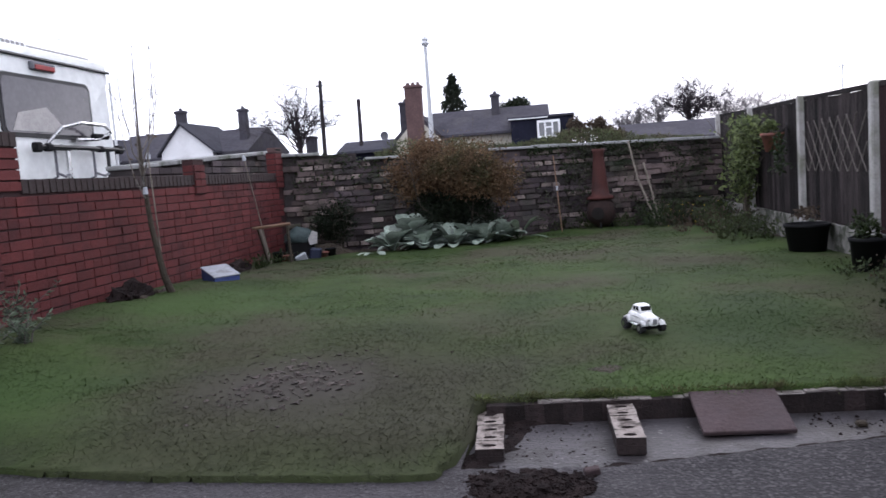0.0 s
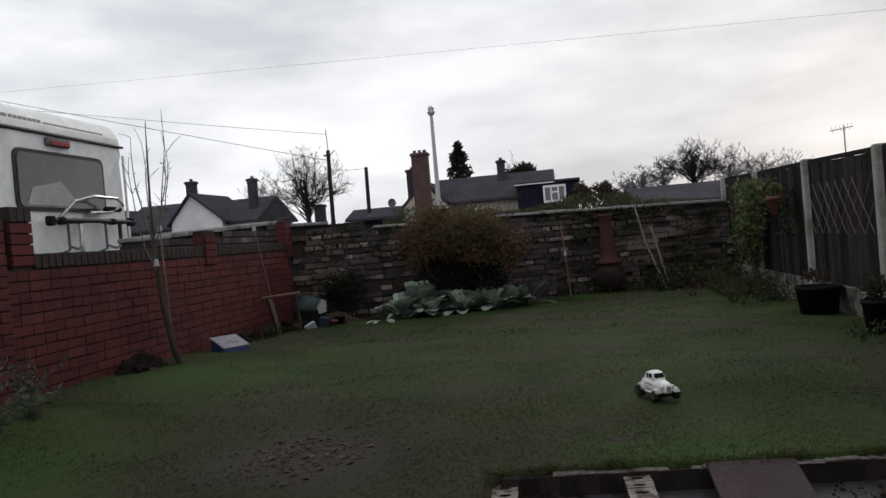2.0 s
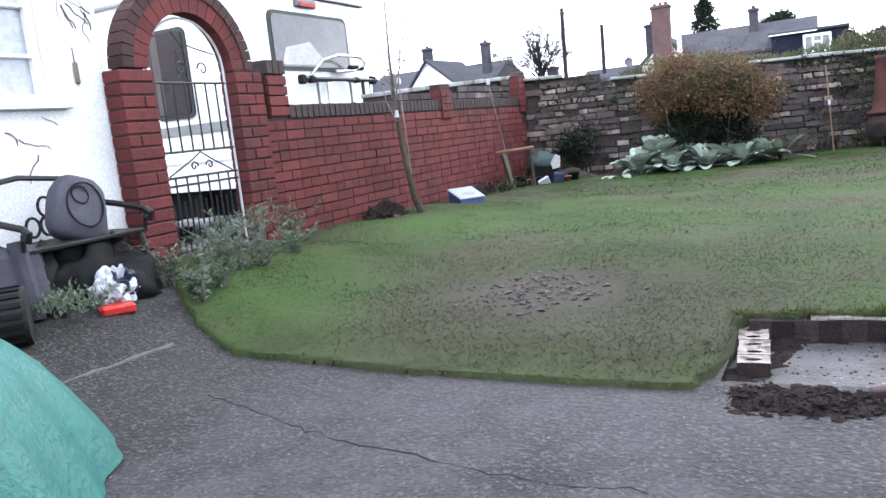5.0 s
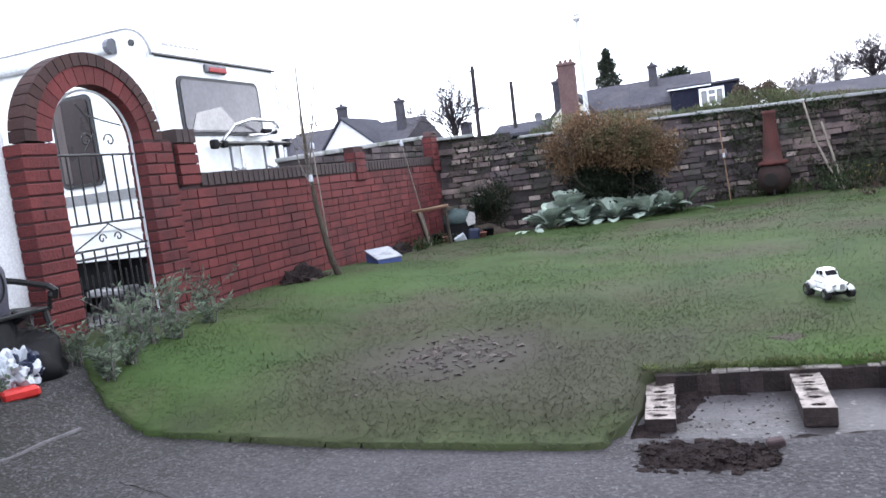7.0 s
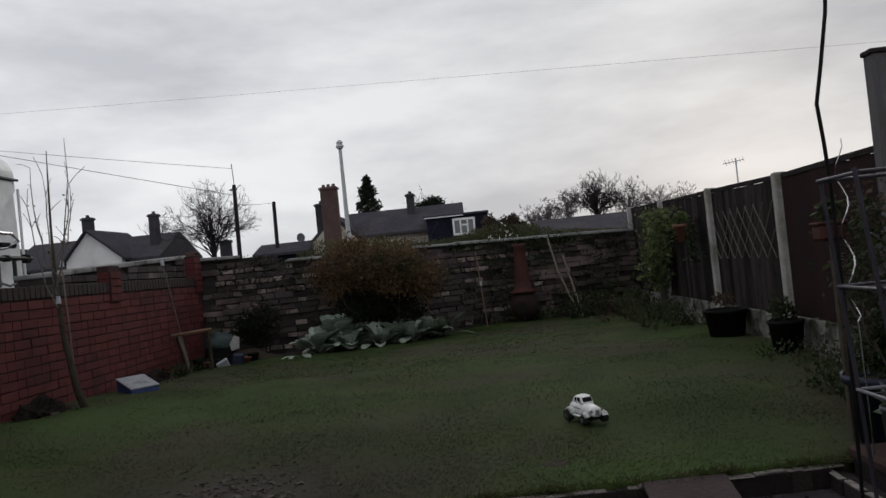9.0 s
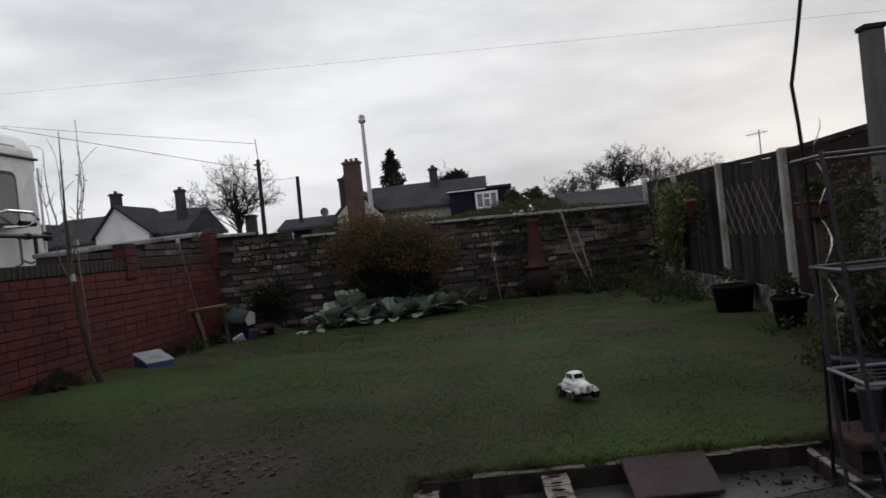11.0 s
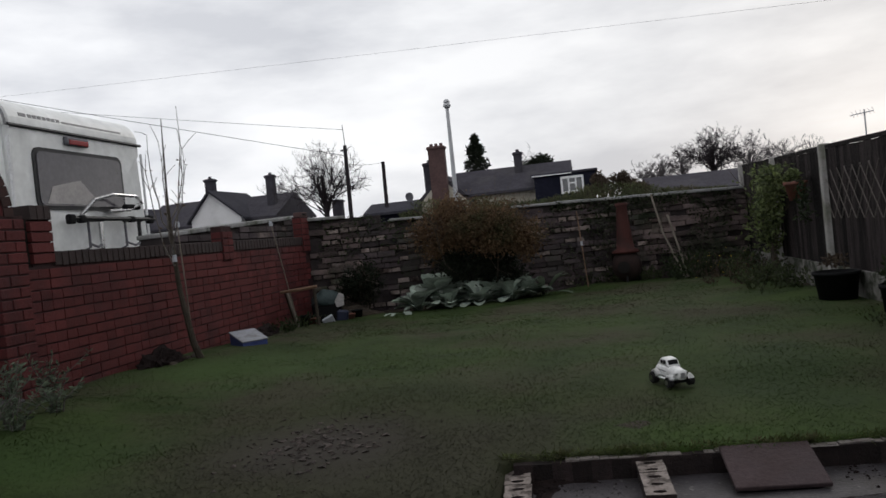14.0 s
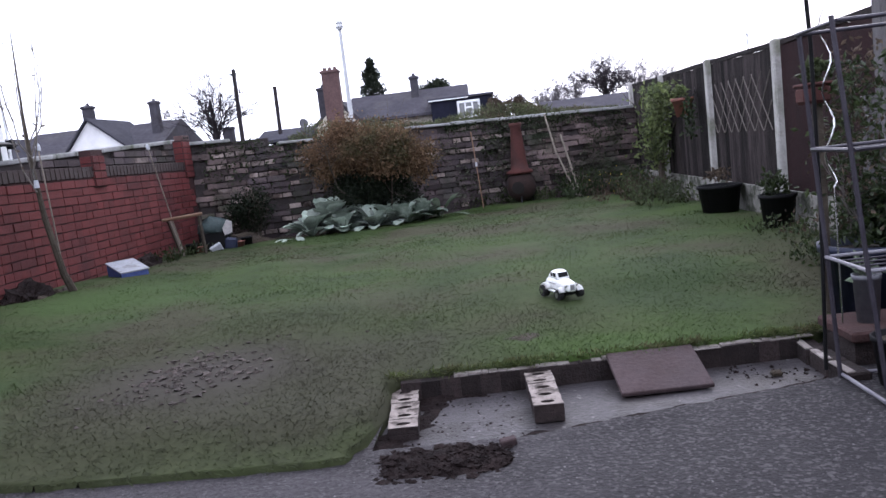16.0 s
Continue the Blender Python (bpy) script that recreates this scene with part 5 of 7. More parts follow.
def bare_tree(name, x, y, h, spread, depth, label, mat="bark_far", trunk=0.16, base=-0.1, lean=(0, 0, 1), sub=5, up=0.12, first=0.35, wide=0.62, fork=(2, 3)):
    t = tagged(empty(name, x, y, base), label, "tree")
    bm = bmesh.new()
    top = base + h * first
    tube(bm, [(x, y, base), (x + 0.05, y, (base + top) / 2), (x, y, top)], [trunk, trunk * 0.8, trunk * 0.65], 7, cap=False)
    under(part("trunk", bm, M[mat]), t)
    bm = bmesh.new()
    for k in range(sub):
        a = 2 * math.pi * (k + RNG.uniform(0, 0.5)) / sub
        d = Vector((math.cos(a) * spread, math.sin(a) * spread, 1.0)).normalized()
        grow(bm, (x, y, base + h * first * RNG.uniform(0.75, 1.0)), d, h * (1 - first) * RNG.uniform(0.42, 0.55), trunk * 0.5, depth, wide, up, 5, fork, 0.2, 0.62, 0.017)
    under(part("crown", bm, M[mat]), t)
    return t


def dome_tree(x, y, base, c, rx, rz, n, label, mat="bark_far", trunk=0.16, twig=0.016, low=-0.5):
    """A bare tree whose limbs fan out to a dome-shaped crown: base height, crown's middle height and its two radii."""
    t = tagged(empty("bare_tree", x, y, -0.1), label, "tree")
    top = c + rz * 0.35
    under(part("trunk", one_tube([(x, y, -0.1), (x + 0.04, y, base), (x - 0.03, y, c), (x, y, top)], [trunk, trunk * 0.85, trunk * 0.6, trunk * 0.25], 7), M[mat]), t)
    bm = bmesh.new()
    for k in range(n):
        a, el = RNG.uniform(0, 6.283), math.asin(RNG.uniform(low, 1.0))
        end = Vector((x + rx * math.cos(a) * math.cos(el), y + rx * math.sin(a) * math.cos(el), c + rz * math.sin(el))) + Vector(RNG.normal(0, 0.12, 3))
        z0 = min(base + RNG.uniform(0, 0.45) * (top - base), end.z)
        p0 = Vector((x, y, z0))
        pts = []
        for j in range(7):
            f = j / 6
            p = p0.lerp(end, f)
            p.z += 0.25 * rz * math.sin(math.pi * f) * (0.6 if el < 0.5 else 0.2)
            pts.append(p + Vector(RNG.normal(0, 0.05 * min(j, 3), 3)))
        tube(bm, pts, [trunk * 0.17 * (1 - 0.9 * j / 6) + twig * 0.5 for j in range(7)], 4, cap=False)
        for j in range(2, 7):
            for q in range(3):
                d = (end - p0).normalized() * 0.6 + Vector(RNG.normal(0, 0.7, 3)) + Vector((0, 0, 0.25))
                l = rx * RNG.uniform(0.12, 0.32)
                d.normalize()
                m = pts[j] + d * l * 0.5 + Vector(RNG.normal(0, 0.05, 3))
                tube(bm, [pts[j], m, pts[j] + d * l], [twig, twig * 0.8, twig * 0.5], 3, cap=False)
                for u in range(2):
                    e = (d + Vector(RNG.normal(0, 0.6, 3))).normalized()
                    tube(bm, [m, m + e * l * 0.55], [twig * 0.7, twig * 0.45], 3, cap=False)
    under(part("crown", bm, M[mat]), t)
    return t


dome_tree(-14.25, 41, 2.6, 4.15, 2.45, 2.15, 58, "wide-crowned bare winter tree behind the wall", trunk=0.17, twig=0.009, low=-0.05)
bare_tree("bare_tree", -24.6, 60, 8.3, 0.5, 3, "thin pale bare tree in the distance", "bark_pale", trunk=0.12, first=0.5)
for x, y, c, rx, rz, n, mat in ((9.1, 60, 4.9, 2.5, 1.55, 60, "bark_far"), (12.0, 62, 4.6, 1.8, 1.4, 34, "bark_pale"), (7.0, 61, 4.5, 1.3, 1.2, 26, "bark_pale"), (5.5, 62, 4.2, 1.2, 1.1, 24, "bark_pale"),
                                (4.3, 61, 3.9, 1.1, 1.0, 22, "bark_pale"), (14.6, 63, 4.3, 1.6, 1.3, 26, "bark_pale"), (17.2, 64, 4.0, 1.5, 1.2, 24, "bark_pale")):
    dome_tree(x, y, 3.0, c, rx, rz, n, "bare winter tree on the far skyline", mat, 0.16, 0.015, -0.2)
bare_tree("bare_tree", -3.4, 55, 7.0, 0.9, 3, "bare twiggy tree behind the bungalow", "bark_pale", trunk=0.14)

con = tagged(empty("conifer", -8.05, 58, -0.1), "tall narrow dark green conifer", "tree")
under(part("trunk", one_tube([(-8.05, 58, -0.1), (-8.05, 58, 7.8)], [0.2, 0.03], 6), M["bark_far"]), con)
hh = RNG.uniform(0, 1, 3400) ** 0.8
rr = (1.25 * (1 - hh) ** 0.75 + 0.07) * RNG.uniform(0.45, 1.12, 3400) * (1 + 0.25 * np.sin(hh * 26))
aa = RNG.uniform(0, 6.283, 3400)
under(leaf_mesh("crown", np.stack([-8.05 + rr * np.cos(aa), 58 + rr * np.sin(aa), 3.5 + hh * 4.7], 1), 0.16, M["leaf_dark"]), con)
ev = tagged(empty("evergreen", -2.9, 48, -0.1), "rounded dark evergreen behind the roof", "tree")
under(part("trunk", one_tube([(-2.9, 48, -0.1), (-2.9, 48, 4.6)], [0.2, 0.08], 6), M["bark_far"]), ev)
under(leaf_mesh("crown", clump(3600, (-2.9, 48, 4.55), 1.25, 0.4, (1.15, 0.8, 0.85)), 0.12, M["leaf_dark"]), ev)
shrubs = tagged(empty("hedge", 1.2, 38, -0.1), "scruffy brown winter hedge beyond the garden wall", "hedge")
under(leaf_mesh("leaves", np.concatenate([clump(1500, (0.6, 39, 2.6), 0.8), clump(1500, (1.6, 40, 2.6), 0.9), clump(900, (2.5, 40, 2.3), 0.7), clump(1200, (-0.2, 38, 1.9), 0.7)]), 0.11, M["leaf_dead"]), shrubs)
under(part("woody_base", one_tube([(1.0, 39, -0.1), (1.1, 39, 2.4)], 0.09, 5), M["bark_far"]), shrubs)

aer = tagged(empty("tv_aerial", 6.55, 20, -0.1), "thin television aerial on a mast beyond the fence", "aerial")
under(part("mast", one_tube([(6.55, 20, -0.1), (6.55, 20, 2.98)], 0.018, 6), M["lamp_grey"]), aer)
under(part("boom", one_tube([(6.2, 19.9, 2.86), (6.78, 20.1, 2.94)], 0.012, 5), M["lamp_grey"]), aer)
for i in range(6):
    x = 6.25 + 0.1 * i
    under(part("element", one_tube([(x, 19.80 + 0.03 * i, 2.80 + 0.014 * i), (x + 0.02, 20.0 + 0.03 * i, 2.96 + 0.014 * i)], 0.006, 4), M["lamp_grey"]), aer)

# bank of ivy and grass on top of and behind the back wall
bank = tagged(empty("ivy_bank", -0.8, 11.5, 1.0), "rank grass and ivy growing along the wall top", "ivy", kind="stuff")
pts = []
for i in range(7600):
    s = RNG.uniform(1.3, 6.3)
    top = 0.115 + 0.11 * noise.noise(Vector((s * 1.3, 0.3, 0))) + (0.10 if 1.5 < s < 2.6 else 0) + (0.06 if 4.0 < s < 5.0 else 0) - (0.06 if s > 5.2 else 0)
    p = back_m @ Vector((s, RNG.uniform(0.20, 0.6), top_of_back(s) + max(top, 0.02) * RNG.random() ** 1.6 - 0.02))
    pts.append(p[:])
under(tagged(leaf_mesh("leaves", np.array(pts), 0.028, M["leaf_bank"], None, np.array([0, 0, 0.7]), 2.2, 0.4), kind="stuff"), bank)
pts = []
for i in range(2600):
    s = RNG.uniform(3.4, 6.2) if RNG.random() < 0.7 else RNG.uniform(0.1, 2.2)
    hang = abs(RNG.normal(0, 0.22)) * (1.4 if noise.noise(Vector((s * 1.7, 5.5, 0))) > 0 else 0.35)
    p = back_m @ Vector((s, RNG.uniform(-0.03, 0.0), top_of_back(s) - min(hang, 0.95)))
    pts.append(p[:])
under(tagged(leaf_mesh("trailing_leaves", np.array(pts), 0.03, M["leaf_ivy"]), kind="stuff"), bank)

# thin creeper spread over the right half of the back wall
creeper = tagged(empty("wall_creeper", 0.2, 11.3, 0.1), "dull grey-green creeper spread over the old wall", "creeper", kind="stuff")
pts = []
while len(pts) < 2600:
    q, z = RNG.uniform(3.3, 6.2), RNG.uniform(0.15, 1.3)
    if noise.noise(Vector((q * 1.9, z * 1.6, 4.4))) + 0.25 * (3.5 < q < 4.15) > 0.12 + 0.2 * RNG.random():
        pts.append((back_m @ Vector((q, -0.02 - abs(RNG.normal(0, 0.02)), z)))[:])
under(tagged(leaf_mesh("leaves", np.array(pts), 0.026, M["leaf_creeper"]), kind="stuff"), creeper)

# ---- border along the back wall ----
bush = tagged(empty("bush", -1.42, 10.2, 0.08), "large rounded russet-brown shrub against the back wall", "bush")
bm = bmesh.new()
for k in range(9):
    a = k * 0.7
    grow(bm, (-1.42 + 0.1 * math.cos(a), 10.25 + 0.08 * math.sin(a), 0.08), (0.5 * math.cos(a), 0.35 * math.sin(a) - 0.1, 1), 0.8, 0.018, 2, 0.5, 0.15, 5)
under(part("woody_base", bm, M["bark"]), bush)
p = np.concatenate([clump(17000, (-1.46, 10.0, 1.04), 0.84, 0.2, (1.0, 0.62, 0.60), 30), clump(2600, (-2.02, 10.0, 0.98), 0.34, 0.1, (1.0, 0.7, 0.8), 6), clump(2200, (-0.92, 10.05, 0.92), 0.34, 0.1, (1.0, 0.7, 0.9), 6), clump(1500, (-1.75, 10.0, 1.36), 0.30, 0.1, (1.3, 0.7, 0.5), 6), clump(700, (-0.72, 10.1, 0.66), 0.24, 0.1, (0.8, 0.7, 1.2), 5)])
p = p + RNG.normal(0, 0.075, p.shape)
under(leaf_mesh("leaves", p[p[:, 2] > 0.70 + 0.25 * bumps(p[:, 0], p[:, 1], 3.0)], 0.025, M["leaf_brown"]), bush)
# near-black leaves paint the shade inside the lower half of the shrub
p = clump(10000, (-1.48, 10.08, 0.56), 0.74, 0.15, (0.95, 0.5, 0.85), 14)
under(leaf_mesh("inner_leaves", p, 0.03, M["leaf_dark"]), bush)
db = tagged(empty("dark_shrub", -2.98, 9.85, 0.08), "small dark twiggy shrub beside the wall", "bush")
bm = bmesh.new()
for k in range(7):
    a = k * 0.9
    grow(bm, (-2.98, 9.85, 0.08), (0.45 * math.cos(a), 0.3 * math.sin(a), 1), 0.42, 0.012, 2, 0.45, 0.2, 4)
under(part("woody_base", bm, M["bark"]), db)
under(leaf_mesh("leaves", clump(3200, (-2.98, 9.8, 0.52), 0.40, 0.3, (0.85, 0.7, 1.1), 8), 0.024, M["leaf_dark"]), db)


def broad_plant(name, x, y, z, n, length, label, mat, flat=0.45, wide=0.26, group=""):
    """A rosette of long broad folded leaves."""
    t = tagged(empty(name, x, y, z), label, "plant", group=group)
    for i in range(n):
        a, el = RNG.uniform(0, 6.283), RNG.uniform(flat - 0.35, flat + 0.75)
        l = length * RNG.uniform(0.65, 1.15)
        w = l * wide * RNG.uniform(0.8, 1.2)
        verts, faces = [], []
        k = 7
        d, z0, r = el, 0.0, 0.02
        c, s = math.cos(a), math.sin(a)
        for j in range(k + 1):
            f = j / k
            hw = w * (math.sin(math.pi * min(1, 0.93 * f ** 2.2)) ** 0.7) * 0.5 + 0.004
            for q in (-1, 0, 1):
                ro, zo = r, z0 + (0.28 * hw if q else 0)
                verts.append((x + c * ro - s * q * hw, y + s * ro + c * q * hw, z + 0.02 + zo))
            r, z0 = r + math.cos(d) * l / k, z0 + math.sin(d) * l / k
            d -= RNG.uniform(0.04, 0.24)
        for j in range(k):
            for q in (0, 1):
                b = j * 3 + q
                faces.append((b, b + 1, b + 4, b + 3))
        under(raw("leaf", [(v[0], v[1], max(v[2], z + 0.012)) for v in verts], faces, M[mat], smooth=True), t)
    return t


for x, y, n, l in ((-2.20, 9.5, 24, 0.40), (-2.02, 9.75, 26, 0.52), (-1.80, 9.5, 24, 0.36), (-1.72, 9.9, 24, 0.50), (-1.45, 9.65, 24, 0.40), (-1.26, 9.9, 22, 0.42), (-1.06, 9.8, 22, 0.36), (-0.86, 10.0, 22, 0.36), (-1.10, 10.15, 18, 0.44)):
    broad_plant("broad_leaf_plant", x, y, 0.09, int(n * 1.5), l * 0.84, "clump of large silvery grey-green leaves", "leaf_silver", 0.85, 0.48, group="silvery plants by the back wall")
broad_plant("bright_plant", -0.66, 10.15, 0.09, 16, 0.42, "upright bright green leafy clump", "leaf_sage", 0.75, 0.2)
broad_plant("fallen_leaves", -2.35, 9.2, 0.11, 5, 0.34, "a few large fallen silvery leaves on the grass", "leaf_silver", 0.05)


def low_plants(name, n, x0, x1, y0, y1, h, label, mat="leaf_green", size=0.02):
    t = tagged(empty(name, (x0 + x1) / 2, (y0 + y1) / 2, 0.1), label, "plants", kind="stuff")
    cx, cy, ch = RNG.uniform(x0, x1, 60), RNG.uniform(y0, y1, 60), h * RNG.uniform(0.3, 1.1, 60)
    i = RNG.integers(0, 60, n)
    u = RNG.uniform(0, 1, n)
    r = 0.10 * u
    a = RNG.uniform(0, 6.283, n)
    p = np.stack([cx[i] + r * np.cos(a), cy[i] + r * np.sin(a), 0.1 + rise(cx[i], cy[i]) + u * ch[i]], 1)
    tagged(leaf_mesh("leaves", p, size, M[mat], t, aim=np.array([0, 0, 0.8])), kind="stuff")
    return t


low_plants("border_plants", 2600, 1.0, 2.15, 10.6, 11.6, 0.34, "scruffy green border plants with dead stems", "leaf_ivy", 0.03)
low_plants("border_plants", 2200, 1.6, 2.2, 8.3, 10.6, 0.26, "scruffy green border plants with dead stems", "leaf_green", 0.026)
low_plants("dry_plants", 1100, 1.3, 2.2, 9.2, 11.5, 0.30, "withered brown border stems", "leaf_dead", 0.026)
low_plants("border_plants", 1300, -0.3, 0.9, 11.1, 11.6, 0.20, "low green weeds at the wall foot", "leaf_green", 0.03)
low_plants("border_plants", 800, -3.6, -3.3, 7.9, 9.8, 0.16, "low weeds at the wall foot", "leaf_ivy", 0.025)
low_plants("border_plants", 600, 1.85, 2.2, 4.7, 6.0, 0.13, "leafy green plants in the fence border", "leaf_green", 0.02)
low_plants("border_plants", 900, 1.66, 1.95, 3.9, 4.6, 0.26, "leafy green plants in the fence border", "leaf_ivy", 0.02)
def tuft(x, y, r, n):
    """A dark hummock of longer grass in the lawn."""
    a, d = RNG.uniform(0, 6.283, n), r * np.sqrt(RNG.random(n))
    px, py = x + 2.2 * d * np.cos(a) * (1 + 0.4 * np.sin(3 * a)), y + d * np.sin(a)
    ob = leaf_mesh("grass_tuft", np.stack([px, py, lawn_z(px, py) - 0.006], 1), 0.014, M["tuft_grass"], None, np.array([0, 0, 0.45]), 1.6, 0.30)
    tagged(ob, "small dark tuft of longer grass in the lawn", "grass", kind="stuff")


for x, y, r in ((0.21, 7.9, 0.16), (1.1, 6.5, 0.13), (0.9, 4.6, 0.2), (-0.75, 6.5, 0.18), (0.65, 5.5, 0.16), (-1.8, 5.2, 0.2), (1.0, 8.6, 0.15), (-2.5, 3.4, 0.2)):
    tuft(x, y, r, int(4200 * r * r))
low_plants("dry_plants", 220, 1.95, 2.2, 4.6, 5.6, 0.22, "withered brown border stems", "leaf_dead", 0.018)
low_plants("yellow_flowers", 40, 1.2, 2.0, 10.4, 11.2, 0.42, "a few small yellow flower heads", "flower_yellow", 0.017)

# terracotta chiminea
chm = tagged(empty("chiminea", 0.45, 11.15, 0.08), "red clay chiminea with a tall flue", "chiminea")
bm = bmesh.new()
lathe(bm, [(0.14, 0.52), (0.185, 0.53), (0.19, 0.56), (0.125, 0.59), (0.11, 0.72), (0.085, 1.0), (0.072, 1.17), (0.086, 1.19), (0.086, 1.23), (0.058, 1.23)], 22, Matrix.Translation((0.45, 11.15, 0)))
under(part("flue", bm, M["dark_clay"], None, "dark red clay flue", True), chm)
# the belly takes a darker colour that stands for its shade
bm = bmesh.new()
lathe(bm, [(0.0, 0.14), (0.10, 0.15), (0.18, 0.23), (0.205, 0.34), (0.185, 0.46), (0.14, 0.525)], 22, Matrix.Translation((0.45, 11.15, 0)))
under(part("belly", bm, M["shaded_clay"], None, "round firebox, its shade painted in dark", True), chm)
# a solid near-black disc paints the shade of the opening
bm = bmesh.new()
lathe(bm, [(0.0, 0), (0.08, 0.0), (0.085, 0.015), (0.0, 0.02)], 16, Matrix.Translation((0.40, 10.955, 0.34)) @ pose(0, 0, 0, 90, 0, -14))
under(part("mouth", bm, M["hole"], None, "open mouth, its inner shade painted near-black"), chm)
for a in (0.4, 2.5, 4.6):
    under(part("leg", one_tube([(0.45 + 0.18 * math.cos(a), 11.15 + 0.18 * math.sin(a), 0.06), (0.45 + 0.13 * math.cos(a), 11.15 + 0.13 * math.sin(a), 0.34)], 0.014, 6), M["black_iron"]), chm)
under(part("stand_ring", one_tube([(0.45 + 0.17 * math.cos(a), 11.15 + 0.17 * math.sin(a), 0.28) for a in np.linspace(0, 6.283, 20)], 0.012, 6), M["black_iron"]), chm)


def stake(pts, r, mat, label, name="stake"):
    tagged(part(name, one_tube(pts, r, 6), M[mat]), label, name)


stake([(1.22, 11.05, 0.08), (0.98, 11.25, 0.78), (0.88, 11.38, 1.31)], 0.013, "old_wood", "pale wooden stake leaning on the back wall")
stake([(1.26, 11.03, 0.08), (1.07, 11.28, 1.0)], 0.014, "old_wood", "pale wooden stake leaning on the back wall")
stake([(-0.10, 10.75, 0.08), (-0.17, 10.95, 1.18)], 0.008, "tool_wood", "thin brown cane leaning on the back wall", "cane")
tagged(part("tag", one_box(-0.155, -0.125, 10.84, 10.86, 0.70, 0.76, bevel=0.004), M["white_plastic"]), "small white tag tied to a cane", "tag")

# climber and hanging pot on the fence
clm = tagged(empty("climber", 2.2, 9.9, 0.1), "leafy green climbing plant on the fence", "climber")
bm = bmesh.new()
for k in range(4):
    grow(bm, (2.15, 9.8 + 0.15 * k, 0.1), (0.0, RNG.uniform(-0.25, 0.25), 1), 0.75, 0.02, 2, 0.4, 0.25, 5)
under(part("woody_base", bm, M["bark"]), clm)
n = 1700
zz = 0.42 + 1.02 * RNG.random(n) ** 0.7
yy = 9.95 + RNG.normal(0, 1, n) * (0.09 + 0.15 * smooth(0.45, 1.0, zz)) - 0.55 * smooth(0.9, 1.35, zz) * RNG.random(n)
under(leaf_mesh("leaves", np.stack([2.21 - abs(RNG.normal(0, 0.13, n)), yy, zz], 1), 0.042, M["leaf_lime"]), clm)
hp = tagged(empty("hanging_pot", 2.14, 8.56, 1.05), "terracotta pot hooked on the fence with trailing leaves", "plant pot")
bm = bmesh.new()
lathe(bm, [(0.0, 0.0), (0.07, 0.0), (0.105, 0.16), (0.118, 0.16), (0.118, 0.195), (0.098, 0.195), (0.085, 0.15)], 18, Matrix.Translation((2.12, 8.56, 1.02)))
under(part("pot", bm, M["terracotta"], None, "", True), hp)
under(part("hook", one_tube([(2.23, 8.56, 1.20), (2.26, 8.56, 1.30), (2.28, 8.56, 1.20)], 0.008, 5), M["black_iron"]), hp)
under(leaf_mesh("leaves", clump(260, (2.13, 8.70, 1.29), 0.15, 0.2, (0.6, 1.4, 0.6), 5), 0.032, M["leaf_lime"]), hp)
under(leaf_mesh("trailing_leaves", np.stack([RNG.normal(2.1, 0.03, 220), RNG.normal(8.24, 0.06, 220), RNG.uniform(0.82, 1.2, 220)], 1), 0.03, M["leaf_ivy"]), hp)


def bin_pot(name, x, y, z, r, h, mat, label, plant=None, tilt=0):
    t = tagged(empty(name, x, y, z), label, "plant pot", group="pots in the garden")
    bm = bmesh.new()
    lathe(bm, [(0.0, 0.0), (r * 0.78, 0.0), (r * 0.97, h * 0.9), (r * 1.04, h * 0.9), (r * 1.05, h), (r * 0.95, h), (r * 0.92, h * 0.85), (0, h * 0.85)], 22, Matrix.Translation((x, y, z)) @ pose(0, 0, 0, tilt, 0, 0))
    under(part("tub", bm, M[mat], None, "", True), t)
    bm = bmesh.new()
    lathe(bm, [(0.0, 0.01), (r * 0.9, 0.0), (r * 0.9, -0.02)], 18, Matrix.Translation((x, y, z + h * 0.88)))
    under(part("compost", bm, M["earth"]), t)
    if plant:
        under(leaf_mesh("leaves", clump(plant[0], (x, y, z + h + plant[1] * 0.5), plant[1], 0.2), 0.03, M[plant[2]]), t)
    return t


bin_pot("black_pot", 2.08, 7.30, 0.09, 0.19, 0.28, "black_plastic", "large round black plastic planter", (120, 0.14, "leaf_dead"))
bin_pot("black_pot", 2.13, 6.0, 0.09, 0.13, 0.27, "black_plastic", "round black plastic plant pot", (200, 0.14, "leaf_ivy"))
tagged(part("white_scrap", one_box(1.78, 1.88, 5.75, 5.79, 0.10, 0.115, pose(0, 0, 0, 0, 0, 0), 0.003), M["white_plastic"]), "small white plastic scrap on the lawn edge", "litter")

# ---- by the concrete pad ----
edging = tagged(empty("edging", 0.4, 3.1, 0.0), "row of worn buff bricks edging the lawn", "brick edging")
for i in range(20):
    x = -0.33 + 0.077 * i
    y = 3.09 + 0.065 * (x + 0.3)
    m = Matrix.Translation((x, y + RNG.uniform(-0.002, 0.002), 0.018)) @ pose(0, 0, 0, RNG.uniform(-2, 2), 0, 4)
    h = 0.066 + RNG.uniform(-0.003, 0.002)
    ob = under(part("brick", one_box(-0.0387, 0.0387, -0.05, 0.0, -0.06, h, bevel=0.0012), M["brown_brick"]), edging)
    ob.matrix_world = m
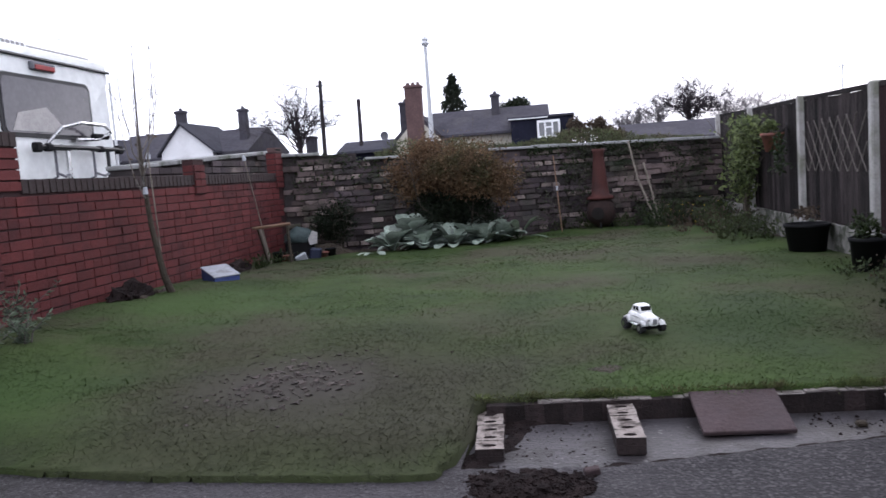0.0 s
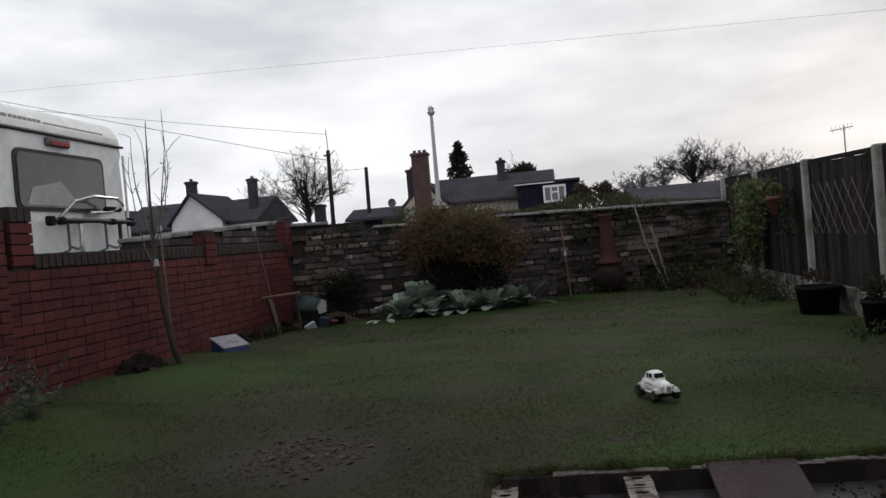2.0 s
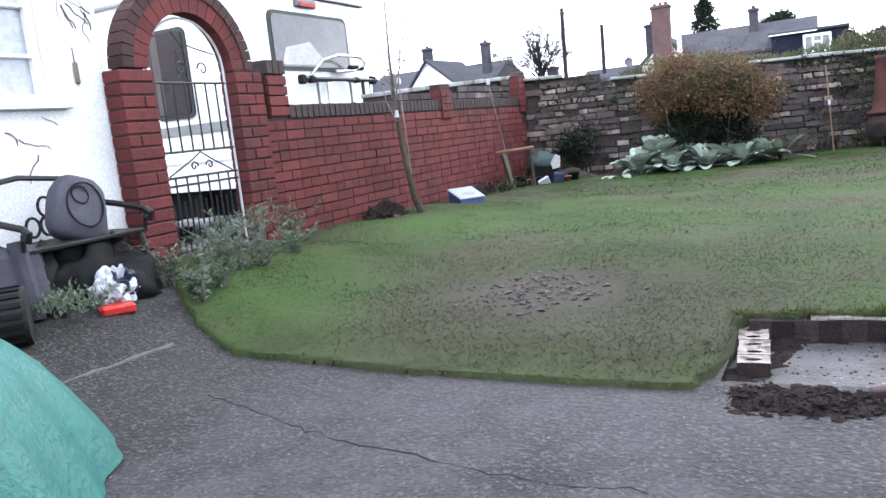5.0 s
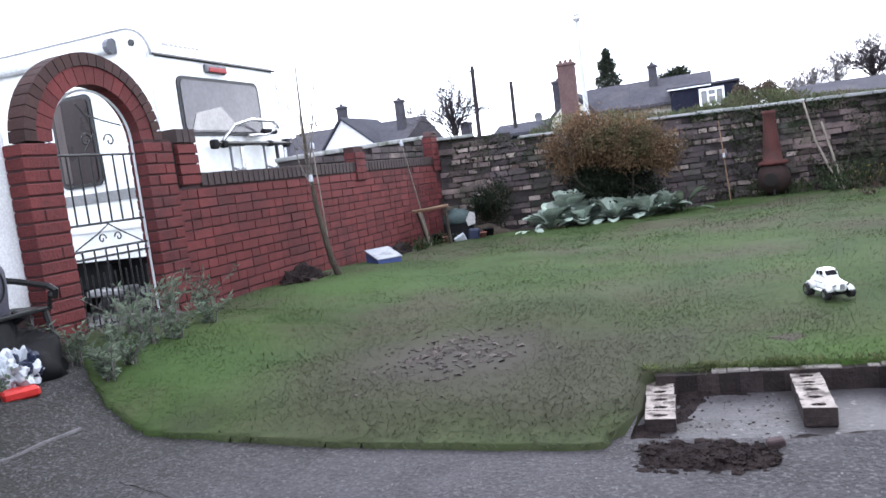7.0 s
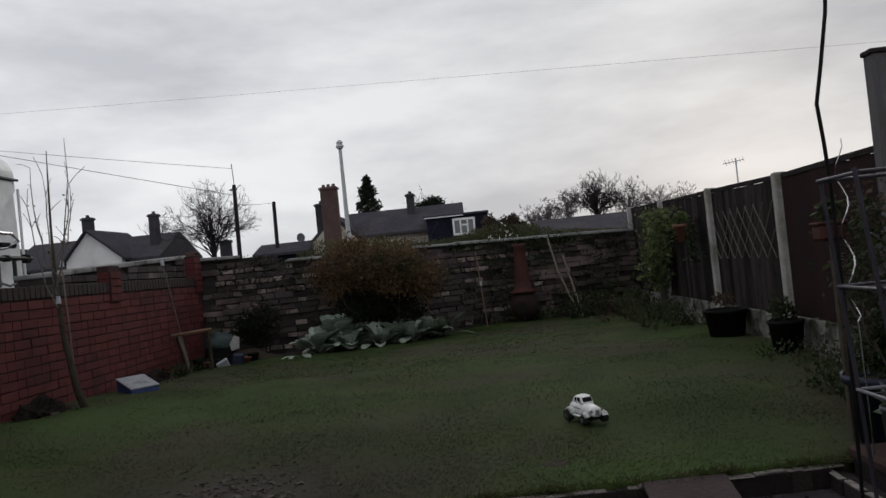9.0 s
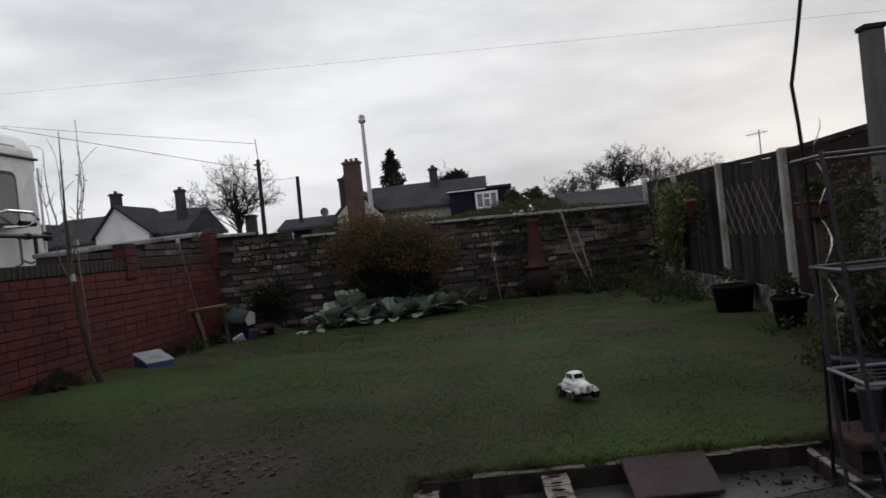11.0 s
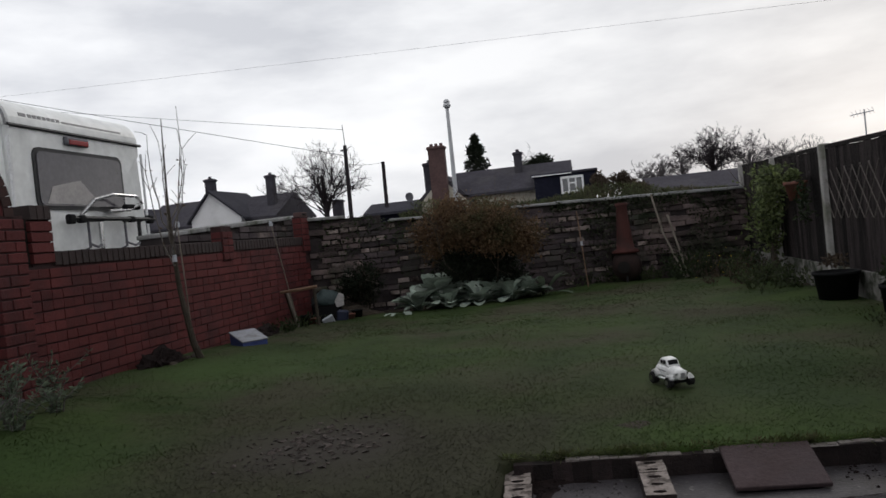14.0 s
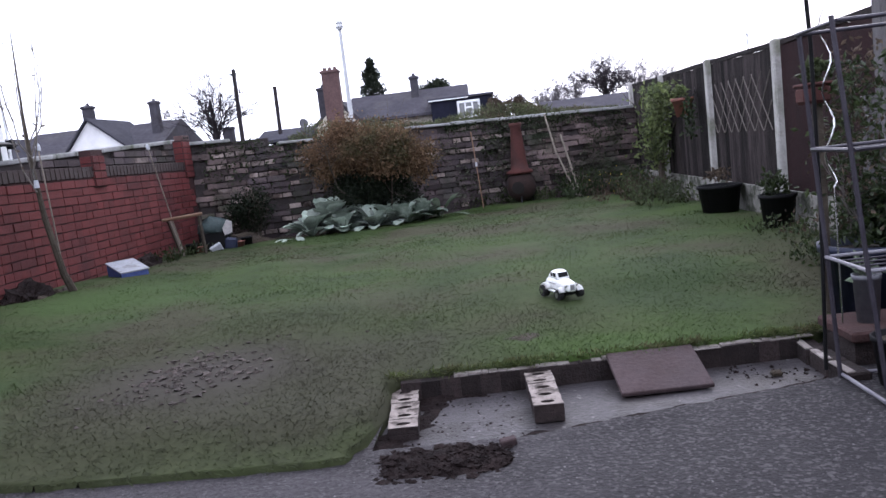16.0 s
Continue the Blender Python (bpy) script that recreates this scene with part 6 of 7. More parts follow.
# old mortar left along the top of the edging, in broken runs
x = -0.16
while x < 1.19:
    l = RNG.uniform(0.02, 0.13)
    y = 3.09 + 0.065 * (x + 0.3)
    cr = under(part("mortar_crust", one_box(0, l, -0.052 + RNG.uniform(0, 0.008), -0.006 - RNG.uniform(0, 0.012), 0, RNG.uniform(0.004, 0.012), bevel=0.002), M["mortar_crust"]), edging)
    cr.matrix_world = Matrix.Translation((x, y, 0.083)) @ pose(0, 0, 0, RNG.uniform(-3, 3), RNG.uniform(-1.5, 1.5), 4 + RNG.uniform(-2, 2))
    x += l + (RNG.uniform(0.03, 0.10) if RNG.random() < 0.3 else 0.002)
for i in range(3):
    m = Matrix.Translation((1.205 + 0.004 * i, 3.11 - 0.155 * i, 0.02)) @ pose(0, 0, 0, 0, 0, -3 + 3 * i)
    under(part("brick", one_box(-0.04, 0.04, -0.076, 0.076, -0.05, 0.042, bevel=0.006), M["brown_brick"]), edging).matrix_world = m
    under(part("mortar_crust", one_box(-0.041, -0.012, -0.070, 0.066, 0.042, 0.050, bevel=0.003), M["mortar_crust"]), edging).matrix_world = m
# grass hanging over the edging
n = 7000
ox = RNG.uniform(-0.42, 1.3, n)
oy = 3.10 + 0.065 * (ox + 0.3) + RNG.uniform(-0.04, 0.03, n)
keep_g = RNG.random(n) < np.clip(0.45 + 1.1 * bumps(ox, 0 * ox, 5.0), 0.08, 1)
tagged(leaf_mesh("overhanging_grass", np.stack([ox, oy, np.full(n, 0.096)], 1)[keep_g], 0.014, M["edge_grass"], None, np.array([0.0, -0.8, 0.55]), 2.2, 0.24), "tufts of grass hanging over the brick edging", "grass", kind="stuff")


def perforated(x, y, rz, l, w=0.102, h=0.065, n=3, z=0.006):
    """A brick with a row of oval holes through its bed face."""
    t = tagged(empty("perforated_brick", x, y, z, rz), "pale buff perforated brick lying beside the lawn", "brick", group="loose perforated bricks")
    clay, crust, dark = bmesh.new(), bmesh.new(), bmesh.new()
    box(clay, -w / 2, w / 2, -l / 2, l / 2, 0, h - 0.026, bevel=0.004)
    pitch = l / n
    for i in range(n):
        y0, y1 = -l / 2 + i * pitch, -l / 2 + (i + 1) * pitch
        ym = (y0 + y1) / 2
        rim = [(w / 2, ym), (w / 2, y1), (0, y1), (-w / 2, y1), (-w / 2, ym), (-w / 2, y0), (0, y0), (w / 2, y0)]
        hole = [(0.026 * math.cos(k * math.pi / 4) + RNG.uniform(-0.002, 0.002), ym + pitch * 0.17 * math.sin(k * math.pi / 4) + RNG.uniform(-0.002, 0.002)) for k in range(8)]
        top = [h + RNG.uniform(-0.002, 0.0015) for k in range(8)]
        out = [crust.verts.new((a + RNG.uniform(-0.002, 0.002), b, c)) for (a, b), c in zip(rim, top)]
        edge = [crust.verts.new((a, b, h - 0.003)) for a, b in hole]
        upper = [clay.verts.new((a, b, h - 0.0032)) for a, b in hole]
        lower = [clay.verts.new((a, b, h - 0.032)) for a, b in hole]
        for k in range(8):
            j = (k + 1) % 8
            crust.faces.new((out[k], out[j], edge[j], edge[k]))
            clay.faces.new((upper[k], upper[j], lower[j], lower[k]))
        # near-black floor: the shade down in the hole is painted on
        dark.faces.new([dark.verts.new((a, b, h - 0.0255)) for a, b in hole])
    for x0, x1, y0, y1 in ((-w / 2, w / 2, -l / 2, -l / 2 + 0.006), (-w / 2, w / 2, l / 2 - 0.006, l / 2), (-w / 2, -w / 2 + 0.006, -l / 2 + 0.006, l / 2 - 0.006), (w / 2 - 0.006, w / 2, -l / 2 + 0.006, l / 2 - 0.006)):
        box(clay, x0, x1, y0, y1, h - 0.027, h - 0.003)
    part("clay", clay, M["brown_brick"], t, "dark brown clay")
    part("mortar_crust", crust, M["buff_brick"], t, "pale crust of old mortar")
    part("hole", dark, M["hole"], t, "dark holes")
    return t


perforated(-0.325, 2.765, 4, 0.26, z=-0.012)
perforated(-0.350, 3.030, 5, 0.26, z=-0.012)
perforated(0.175, 2.80, 2, 0.245)
perforated(0.166, 3.045, 2, 0.235)
slab = tagged(part("paving_slab", one_box(-0.165, 0.165, -0.135, 0.135, -0.009, 0.009, bevel=0.003), M["paver_red"]), "reddish-brown paving slab leaning on the brick edging", "paving slab")
slab.matrix_world = Matrix.Translation((0.605, 2.985, 0.058)) @ pose(0, 0, 0, 17, 0, 3)
tagged(part("dark_stone", one_box(-0.02, 0.02, -0.015, 0.015, 0, 0.02, Matrix.Translation((1.02, 2.95, 0.004)), 0.006), M["earth"]), "small dark stone on the concrete", "stone")


# ---- toy car on the lawn ----
def loft(rows, sides=14, power=0.6):
    """A closed shell through rows of (x, half width, bottom, top), with rounded-square sections."""
    bm = bmesh.new()
    rings = []
    for x, hw, z0, z1 in rows:
        ring = []
        for j in range(sides):
            a = 2 * math.pi * (j + 0.5) / sides
            c, q = math.cos(a), math.sin(a)
            ring.append(bm.verts.new((x, math.copysign(abs(c) ** power, c) * hw, (z0 + z1) / 2 + math.copysign(abs(q) ** power, q) * (z1 - z0) / 2)))
        rings.append(ring)
    for r0, r1 in zip(rings, rings[1:]):
        for j in range(sides):
            bm.faces.new((r0[j], r0[(j + 1) % sides], r1[(j + 1) % sides], r1[j]))
    bm.faces.new(rings[0][::-1])
    bm.faces.new(rings[-1])
    bmesh.ops.recalc_face_normals(bm, faces=bm.faces[:])
    return bm


def toy_car(x, y, z, rz):
    """The nose points towards -x of the thing."""
    t = tagged(empty("toy_car", x, y, z, rz), "white vintage-style remote-controlled toy car with black tyres", "toy car")
    part("body", loft([(-0.170, 0.024, 0.060, 0.105), (-0.160, 0.036, 0.052, 0.122), (-0.10, 0.042, 0.050, 0.130), (-0.045, 0.052, 0.048, 0.136), (0.02, 0.056, 0.046, 0.140), (0.09, 0.056, 0.046, 0.142), (0.135, 0.052, 0.050, 0.130), (0.165, 0.044, 0.056, 0.104), (0.175, 0.032, 0.062, 0.086)]), M["toy_white"], t, "glossy white plastic shell", True)
    part("cabin", loft([(-0.050, 0.046, 0.120, 0.142), (-0.030, 0.047, 0.120, 0.178), (-0.012, 0.047, 0.120, 0.190), (0.04, 0.047, 0.120, 0.192), (0.075, 0.045, 0.120, 0.180), (0.105, 0.040, 0.120, 0.152), (0.13, 0.034, 0.118, 0.132)], 14, 0.5), M["toy_white"], t, "", True)
    for s in (-1, 1):
        part("side_window", one_box(-0.022, 0.018, s * 0.0465 - 0.002, s * 0.0465 + 0.002, 0.147, 0.177, bevel=0.004), M["black_plastic"], t)
        part("side_window", one_box(0.028, 0.056, s * 0.0465 - 0.002, s * 0.0465 + 0.002, 0.147, 0.175, bevel=0.004), M["black_plastic"], t)
        part("side_stripe", one_box(-0.03, 0.075, s * 0.0562 - 0.0012, s * 0.0562 + 0.0012, 0.098, 0.104), M["grey_stripe"], t)
        part("headlight", one_tube([(-0.162, s * 0.040, 0.098), (-0.148, s * 0.040, 0.098)], [0.009, 0.012], 10), M["chrome"], t)
        part("running_board", one_box(-0.09, 0.075, s * 0.062 - 0.014, s * 0.062 + 0.014, 0.046, 0.054, bevel=0.003), M["toy_white"], t)
    ws = part("windscreen", one_box(-0.002, 0.002, -0.037, 0.037, -0.017, 0.017, bevel=0.0015), M["black_plastic"], t)
    ws.matrix_local = Matrix.Translation((-0.0405, 0, 0.162)) @ pose(0, 0, 0, 0, 27, 0)
    rwn = part("rear_screen", one_box(-0.002, 0.002, -0.024, 0.024, -0.010, 0.010, bevel=0.0015), M["black_plastic"], t)
    rwn.matrix_local = Matrix.Translation((0.0915, 0, 0.167)) @ pose(0, 0, 0, 0, -48, 0)
    part("grille", one_box(-0.174, -0.168, -0.016, 0.016, 0.066, 0.104, bevel=0.003), M["grey_stripe"], t)
    for sx, r, w in ((-0.115, 0.037, 0.036), (0.105, 0.043, 0.044)):
        for s in (-1, 1):
            wh = part("wheel", one_tube([(sx, s * 0.058, r), (sx, s * 0.064, r), (sx, s * (0.064 + w - 0.006), r), (sx, s * (0.064 + w), r)], [r * 0.88, r, r, r * 0.88], 18), M["rubber"], t, "black rubber tyre")
            part("rim", one_tube([(sx, s * (0.062 + w), r), (sx, s * (0.066 + w), r)], r * 0.5, 12), M["chrome"], wh)
            bm = bmesh.new()
            arc = np.linspace(0.15, math.pi - 0.35, 12) if sx < 0 else np.linspace(-0.25, math.pi - 0.2, 14)
            rows = []
            for a in arc:
                rr = r + 0.007
                rows.append([bm.verts.new((sx + k * math.cos(a) * 1.05, s * v, r + 0.004 + k * math.sin(a))) for k, v in ((rr, 0.044), (rr + 0.006, 0.062), (rr + 0.003, 0.082), (rr - 0.006, 0.094))])
            for g0, g1 in zip(rows, rows[1:]):
                for k in range(3):
                    bm.faces.new((g0[k], g0[k + 1], g1[k + 1], g1[k]))
            bmesh.ops.solidify(bm, geom=bm.faces[:], thickness=0.003)
            part("mudguard", bm, M["toy_white"], t, "", True)
    part("chassis", one_box(-0.14, 0.14, -0.045, 0.045, 0.028, 0.058, bevel=0.004), M["black_plastic"], t)
    return t


CAR = (0.37, 4.22)
toy_car(*CAR, float(lawn_z(np.array([CAR[0]]), np.array([CAR[1]]))[0]) + 0.008, 112).scale = (0.74, 0.74, 0.74)

# ---- along the red wall ----
sap = tagged(empty("sapling", -3.47, 6.2, 0.1), "slim leaning bare sapling beside the red wall", "tree")
bm = bmesh.new()
tube(bm, [(-3.41, 6.23, 0.10), (-3.44, 6.14, 0.34), (-3.46, 6.05, 0.8), (-3.45, 5.99, 1.2), (-3.44, 5.97, 1.6), (-3.43, 5.97, 1.95), (-3.42, 5.97, 2.25)], [0.038, 0.029, 0.023, 0.016, 0.010, 0.007, 0.003], 8)
under(part("trunk", bm, M["bark"]), sap)
for dx, dy, z0, z1 in ((-0.10, 0.10, 1.12, 2.08), (-0.21, 0.05, 1.02, 1.98), (0.20, -0.08, 1.15, 2.18), (0.12, 0.12, 1.3, 1.95), (-0.05, -0.16, 1.25, 2.1), (0.06, 0.2, 1.4, 2.0)):
    bm = bmesh.new()
    q0, q1 = Vector((-3.45, 5.985, z0)), Vector((-3.43 + dx, 5.97 + dy, z1))
    pts = [q0.lerp(q1, f) + Vector((dx * 0.30, dy * 0.30, 0)) * math.sin(math.pi * f ** 0.7) + Vector(RNG.normal(0, 0.008, 3)) for f in np.linspace(0, 1, 7)]
    tube(bm, pts, [0.007, 0.0062, 0.0055, 0.0048, 0.004, 0.003, 0.002], 5)
    for k in range(4):
        p = pts[int(RNG.integers(2, 7))]
        e = p + Vector((RNG.uniform(-0.11, 0.11), RNG.uniform(-0.11, 0.11), RNG.uniform(0.03, 0.16)))
        tube(bm, [p, p.lerp(e, 0.5) + Vector((0, 0, 0.01)), e], [0.003, 0.0025, 0.0018], 4)
    limb = under(part("limb", bm, M["twig"]), sap)
    at = np.array([pts[int(RNG.integers(1, 6))] + Vector(RNG.normal(0, 0.006, 3)) for k in range(7)])
    under(tagged(leaf_mesh("leaves", at, 0.020, M["leaf_dead"]), kind="stuff"), limb)


def solar_light(x, y, z, foot, label):
    t = tagged(empty("garden_light", foot[0], foot[1], 0.1), label, "garden light", group="small white garden lights")
    under(part("cane", one_tube([(foot[0], foot[1], 0.05), (x, y, z)], 0.006, 5), M["old_wood"]), t)
    bm = bmesh.new()
    lathe(bm, [(0.0, 0.0), (0.02, 0.0), (0.02, 0.035), (0.014, 0.045), (0.012, 0.055), (0.0, 0.06)], 12, Matrix.Translation((x, y, z - 0.02)))
    under(part("cap", bm, M["white_plastic"]), t)


solar_light(-3.55, 6.28, 1.36, (-3.52, 6.3), "small white cap on a thin cane")
solar_light(-3.55, 8.32, 1.36, (-3.50, 8.75), "small white cap on a leaning cane")
fd = tagged(empty("bird_feeder", -3.43, 5.96, 1.03), "small white feeder hung on the sapling", "bird feeder")
under(part("body", one_tube([(-3.425, 5.96, 1.04), (-3.425, 5.96, 1.10)], [0.021, 0.016], 10), M["white_plastic"]), fd)
under(part("cord", one_tube([(-3.425, 5.96, 1.11), (-3.455, 5.98, 1.2)], 0.003, 4), M["dark_line"]), fd)

bb = tagged(empty("blue_box", -3.3, 7.0, 0.1, 0), "blue box with a sloping pale lid on the grass", "box")
bm = bmesh.new()
prism(bm, [(-0.14, -0.03), (0.12, -0.03), (0.12, 0.03), (-0.14, 0.115)], 0.26, Matrix.Translation((0, -0.13, 0)))
bx = under(part("body", bm, M["blue_plastic"]), bb)
bx.matrix_world = Matrix.Translation((-3.36, 7.06, 0.170)) @ pose(0, 0, 0, 0, 0, -38)
lid = under(part("lid", one_box(-0.145, 0.145, -0.14, 0.14, -0.006, 0.008, bevel=0.003), M["lid_grey"], None, "pale grey lid"), bb)
lid.matrix_world = Matrix.Translation((-3.36, 7.06, 0.170)) @ pose(0, 0, 0, 0, 0, -38) @ Matrix.Translation((-0.01, 0, 0.080)) @ pose(0, 0, 0, 0, 18.1, 0)


def heap(name, x, y, z, r, h, mat, label, category, seed, n=3):
    """A lumpy mound."""
    bm = bmesh.new()
    bmesh.ops.create_icosphere(bm, subdivisions=n, radius=1.0)
    for v in bm.verts:
        k = 1 + 0.42 * noise.noise(v.co * 1.9 + Vector((seed, 0, 0))) + 0.28 * noise.noise(v.co * 5 + Vector((seed, 3, 0))) + 0.15 * noise.noise(v.co * 11 + Vector((seed, 7, 0)))
        v.co = Vector((x + v.co.x * r[0] * k, y + v.co.y * r[1] * k, z + max(-0.02, v.co.z) * h * k))
    return tagged(part(name, bm, M[mat], None, "", n < 3 or mat == "black_plastic"), label, category)


heap("earth_mound", -3.58, 5.80, 0.15, (0.12, 0.28), 0.16, "wet_soil", "dark heap of soil and stones at the sapling", "soil heap", 1, 4)
for i in range(7):
    heap("stone", -3.50 + RNG.uniform(-0.06, 0.06), 5.72 + 0.09 * i, 0.17, (0.04, 0.05), 0.05, "mud_stone" if i % 3 == 0 else "earth", "rough stone in the border", "stone", i, 2)
heap("earth_mound", -3.55, 7.8, 0.12, (0.12, 0.40), 0.13, "wet_soil", "dark heap of soil at the wall foot", "soil heap", 5)

ts = tagged(empty("old_stool", -3.4, 8.6, 0.1), "old wooden frame with a pale leg by the wall", "wooden frame")
for pts, mat in (([(-3.50, 8.72, 0.08), (-3.55, 8.58, 0.55)], "old_wood"), ([(-3.62, 8.55, 0.56), (-3.20, 8.65, 0.585)], "tool_wood"), ([(-3.26, 8.75, 0.08), (-3.24, 8.65, 0.57)], "bark"), ([(-3.60, 8.9, 0.08), (-3.58, 8.6, 0.55)], "bark")):
    under(part("leg" if pts[0][2] < 0.2 else "crossbar", one_tube(pts, 0.020, 6), M[mat]), ts)
cb = tagged(empty("covered_bin", -3.34, 9.3, 0.1), "bin under a dull green cover among garden clutter", "bin")
bm = bmesh.new()
box(bm, -0.18, 0.18, -0.15, 0.15, 0, 0.26, bevel=0.03)
tubx = under(part("tub", bm, M["black_plastic"]), cb)
tubx.matrix_world = pose(-3.34, 9.32, 0.09, 0, 0, 15)
bm = bmesh.new()
bmesh.ops.create_icosphere(bm, subdivisions=3, radius=1)
for v in bm.verts:
    k = 1 + 0.2 * noise.noise(v.co * 2.3)
    v.co = Vector((v.co.x * 0.20 * k, v.co.y * 0.17 * k, max(-0.08, v.co.z) * 0.17 * k))
cov = under(part("cover", bm, M["tarp_dull"], None, "", True), cb)
cov.matrix_world = pose(-3.34, 9.32, 0.33, 0, 4, 15)
bm = bmesh.new()
prism(bm, [(0, 0), (0.09, 0.02), (0.10, 0.15), (0.04, 0.18), (-0.02, 0.08)], 0.012)
flap = under(part("flap", bm, M["paper"]), cb)
flap.matrix_world = pose(-3.16, 9.16, 0.28, 8, 0, 20)
tagged(part("plastic_sheet", one_box(-0.09, 0.05, -0.02, 0.02, 0, 0.13, pose(-3.18, 8.98, 0.10, 30, -25, 30), 0.01), M["white_plastic"]), "crumpled white plastic sheet", "litter")
tagged(part("blue_tub", one_box(-0.07, 0.07, -0.06, 0.06, 0, 0.16, pose(-3.08, 9.08, 0.09, 0, 8, 12), 0.02), M["blue_black"]), "small dark blue plastic tub", "tub")
for i, (x, y, h) in enumerate(((-3.52, 9.0, 0.14), (-3.40, 8.98, 0.10), (-2.95, 9.3, 0.13), (-3.0, 9.15, 0.1))):
    bin_pot("flower_pot", x, y, 0.09, 0.07, h, "terracotta" if i % 2 else "black_plastic", "small empty flower pot among the clutter")
heap("earth_mound", -3.2, 9.6, 0.08, (0.5, 0.25), 0.16, "earth", "dark heap of garden waste in the corner", "soil heap", 8)


# ---- by the gate and the house ----
def sage(name, x, y, n, h, label, mat="leaf_sage"):
    z = float(yard_z(np.array(x), np.array(y))) + (0.03 if y > float(lawn_front(x)) else 0)
    t = tagged(empty(name, x, y, z), label, "plant", group="grey-green plants by the gate")
    bm = bmesh.new()
    pos, aim = [], []
    for i in range(n):
        a, l = RNG.uniform(0, 6.283), h * RNG.uniform(0.55, 1.1)
        lean = RNG.uniform(0.15, 0.95)
        tip = (x + math.cos(a) * l * lean, y + math.sin(a) * l * lean, z + l)
        mid = (x + math.cos(a) * l * lean * 0.35, y + math.sin(a) * l * lean * 0.35, z + l * 0.55)
        tube(bm, [(x + 0.03 * math.cos(a), y + 0.03 * math.sin(a), z - 0.02), mid, tip], [0.004, 0.003, 0.002], 4, False)
        for k in range(19):
            f = RNG.uniform(0.1, 1.0)
            p = np.array(mid) * (1 - abs(2 * f - 1)) + (np.array(tip) if f > 0.5 else np.array((x, y, z))) * abs(2 * f - 1)
            pos.append(p)
            b = RNG.uniform(0, 6.283)
            aim.append((math.cos(b), math.sin(b), 0.5))
    under(part("woody_base", bm, M["vine_stem"]), t)
    under(leaf_mesh("leaves", np.array(pos), 0.025, M[mat], None, np.array(aim), 1.8, 0.6), t)


for x, y, n, h in ((-3.15, 3.2, 10, 0.22), (-3.35, 3.55, 12, 0.30), (-3.10, 3.6, 10, 0.23), (-3.4, 3.95, 13, 0.33), (-3.47, 4.33, 12, 0.36), (-3.18, 4.02, 9, 0.20), (-2.98, 3.1, 8, 0.18), (-3.0, 2.95, 9, 0.18), (-3.12, 3.42, 12, 0.30), (-3.28, 3.05, 10, 0.24), (-2.93, 2.92, 8, 0.18)):
    sage("sage_plant", x, y, n, h, "straggly grey-green leafy plant beside the gate path")

bench = tagged(empty("bench", -3.55, 2.65, 0.2), "black cast-iron and slatted garden bench against the house", "bench")
for i in range(4):
    under(part("seat_slat", one_box(-3.72 + 0.10 * i, -3.64 + 0.10 * i, 2.25, 3.02, 0.53, 0.55, bevel=0.004), M["black_iron"]), bench)
for y in (2.28, 2.98):
    under(part("front_leg", one_tube([(-3.36, y, 0.20), (-3.33, y, 0.4), (-3.36, y, 0.55)], 0.016, 6), M["black_iron"]), bench)
    under(part("back_leg", one_tube([(-3.70, y, 0.24), (-3.72, y, 0.55), (-3.76, y, 0.84)], 0.016, 6), M["black_iron"]), bench)
    under(part("armrest", one_tube([(-3.74, y, 0.72), (-3.5, y, 0.69), (-3.30, y, 0.655), (-3.26, y, 0.63), (-3.27, y, 0.60), (-3.30, y, 0.61)], 0.018, 6), M["black_iron"]), bench)
    under(part("arm_scroll", one_tube([(-3.32, y, 0.55), (-3.30, y, 0.63)], 0.012, 5), M["black_iron"]), bench)
back = under(new("backrest"), bench)
under(part("top_rail", one_tube([(-3.76, 2.28, 0.84), (-3.77, 2.63, 0.88), (-3.76, 2.98, 0.84)], 0.015, 6), M["black_iron"]), back)
for i in range(7):
    y = 2.9 - 0.085 * (i % 4)
    z = 0.62 + 0.1 * (i // 4)
    under(part("ring", one_tube([(-3.74, y + 0.04 * math.cos(a), z + 0.05 * math.sin(a)) for a in np.linspace(0, 6.283, 14)], 0.008, 5), M["chrome"] if i == 1 else M["black_iron"]), back)
gb = tagged(empty("padded_bag", -3.5, 2.5, 0.55), "grey padded bag with an oval panel lying on the bench", "bag")
bm = bmesh.new()
bmesh.ops.create_icosphere(bm, subdivisions=4, radius=1)
for v in bm.verts:
    c = v.co
    f = lambda q, e: math.copysign(abs(q) ** e, q)
    v.co = Vector((f(c.x, 0.7) * 0.07, f(c.y, 0.55) * 0.15 * (1 - 0.2 * c.z), f(c.z, 0.6) * 0.18)) * (1 + 0.05 * noise.noise(c * 2.1))
bagb = under(part("body", bm, M["bag_grey"], None, "", True), gb)
bag_m = pose(-3.52, 2.75, 0.69, -24, -18, 0)
bagb.matrix_world = bag_m
oval = lambda ry, rz, x, w: one_tube([(x * (1 - 0.1 * abs(math.cos(a))), ry * math.cos(a), rz * math.sin(a)) for a in np.linspace(0, 6.283, 30)], w, 6)
for ry, rz, w, dy in ((0.100, 0.120, 0.005, 0.0), (0.045, 0.045, 0.004, 0.03)):
    pp = under(part("piping", oval(ry, rz, 0.078, w), M["black_plastic"]), gb)
    pp.matrix_world = bag_m @ Matrix.Translation((0, -dy, dy * 1.5))
sack = heap("black_sack", -3.46, 2.76, 0.20, (0.22, 0.32), 0.31, "black_plastic", "black plastic sack under the bench", "sack", 11, 4)
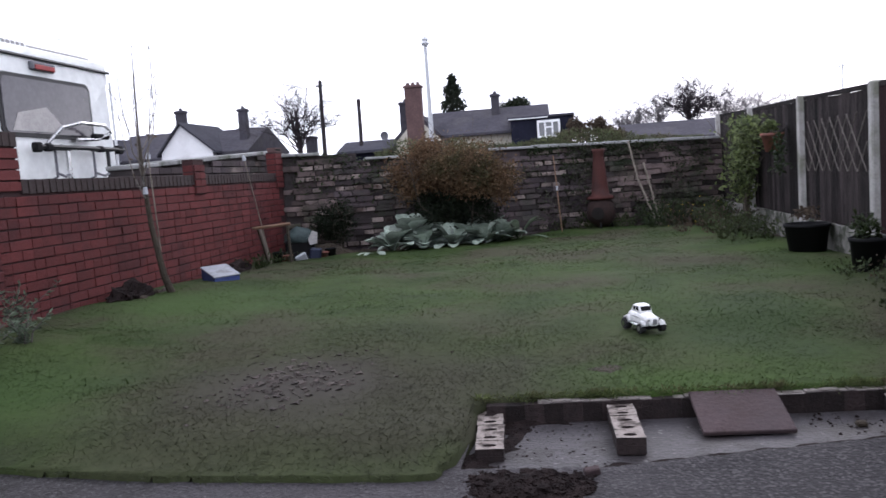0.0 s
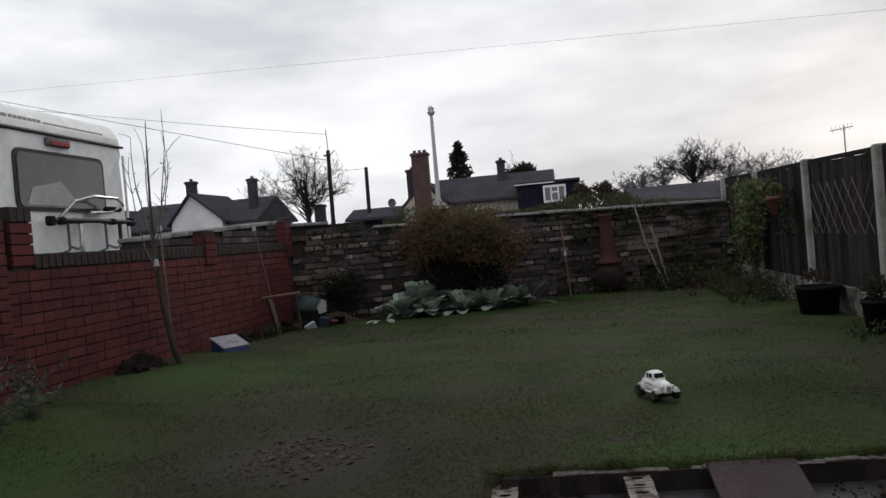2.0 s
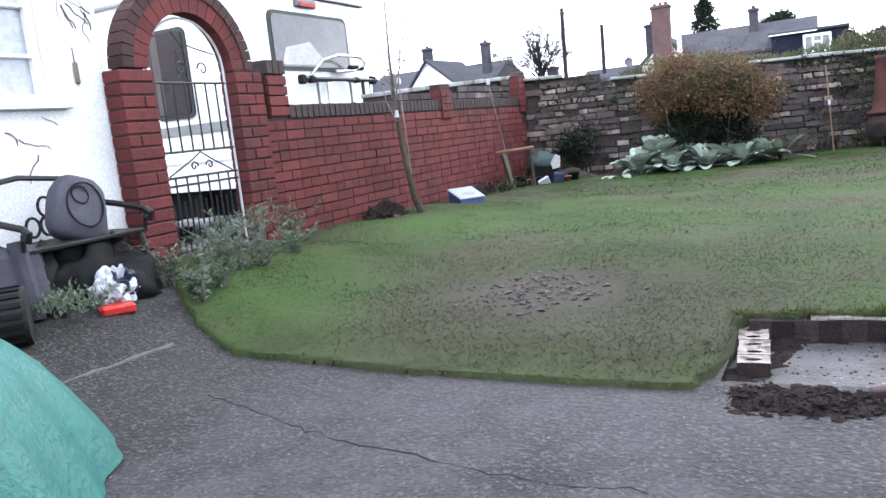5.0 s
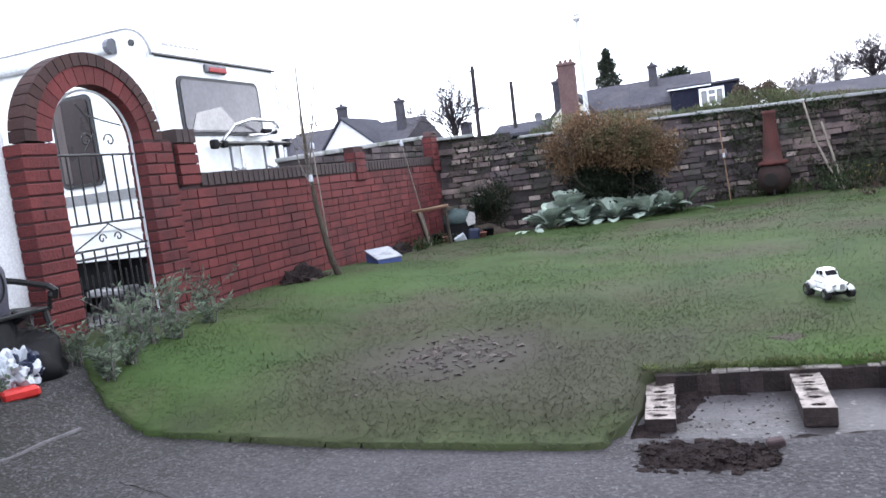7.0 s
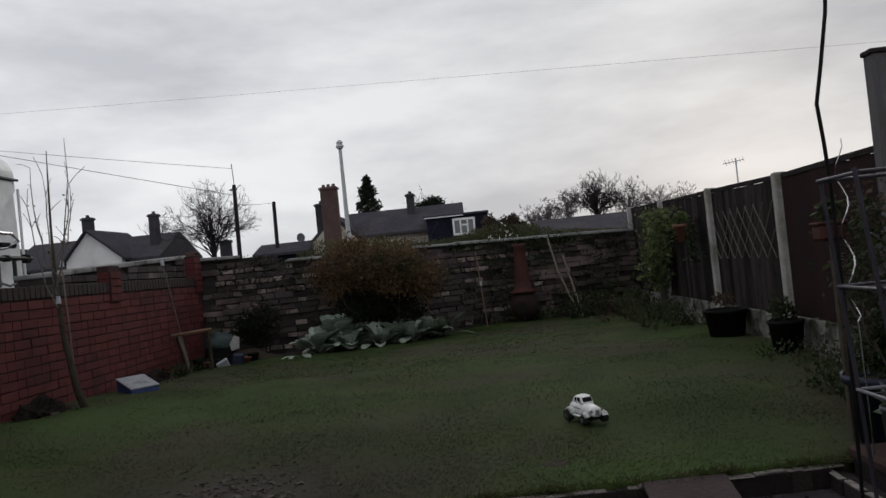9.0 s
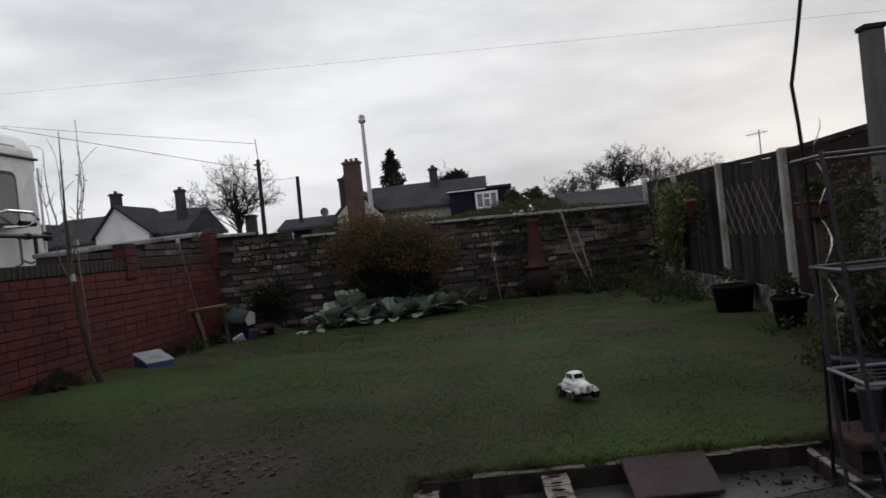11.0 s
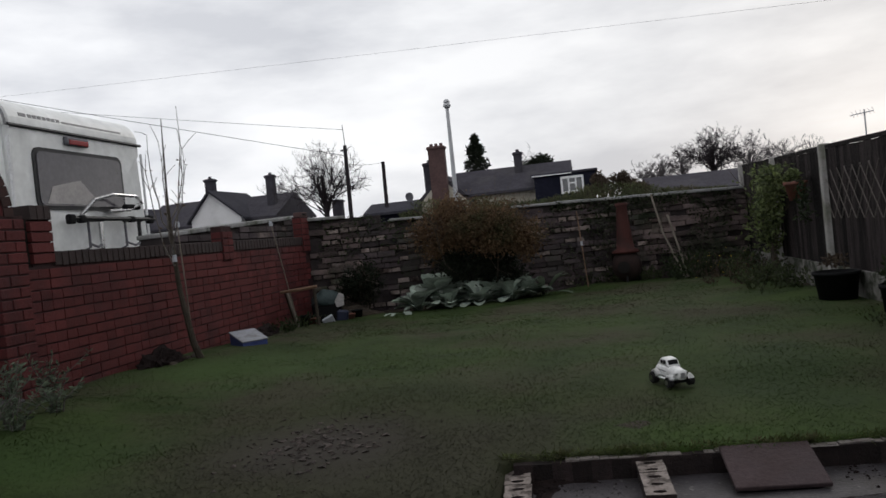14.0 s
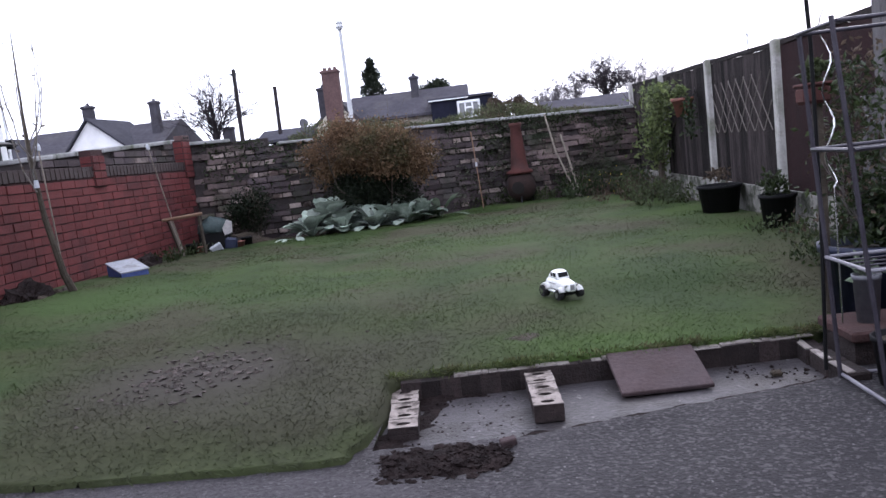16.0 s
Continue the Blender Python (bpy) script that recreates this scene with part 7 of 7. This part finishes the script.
under(part("tied_neck", one_tube([(-3.42, 2.80, 0.44), (-3.40, 2.82, 0.50), (-3.37, 2.84, 0.54)], [0.05, 0.018, 0.04], 9), M["black_plastic"]), sack)
sack = heap("black_sack", -3.50, 2.32, 0.20, (0.2, 0.22), 0.33, "black_plastic", "black plastic sack under the bench", "sack", 12, 4)
under(part("tied_neck", one_tube([(-3.44, 2.36, 0.45), (-3.42, 2.38, 0.50), (-3.40, 2.41, 0.52)], [0.05, 0.018, 0.035], 9), M["black_plastic"]), sack)
cbag = tagged(empty("carrier_bag", -3.25, 2.68, 0.22), "crumpled white and blue carrier bag", "bag")
for k, (mat, r0, c0) in enumerate((("white_plastic", 0.10, (-3.26, 2.67, 0.28)), ("blue_black", 0.075, (-3.24, 2.70, 0.30)))):
    bm = bmesh.new()
    bmesh.ops.create_icosphere(bm, subdivisions=4, radius=1)
    for v in bm.verts:
        q = v.co.copy()
        kk = 1 + 0.55 * noise.noise(q * 2.6 + Vector((k * 7, 0, 0))) + 0.4 * abs(noise.noise(q * 6 + Vector((k, 2, 0))))
        v.co = Vector((q.x * r0 * 0.8 * kk, q.y * r0 * kk, max(-0.5, q.z) * r0 * kk)) + Vector(c0)
    under(part("plastic", bm, M[mat]), cbag)
rt = tagged(part("red_tub", one_box(-0.08, 0.08, -0.055, 0.055, 0, 0.05, bevel=0.012), M["red_plastic"]), "shallow red plastic tub on the ground", "tub")
rt.matrix_world = pose(-3.17, 2.60, 0.185, 0, 0, 60)

gm = tagged(empty("lawn_mower", -3.4, 2.05, 0.2), "dark grey lawn mower with a ribbed wheel against the house", "lawn mower")
bm = one_box(-0.18, 0.14, -0.2, 0.2, 0, 0.36, bevel=0.05)
mb = under(part("body", bm, M["bag_grey"]), gm)
mb.matrix_world = pose(-3.44, 2.22, 0.21, 0, -8, 0)
under(part("handle_post", one_tube([(-3.31, 2.28, 0.24), (-3.36, 2.28, 0.60)], 0.04, 8), M["bag_grey"]), gm)
whl = under(part("wheel", one_tube([(-3.20, 2.02, 0.31), (-3.12, 2.12, 0.31)], 0.125, 18), M["rubber"]), gm)
for i in range(18):
    a = 6.283 * i / 18
    q = under(part("tread", one_box(-0.045, 0.045, -0.010, 0.010, 0.118, 0.132), M["black_plastic"]), whl)
    q.matrix_world = Matrix.Translation((-3.16, 2.07, 0.31)) @ pose(0, 0, 0, 0, 0, 51) @ pose(0, 0, 0, math.degrees(a), 0, 0)
low_plants("border_plants", 420, -3.3, -3.1, 2.2, 2.5, 0.10, "low weeds on the path edge", "leaf_sage", 0.018)

tp = bmesh.new()
rows_t, cols_t = 44, 110
grid = []
for i in range(rows_t):
    f = i / (rows_t - 1)
    ring = []
    for j in range(cols_t):
        a = 2 * math.pi * j / cols_t
        r = 0.02 + 0.68 * f + 0.035 * f * math.sin(5 * a + 1.3) + 0.012 * f * f * math.sin(17 * a + 4 * f)
        q = Vector((r * math.cos(a), r * math.sin(a), 0.0))
        fold = abs(noise.noise(q * 5.5)) - 0.25 + 0.5 * abs(noise.noise(q * 13 + Vector((3, 1, 2))))
        z = 0.56 * (1 - f ** 2.8) - 0.045 * fold * (1 - 0.6 * f)
        ring.append(tp.verts.new((-2.35 + q.x, 0.95 + q.y, 0.042 + max(z, 0.0))))
    grid.append(ring)
for g0, g1 in zip(grid, grid[1:]):
    for j in range(cols_t):
        tp.faces.new((g0[j], g0[(j + 1) % cols_t], g1[(j + 1) % cols_t], g1[j]))
tp.faces.new(grid[0][::-1])
bmesh.ops.recalc_face_normals(tp, faces=tp.faces[:])
tagged(part("tarpaulin", tp, M["tarp_green"], None, "", True), "creased green tarpaulin over a heap on the yard", "tarpaulin")
# the worn pale lip where two layers of asphalt meet
bm = bmesh.new()
tube(bm, [(-2.75 + 0.05 * f + RNG.normal(0, 0.004), 1.75 + 0.72 * f, float(yard_z(np.array(-2.73), np.array(1.75 + 0.72 * f))) - 0.004) for f in np.linspace(0, 1, 16)], [RNG.uniform(0.007, 0.012) for q in range(16)], 6)
tagged(part("asphalt_seam", bm, M["post_wood"]), "pale worn seam across the asphalt", "seam", kind="structure")
# cracks in the asphalt
for pts in ([(-2.1, 2.05), (-1.74, 1.94), (-1.4, 1.82), (-1.0, 1.74), (-0.7, 1.70), (-0.43, 1.72)],):
    line = []
    for (xa, ya), (xb, yb) in zip(pts, pts[1:]):
        for f in np.linspace(0, 1, 9)[:-1]:
            line.append((xa + f * (xb - xa) + RNG.normal(0, 0.004), ya + f * (yb - ya) + RNG.normal(0, 0.007)))
    bm = bmesh.new()
    tube(bm, [(x, y, float(yard_z(np.array(x), np.array(y))) - 0.0005) for x, y in line], [RNG.uniform(0.0012, 0.0042) for q in line], 4)
    tagged(part("crack", bm, M["hole"]), "dark crack across the asphalt", "crack", kind="structure")

# ---- plant stand and pots by the fence ----
st = tagged(empty("plant_stand", 1.42, 2.62, 0.04), "tubular dark grey greenhouse staging without its cover", "plant stand")


def sp(name, pts, r=0.0078, mat="tube_grey"):
    return under(part(name, one_tube(pts, r, 8), M[mat]), st)


XL, XR, YB, YF = 1.15, 1.78, 2.77, 2.47
sp("upright", [(1.17, YB, 0.04), (1.15, YB, 0.45), (1.125, YB, 0.81), (1.10, YB, 1.18)])
sp("upright", [(1.185, YF, 0.04), (1.14, YF, 0.48), (1.11, YF, 0.82), (1.075, YF, 1.20)])
sp("upright", [(XR, YB, 0.04), (XR - 0.03, YB, 1.18)])
sp("upright", [(XR, YF, 0.04), (XR - 0.03, YF, 1.20)])
for z, xl, mat in ((0.05, 1.175, "tube_pale"), (0.455, 1.145, "tube_pale"), (0.815, 1.12, "tube_grey"), (1.185, 1.09, "tube_grey")):
    sp("side_rail", [(xl, YB, z), (xl, YF, z)], 0.0065, mat)
    sp("shelf_rail", [(xl, YB, z), (XR - 0.02, YB, z)], 0.0065, mat)
    sp("shelf_rail", [(xl, YF, z), (XR - 0.02, YF, z)], 0.0065, mat)
    if 0.1 < z < 1:
        for i in range(4):
            y = YF + (i + 1) * 0.06
            sp("shelf_wire", [(xl, y, z - 0.006), (XR - 0.02, y, z - 0.006)], 0.003)
tagged(part("bent_cane", one_tube([(1.16, 2.86, 0.04), (1.165, 2.84, 0.6), (1.155, 2.82, 1.15), (1.14, 2.80, 1.32), (1.13, 2.80, 1.46), (1.16, 2.80, 1.60), (1.195, 2.80, 1.78), (1.22, 2.80, 2.0)], 0.007, 7), M["black_plastic"]), "tall bent black tube beside the plant stand", "tube")
tagged(part("spiral_wire", one_tube([(1.285, 3.0, 0.06), (1.28, 3.0, 0.66)] + [(1.275 + 0.017 * math.cos(0.9 * k), 3.0 + 0.018 * math.sin(0.9 * k), 0.68 + 0.032 * k) for k in range(22)], [0.0032] * 16 + [0.0024] * 8, 6), M["chrome"]), "shiny spiral plant support", "plant support")

plinth = tagged(empty("plinth", 1.5, 3.05, 0.02), "low terracotta-coloured block step under the pots", "step")
under(part("top_slab", one_box(1.255, 1.85, 2.86, 3.16, 0.120, 0.16, bevel=0.008), M["plinth_red"]), plinth)
under(part("riser", one_box(1.27, 1.85, 2.88, 3.15, -0.03, 0.120), M["brown_brick"]), plinth)
bin_pot("grey_bucket", 1.375, 3.0, 0.16, 0.048, 0.175, "grey_plastic", "tall grey plastic bucket with leaves in it", (60, 0.045, "leaf_sage"))
bin_pot("blue_black_tub", 1.58, 3.38, 0.05, 0.20, 0.34, "blue_black", "large dark blue tub of climbing plants", (500, 0.20, "leaf_ivy"))
bin_pot("black_pot", 1.30, 2.62, 0.05, 0.085, 0.16, "black_plastic", "black plastic plant pot on the stand")
bin_pot("black_pot", 1.52, 2.62, 0.05, 0.09, 0.18, "black_plastic", "black plastic plant pot on the stand")
bin_pot("black_pot", 1.60, 2.62, 0.462, 0.09, 0.15, "grey_plastic", "grey plastic plant pot on the stand", (160, 0.09, "leaf_sage"))
cl2 = tagged(empty("potted_climber", 1.5, 3.4, 0.4), "straggly climber on canes with green and withered leaves", "climber")
bm = bmesh.new()
for k in range(9):
    a = k * 0.8
    grow(bm, (1.58 + 0.08 * math.cos(a), 3.4 + 0.1 * math.sin(a), 0.42), (0.12 * math.cos(a), 0.08 * math.sin(a), 1), 0.24, 0.005, 1, 0.15, 0.5, 4)
under(part("woody_base", bm, M["vine_stem"]), cl2)
under(leaf_mesh("leaves", np.stack([RNG.normal(1.54, 0.065, 1500), RNG.normal(3.38, 0.12, 1500), 0.40 + 0.72 * RNG.random(1500) ** 1.3], 1), 0.022, M["leaf_ivy"]), cl2)
under(leaf_mesh("withered_leaves", np.stack([RNG.normal(1.54, 0.06, 520), RNG.normal(3.36, 0.12, 520), RNG.uniform(0.45, 1.2, 520)], 1), 0.018, M["leaf_dead"]), cl2)
tr = tagged(empty("trough", 1.42, 3.4, 0.95), "terracotta trough planter raised among the climbers", "planter")
under(part("body", one_box(1.335, 1.445, 3.36, 3.46, 0.965, 1.035, bevel=0.012), M["dark_clay"]), tr)
under(part("rim", one_box(1.33, 1.45, 3.355, 3.465, 1.035, 1.048, bevel=0.004), M["dark_clay"]), tr)
under(part("post", one_box(1.39, 1.42, 3.40, 3.43, 0.05, 0.967), M["bark"]), tr)
under(leaf_mesh("leaves", clump(240, (1.40, 3.42, 1.09), 0.08, 0.2, (1.0, 0.7, 0.7), 5), 0.022, M["leaf_green"]), tr)
post = tagged(empty("timber_post", 1.98, 4.0, 0), "tall weathered grey timber post", "post")
under(part("shaft", one_box(1.93, 2.02, 3.955, 4.045, -0.02, 1.86, bevel=0.006), M["post_wood"]), post)
under(part("cap", one_box(1.92, 2.03, 3.945, 4.055, 1.86, 1.885, bevel=0.005), M["fence_wood"]), post)
tagged(part("short_post", one_box(1.76, 1.82, 3.77, 3.83, -0.02, 0.98, bevel=0.006), M["post_wood"]), "short weathered grey timber post", "post")
# close the place behind and beside the camera
tagged(part("wall_south", one_box(-4.1, 4.2, -4.2, -4.0, -0.1, 2.6), M["render_white"]), "plain white rendered house wall behind the yard", "wall", kind="structure")
tagged(part("fence_side", one_box(2.9, 2.95, -4.0, 4.4, -0.1, 1.5), M["fence_wood"]), "plain dark timber boundary beside the yard", "fence", kind="structure")
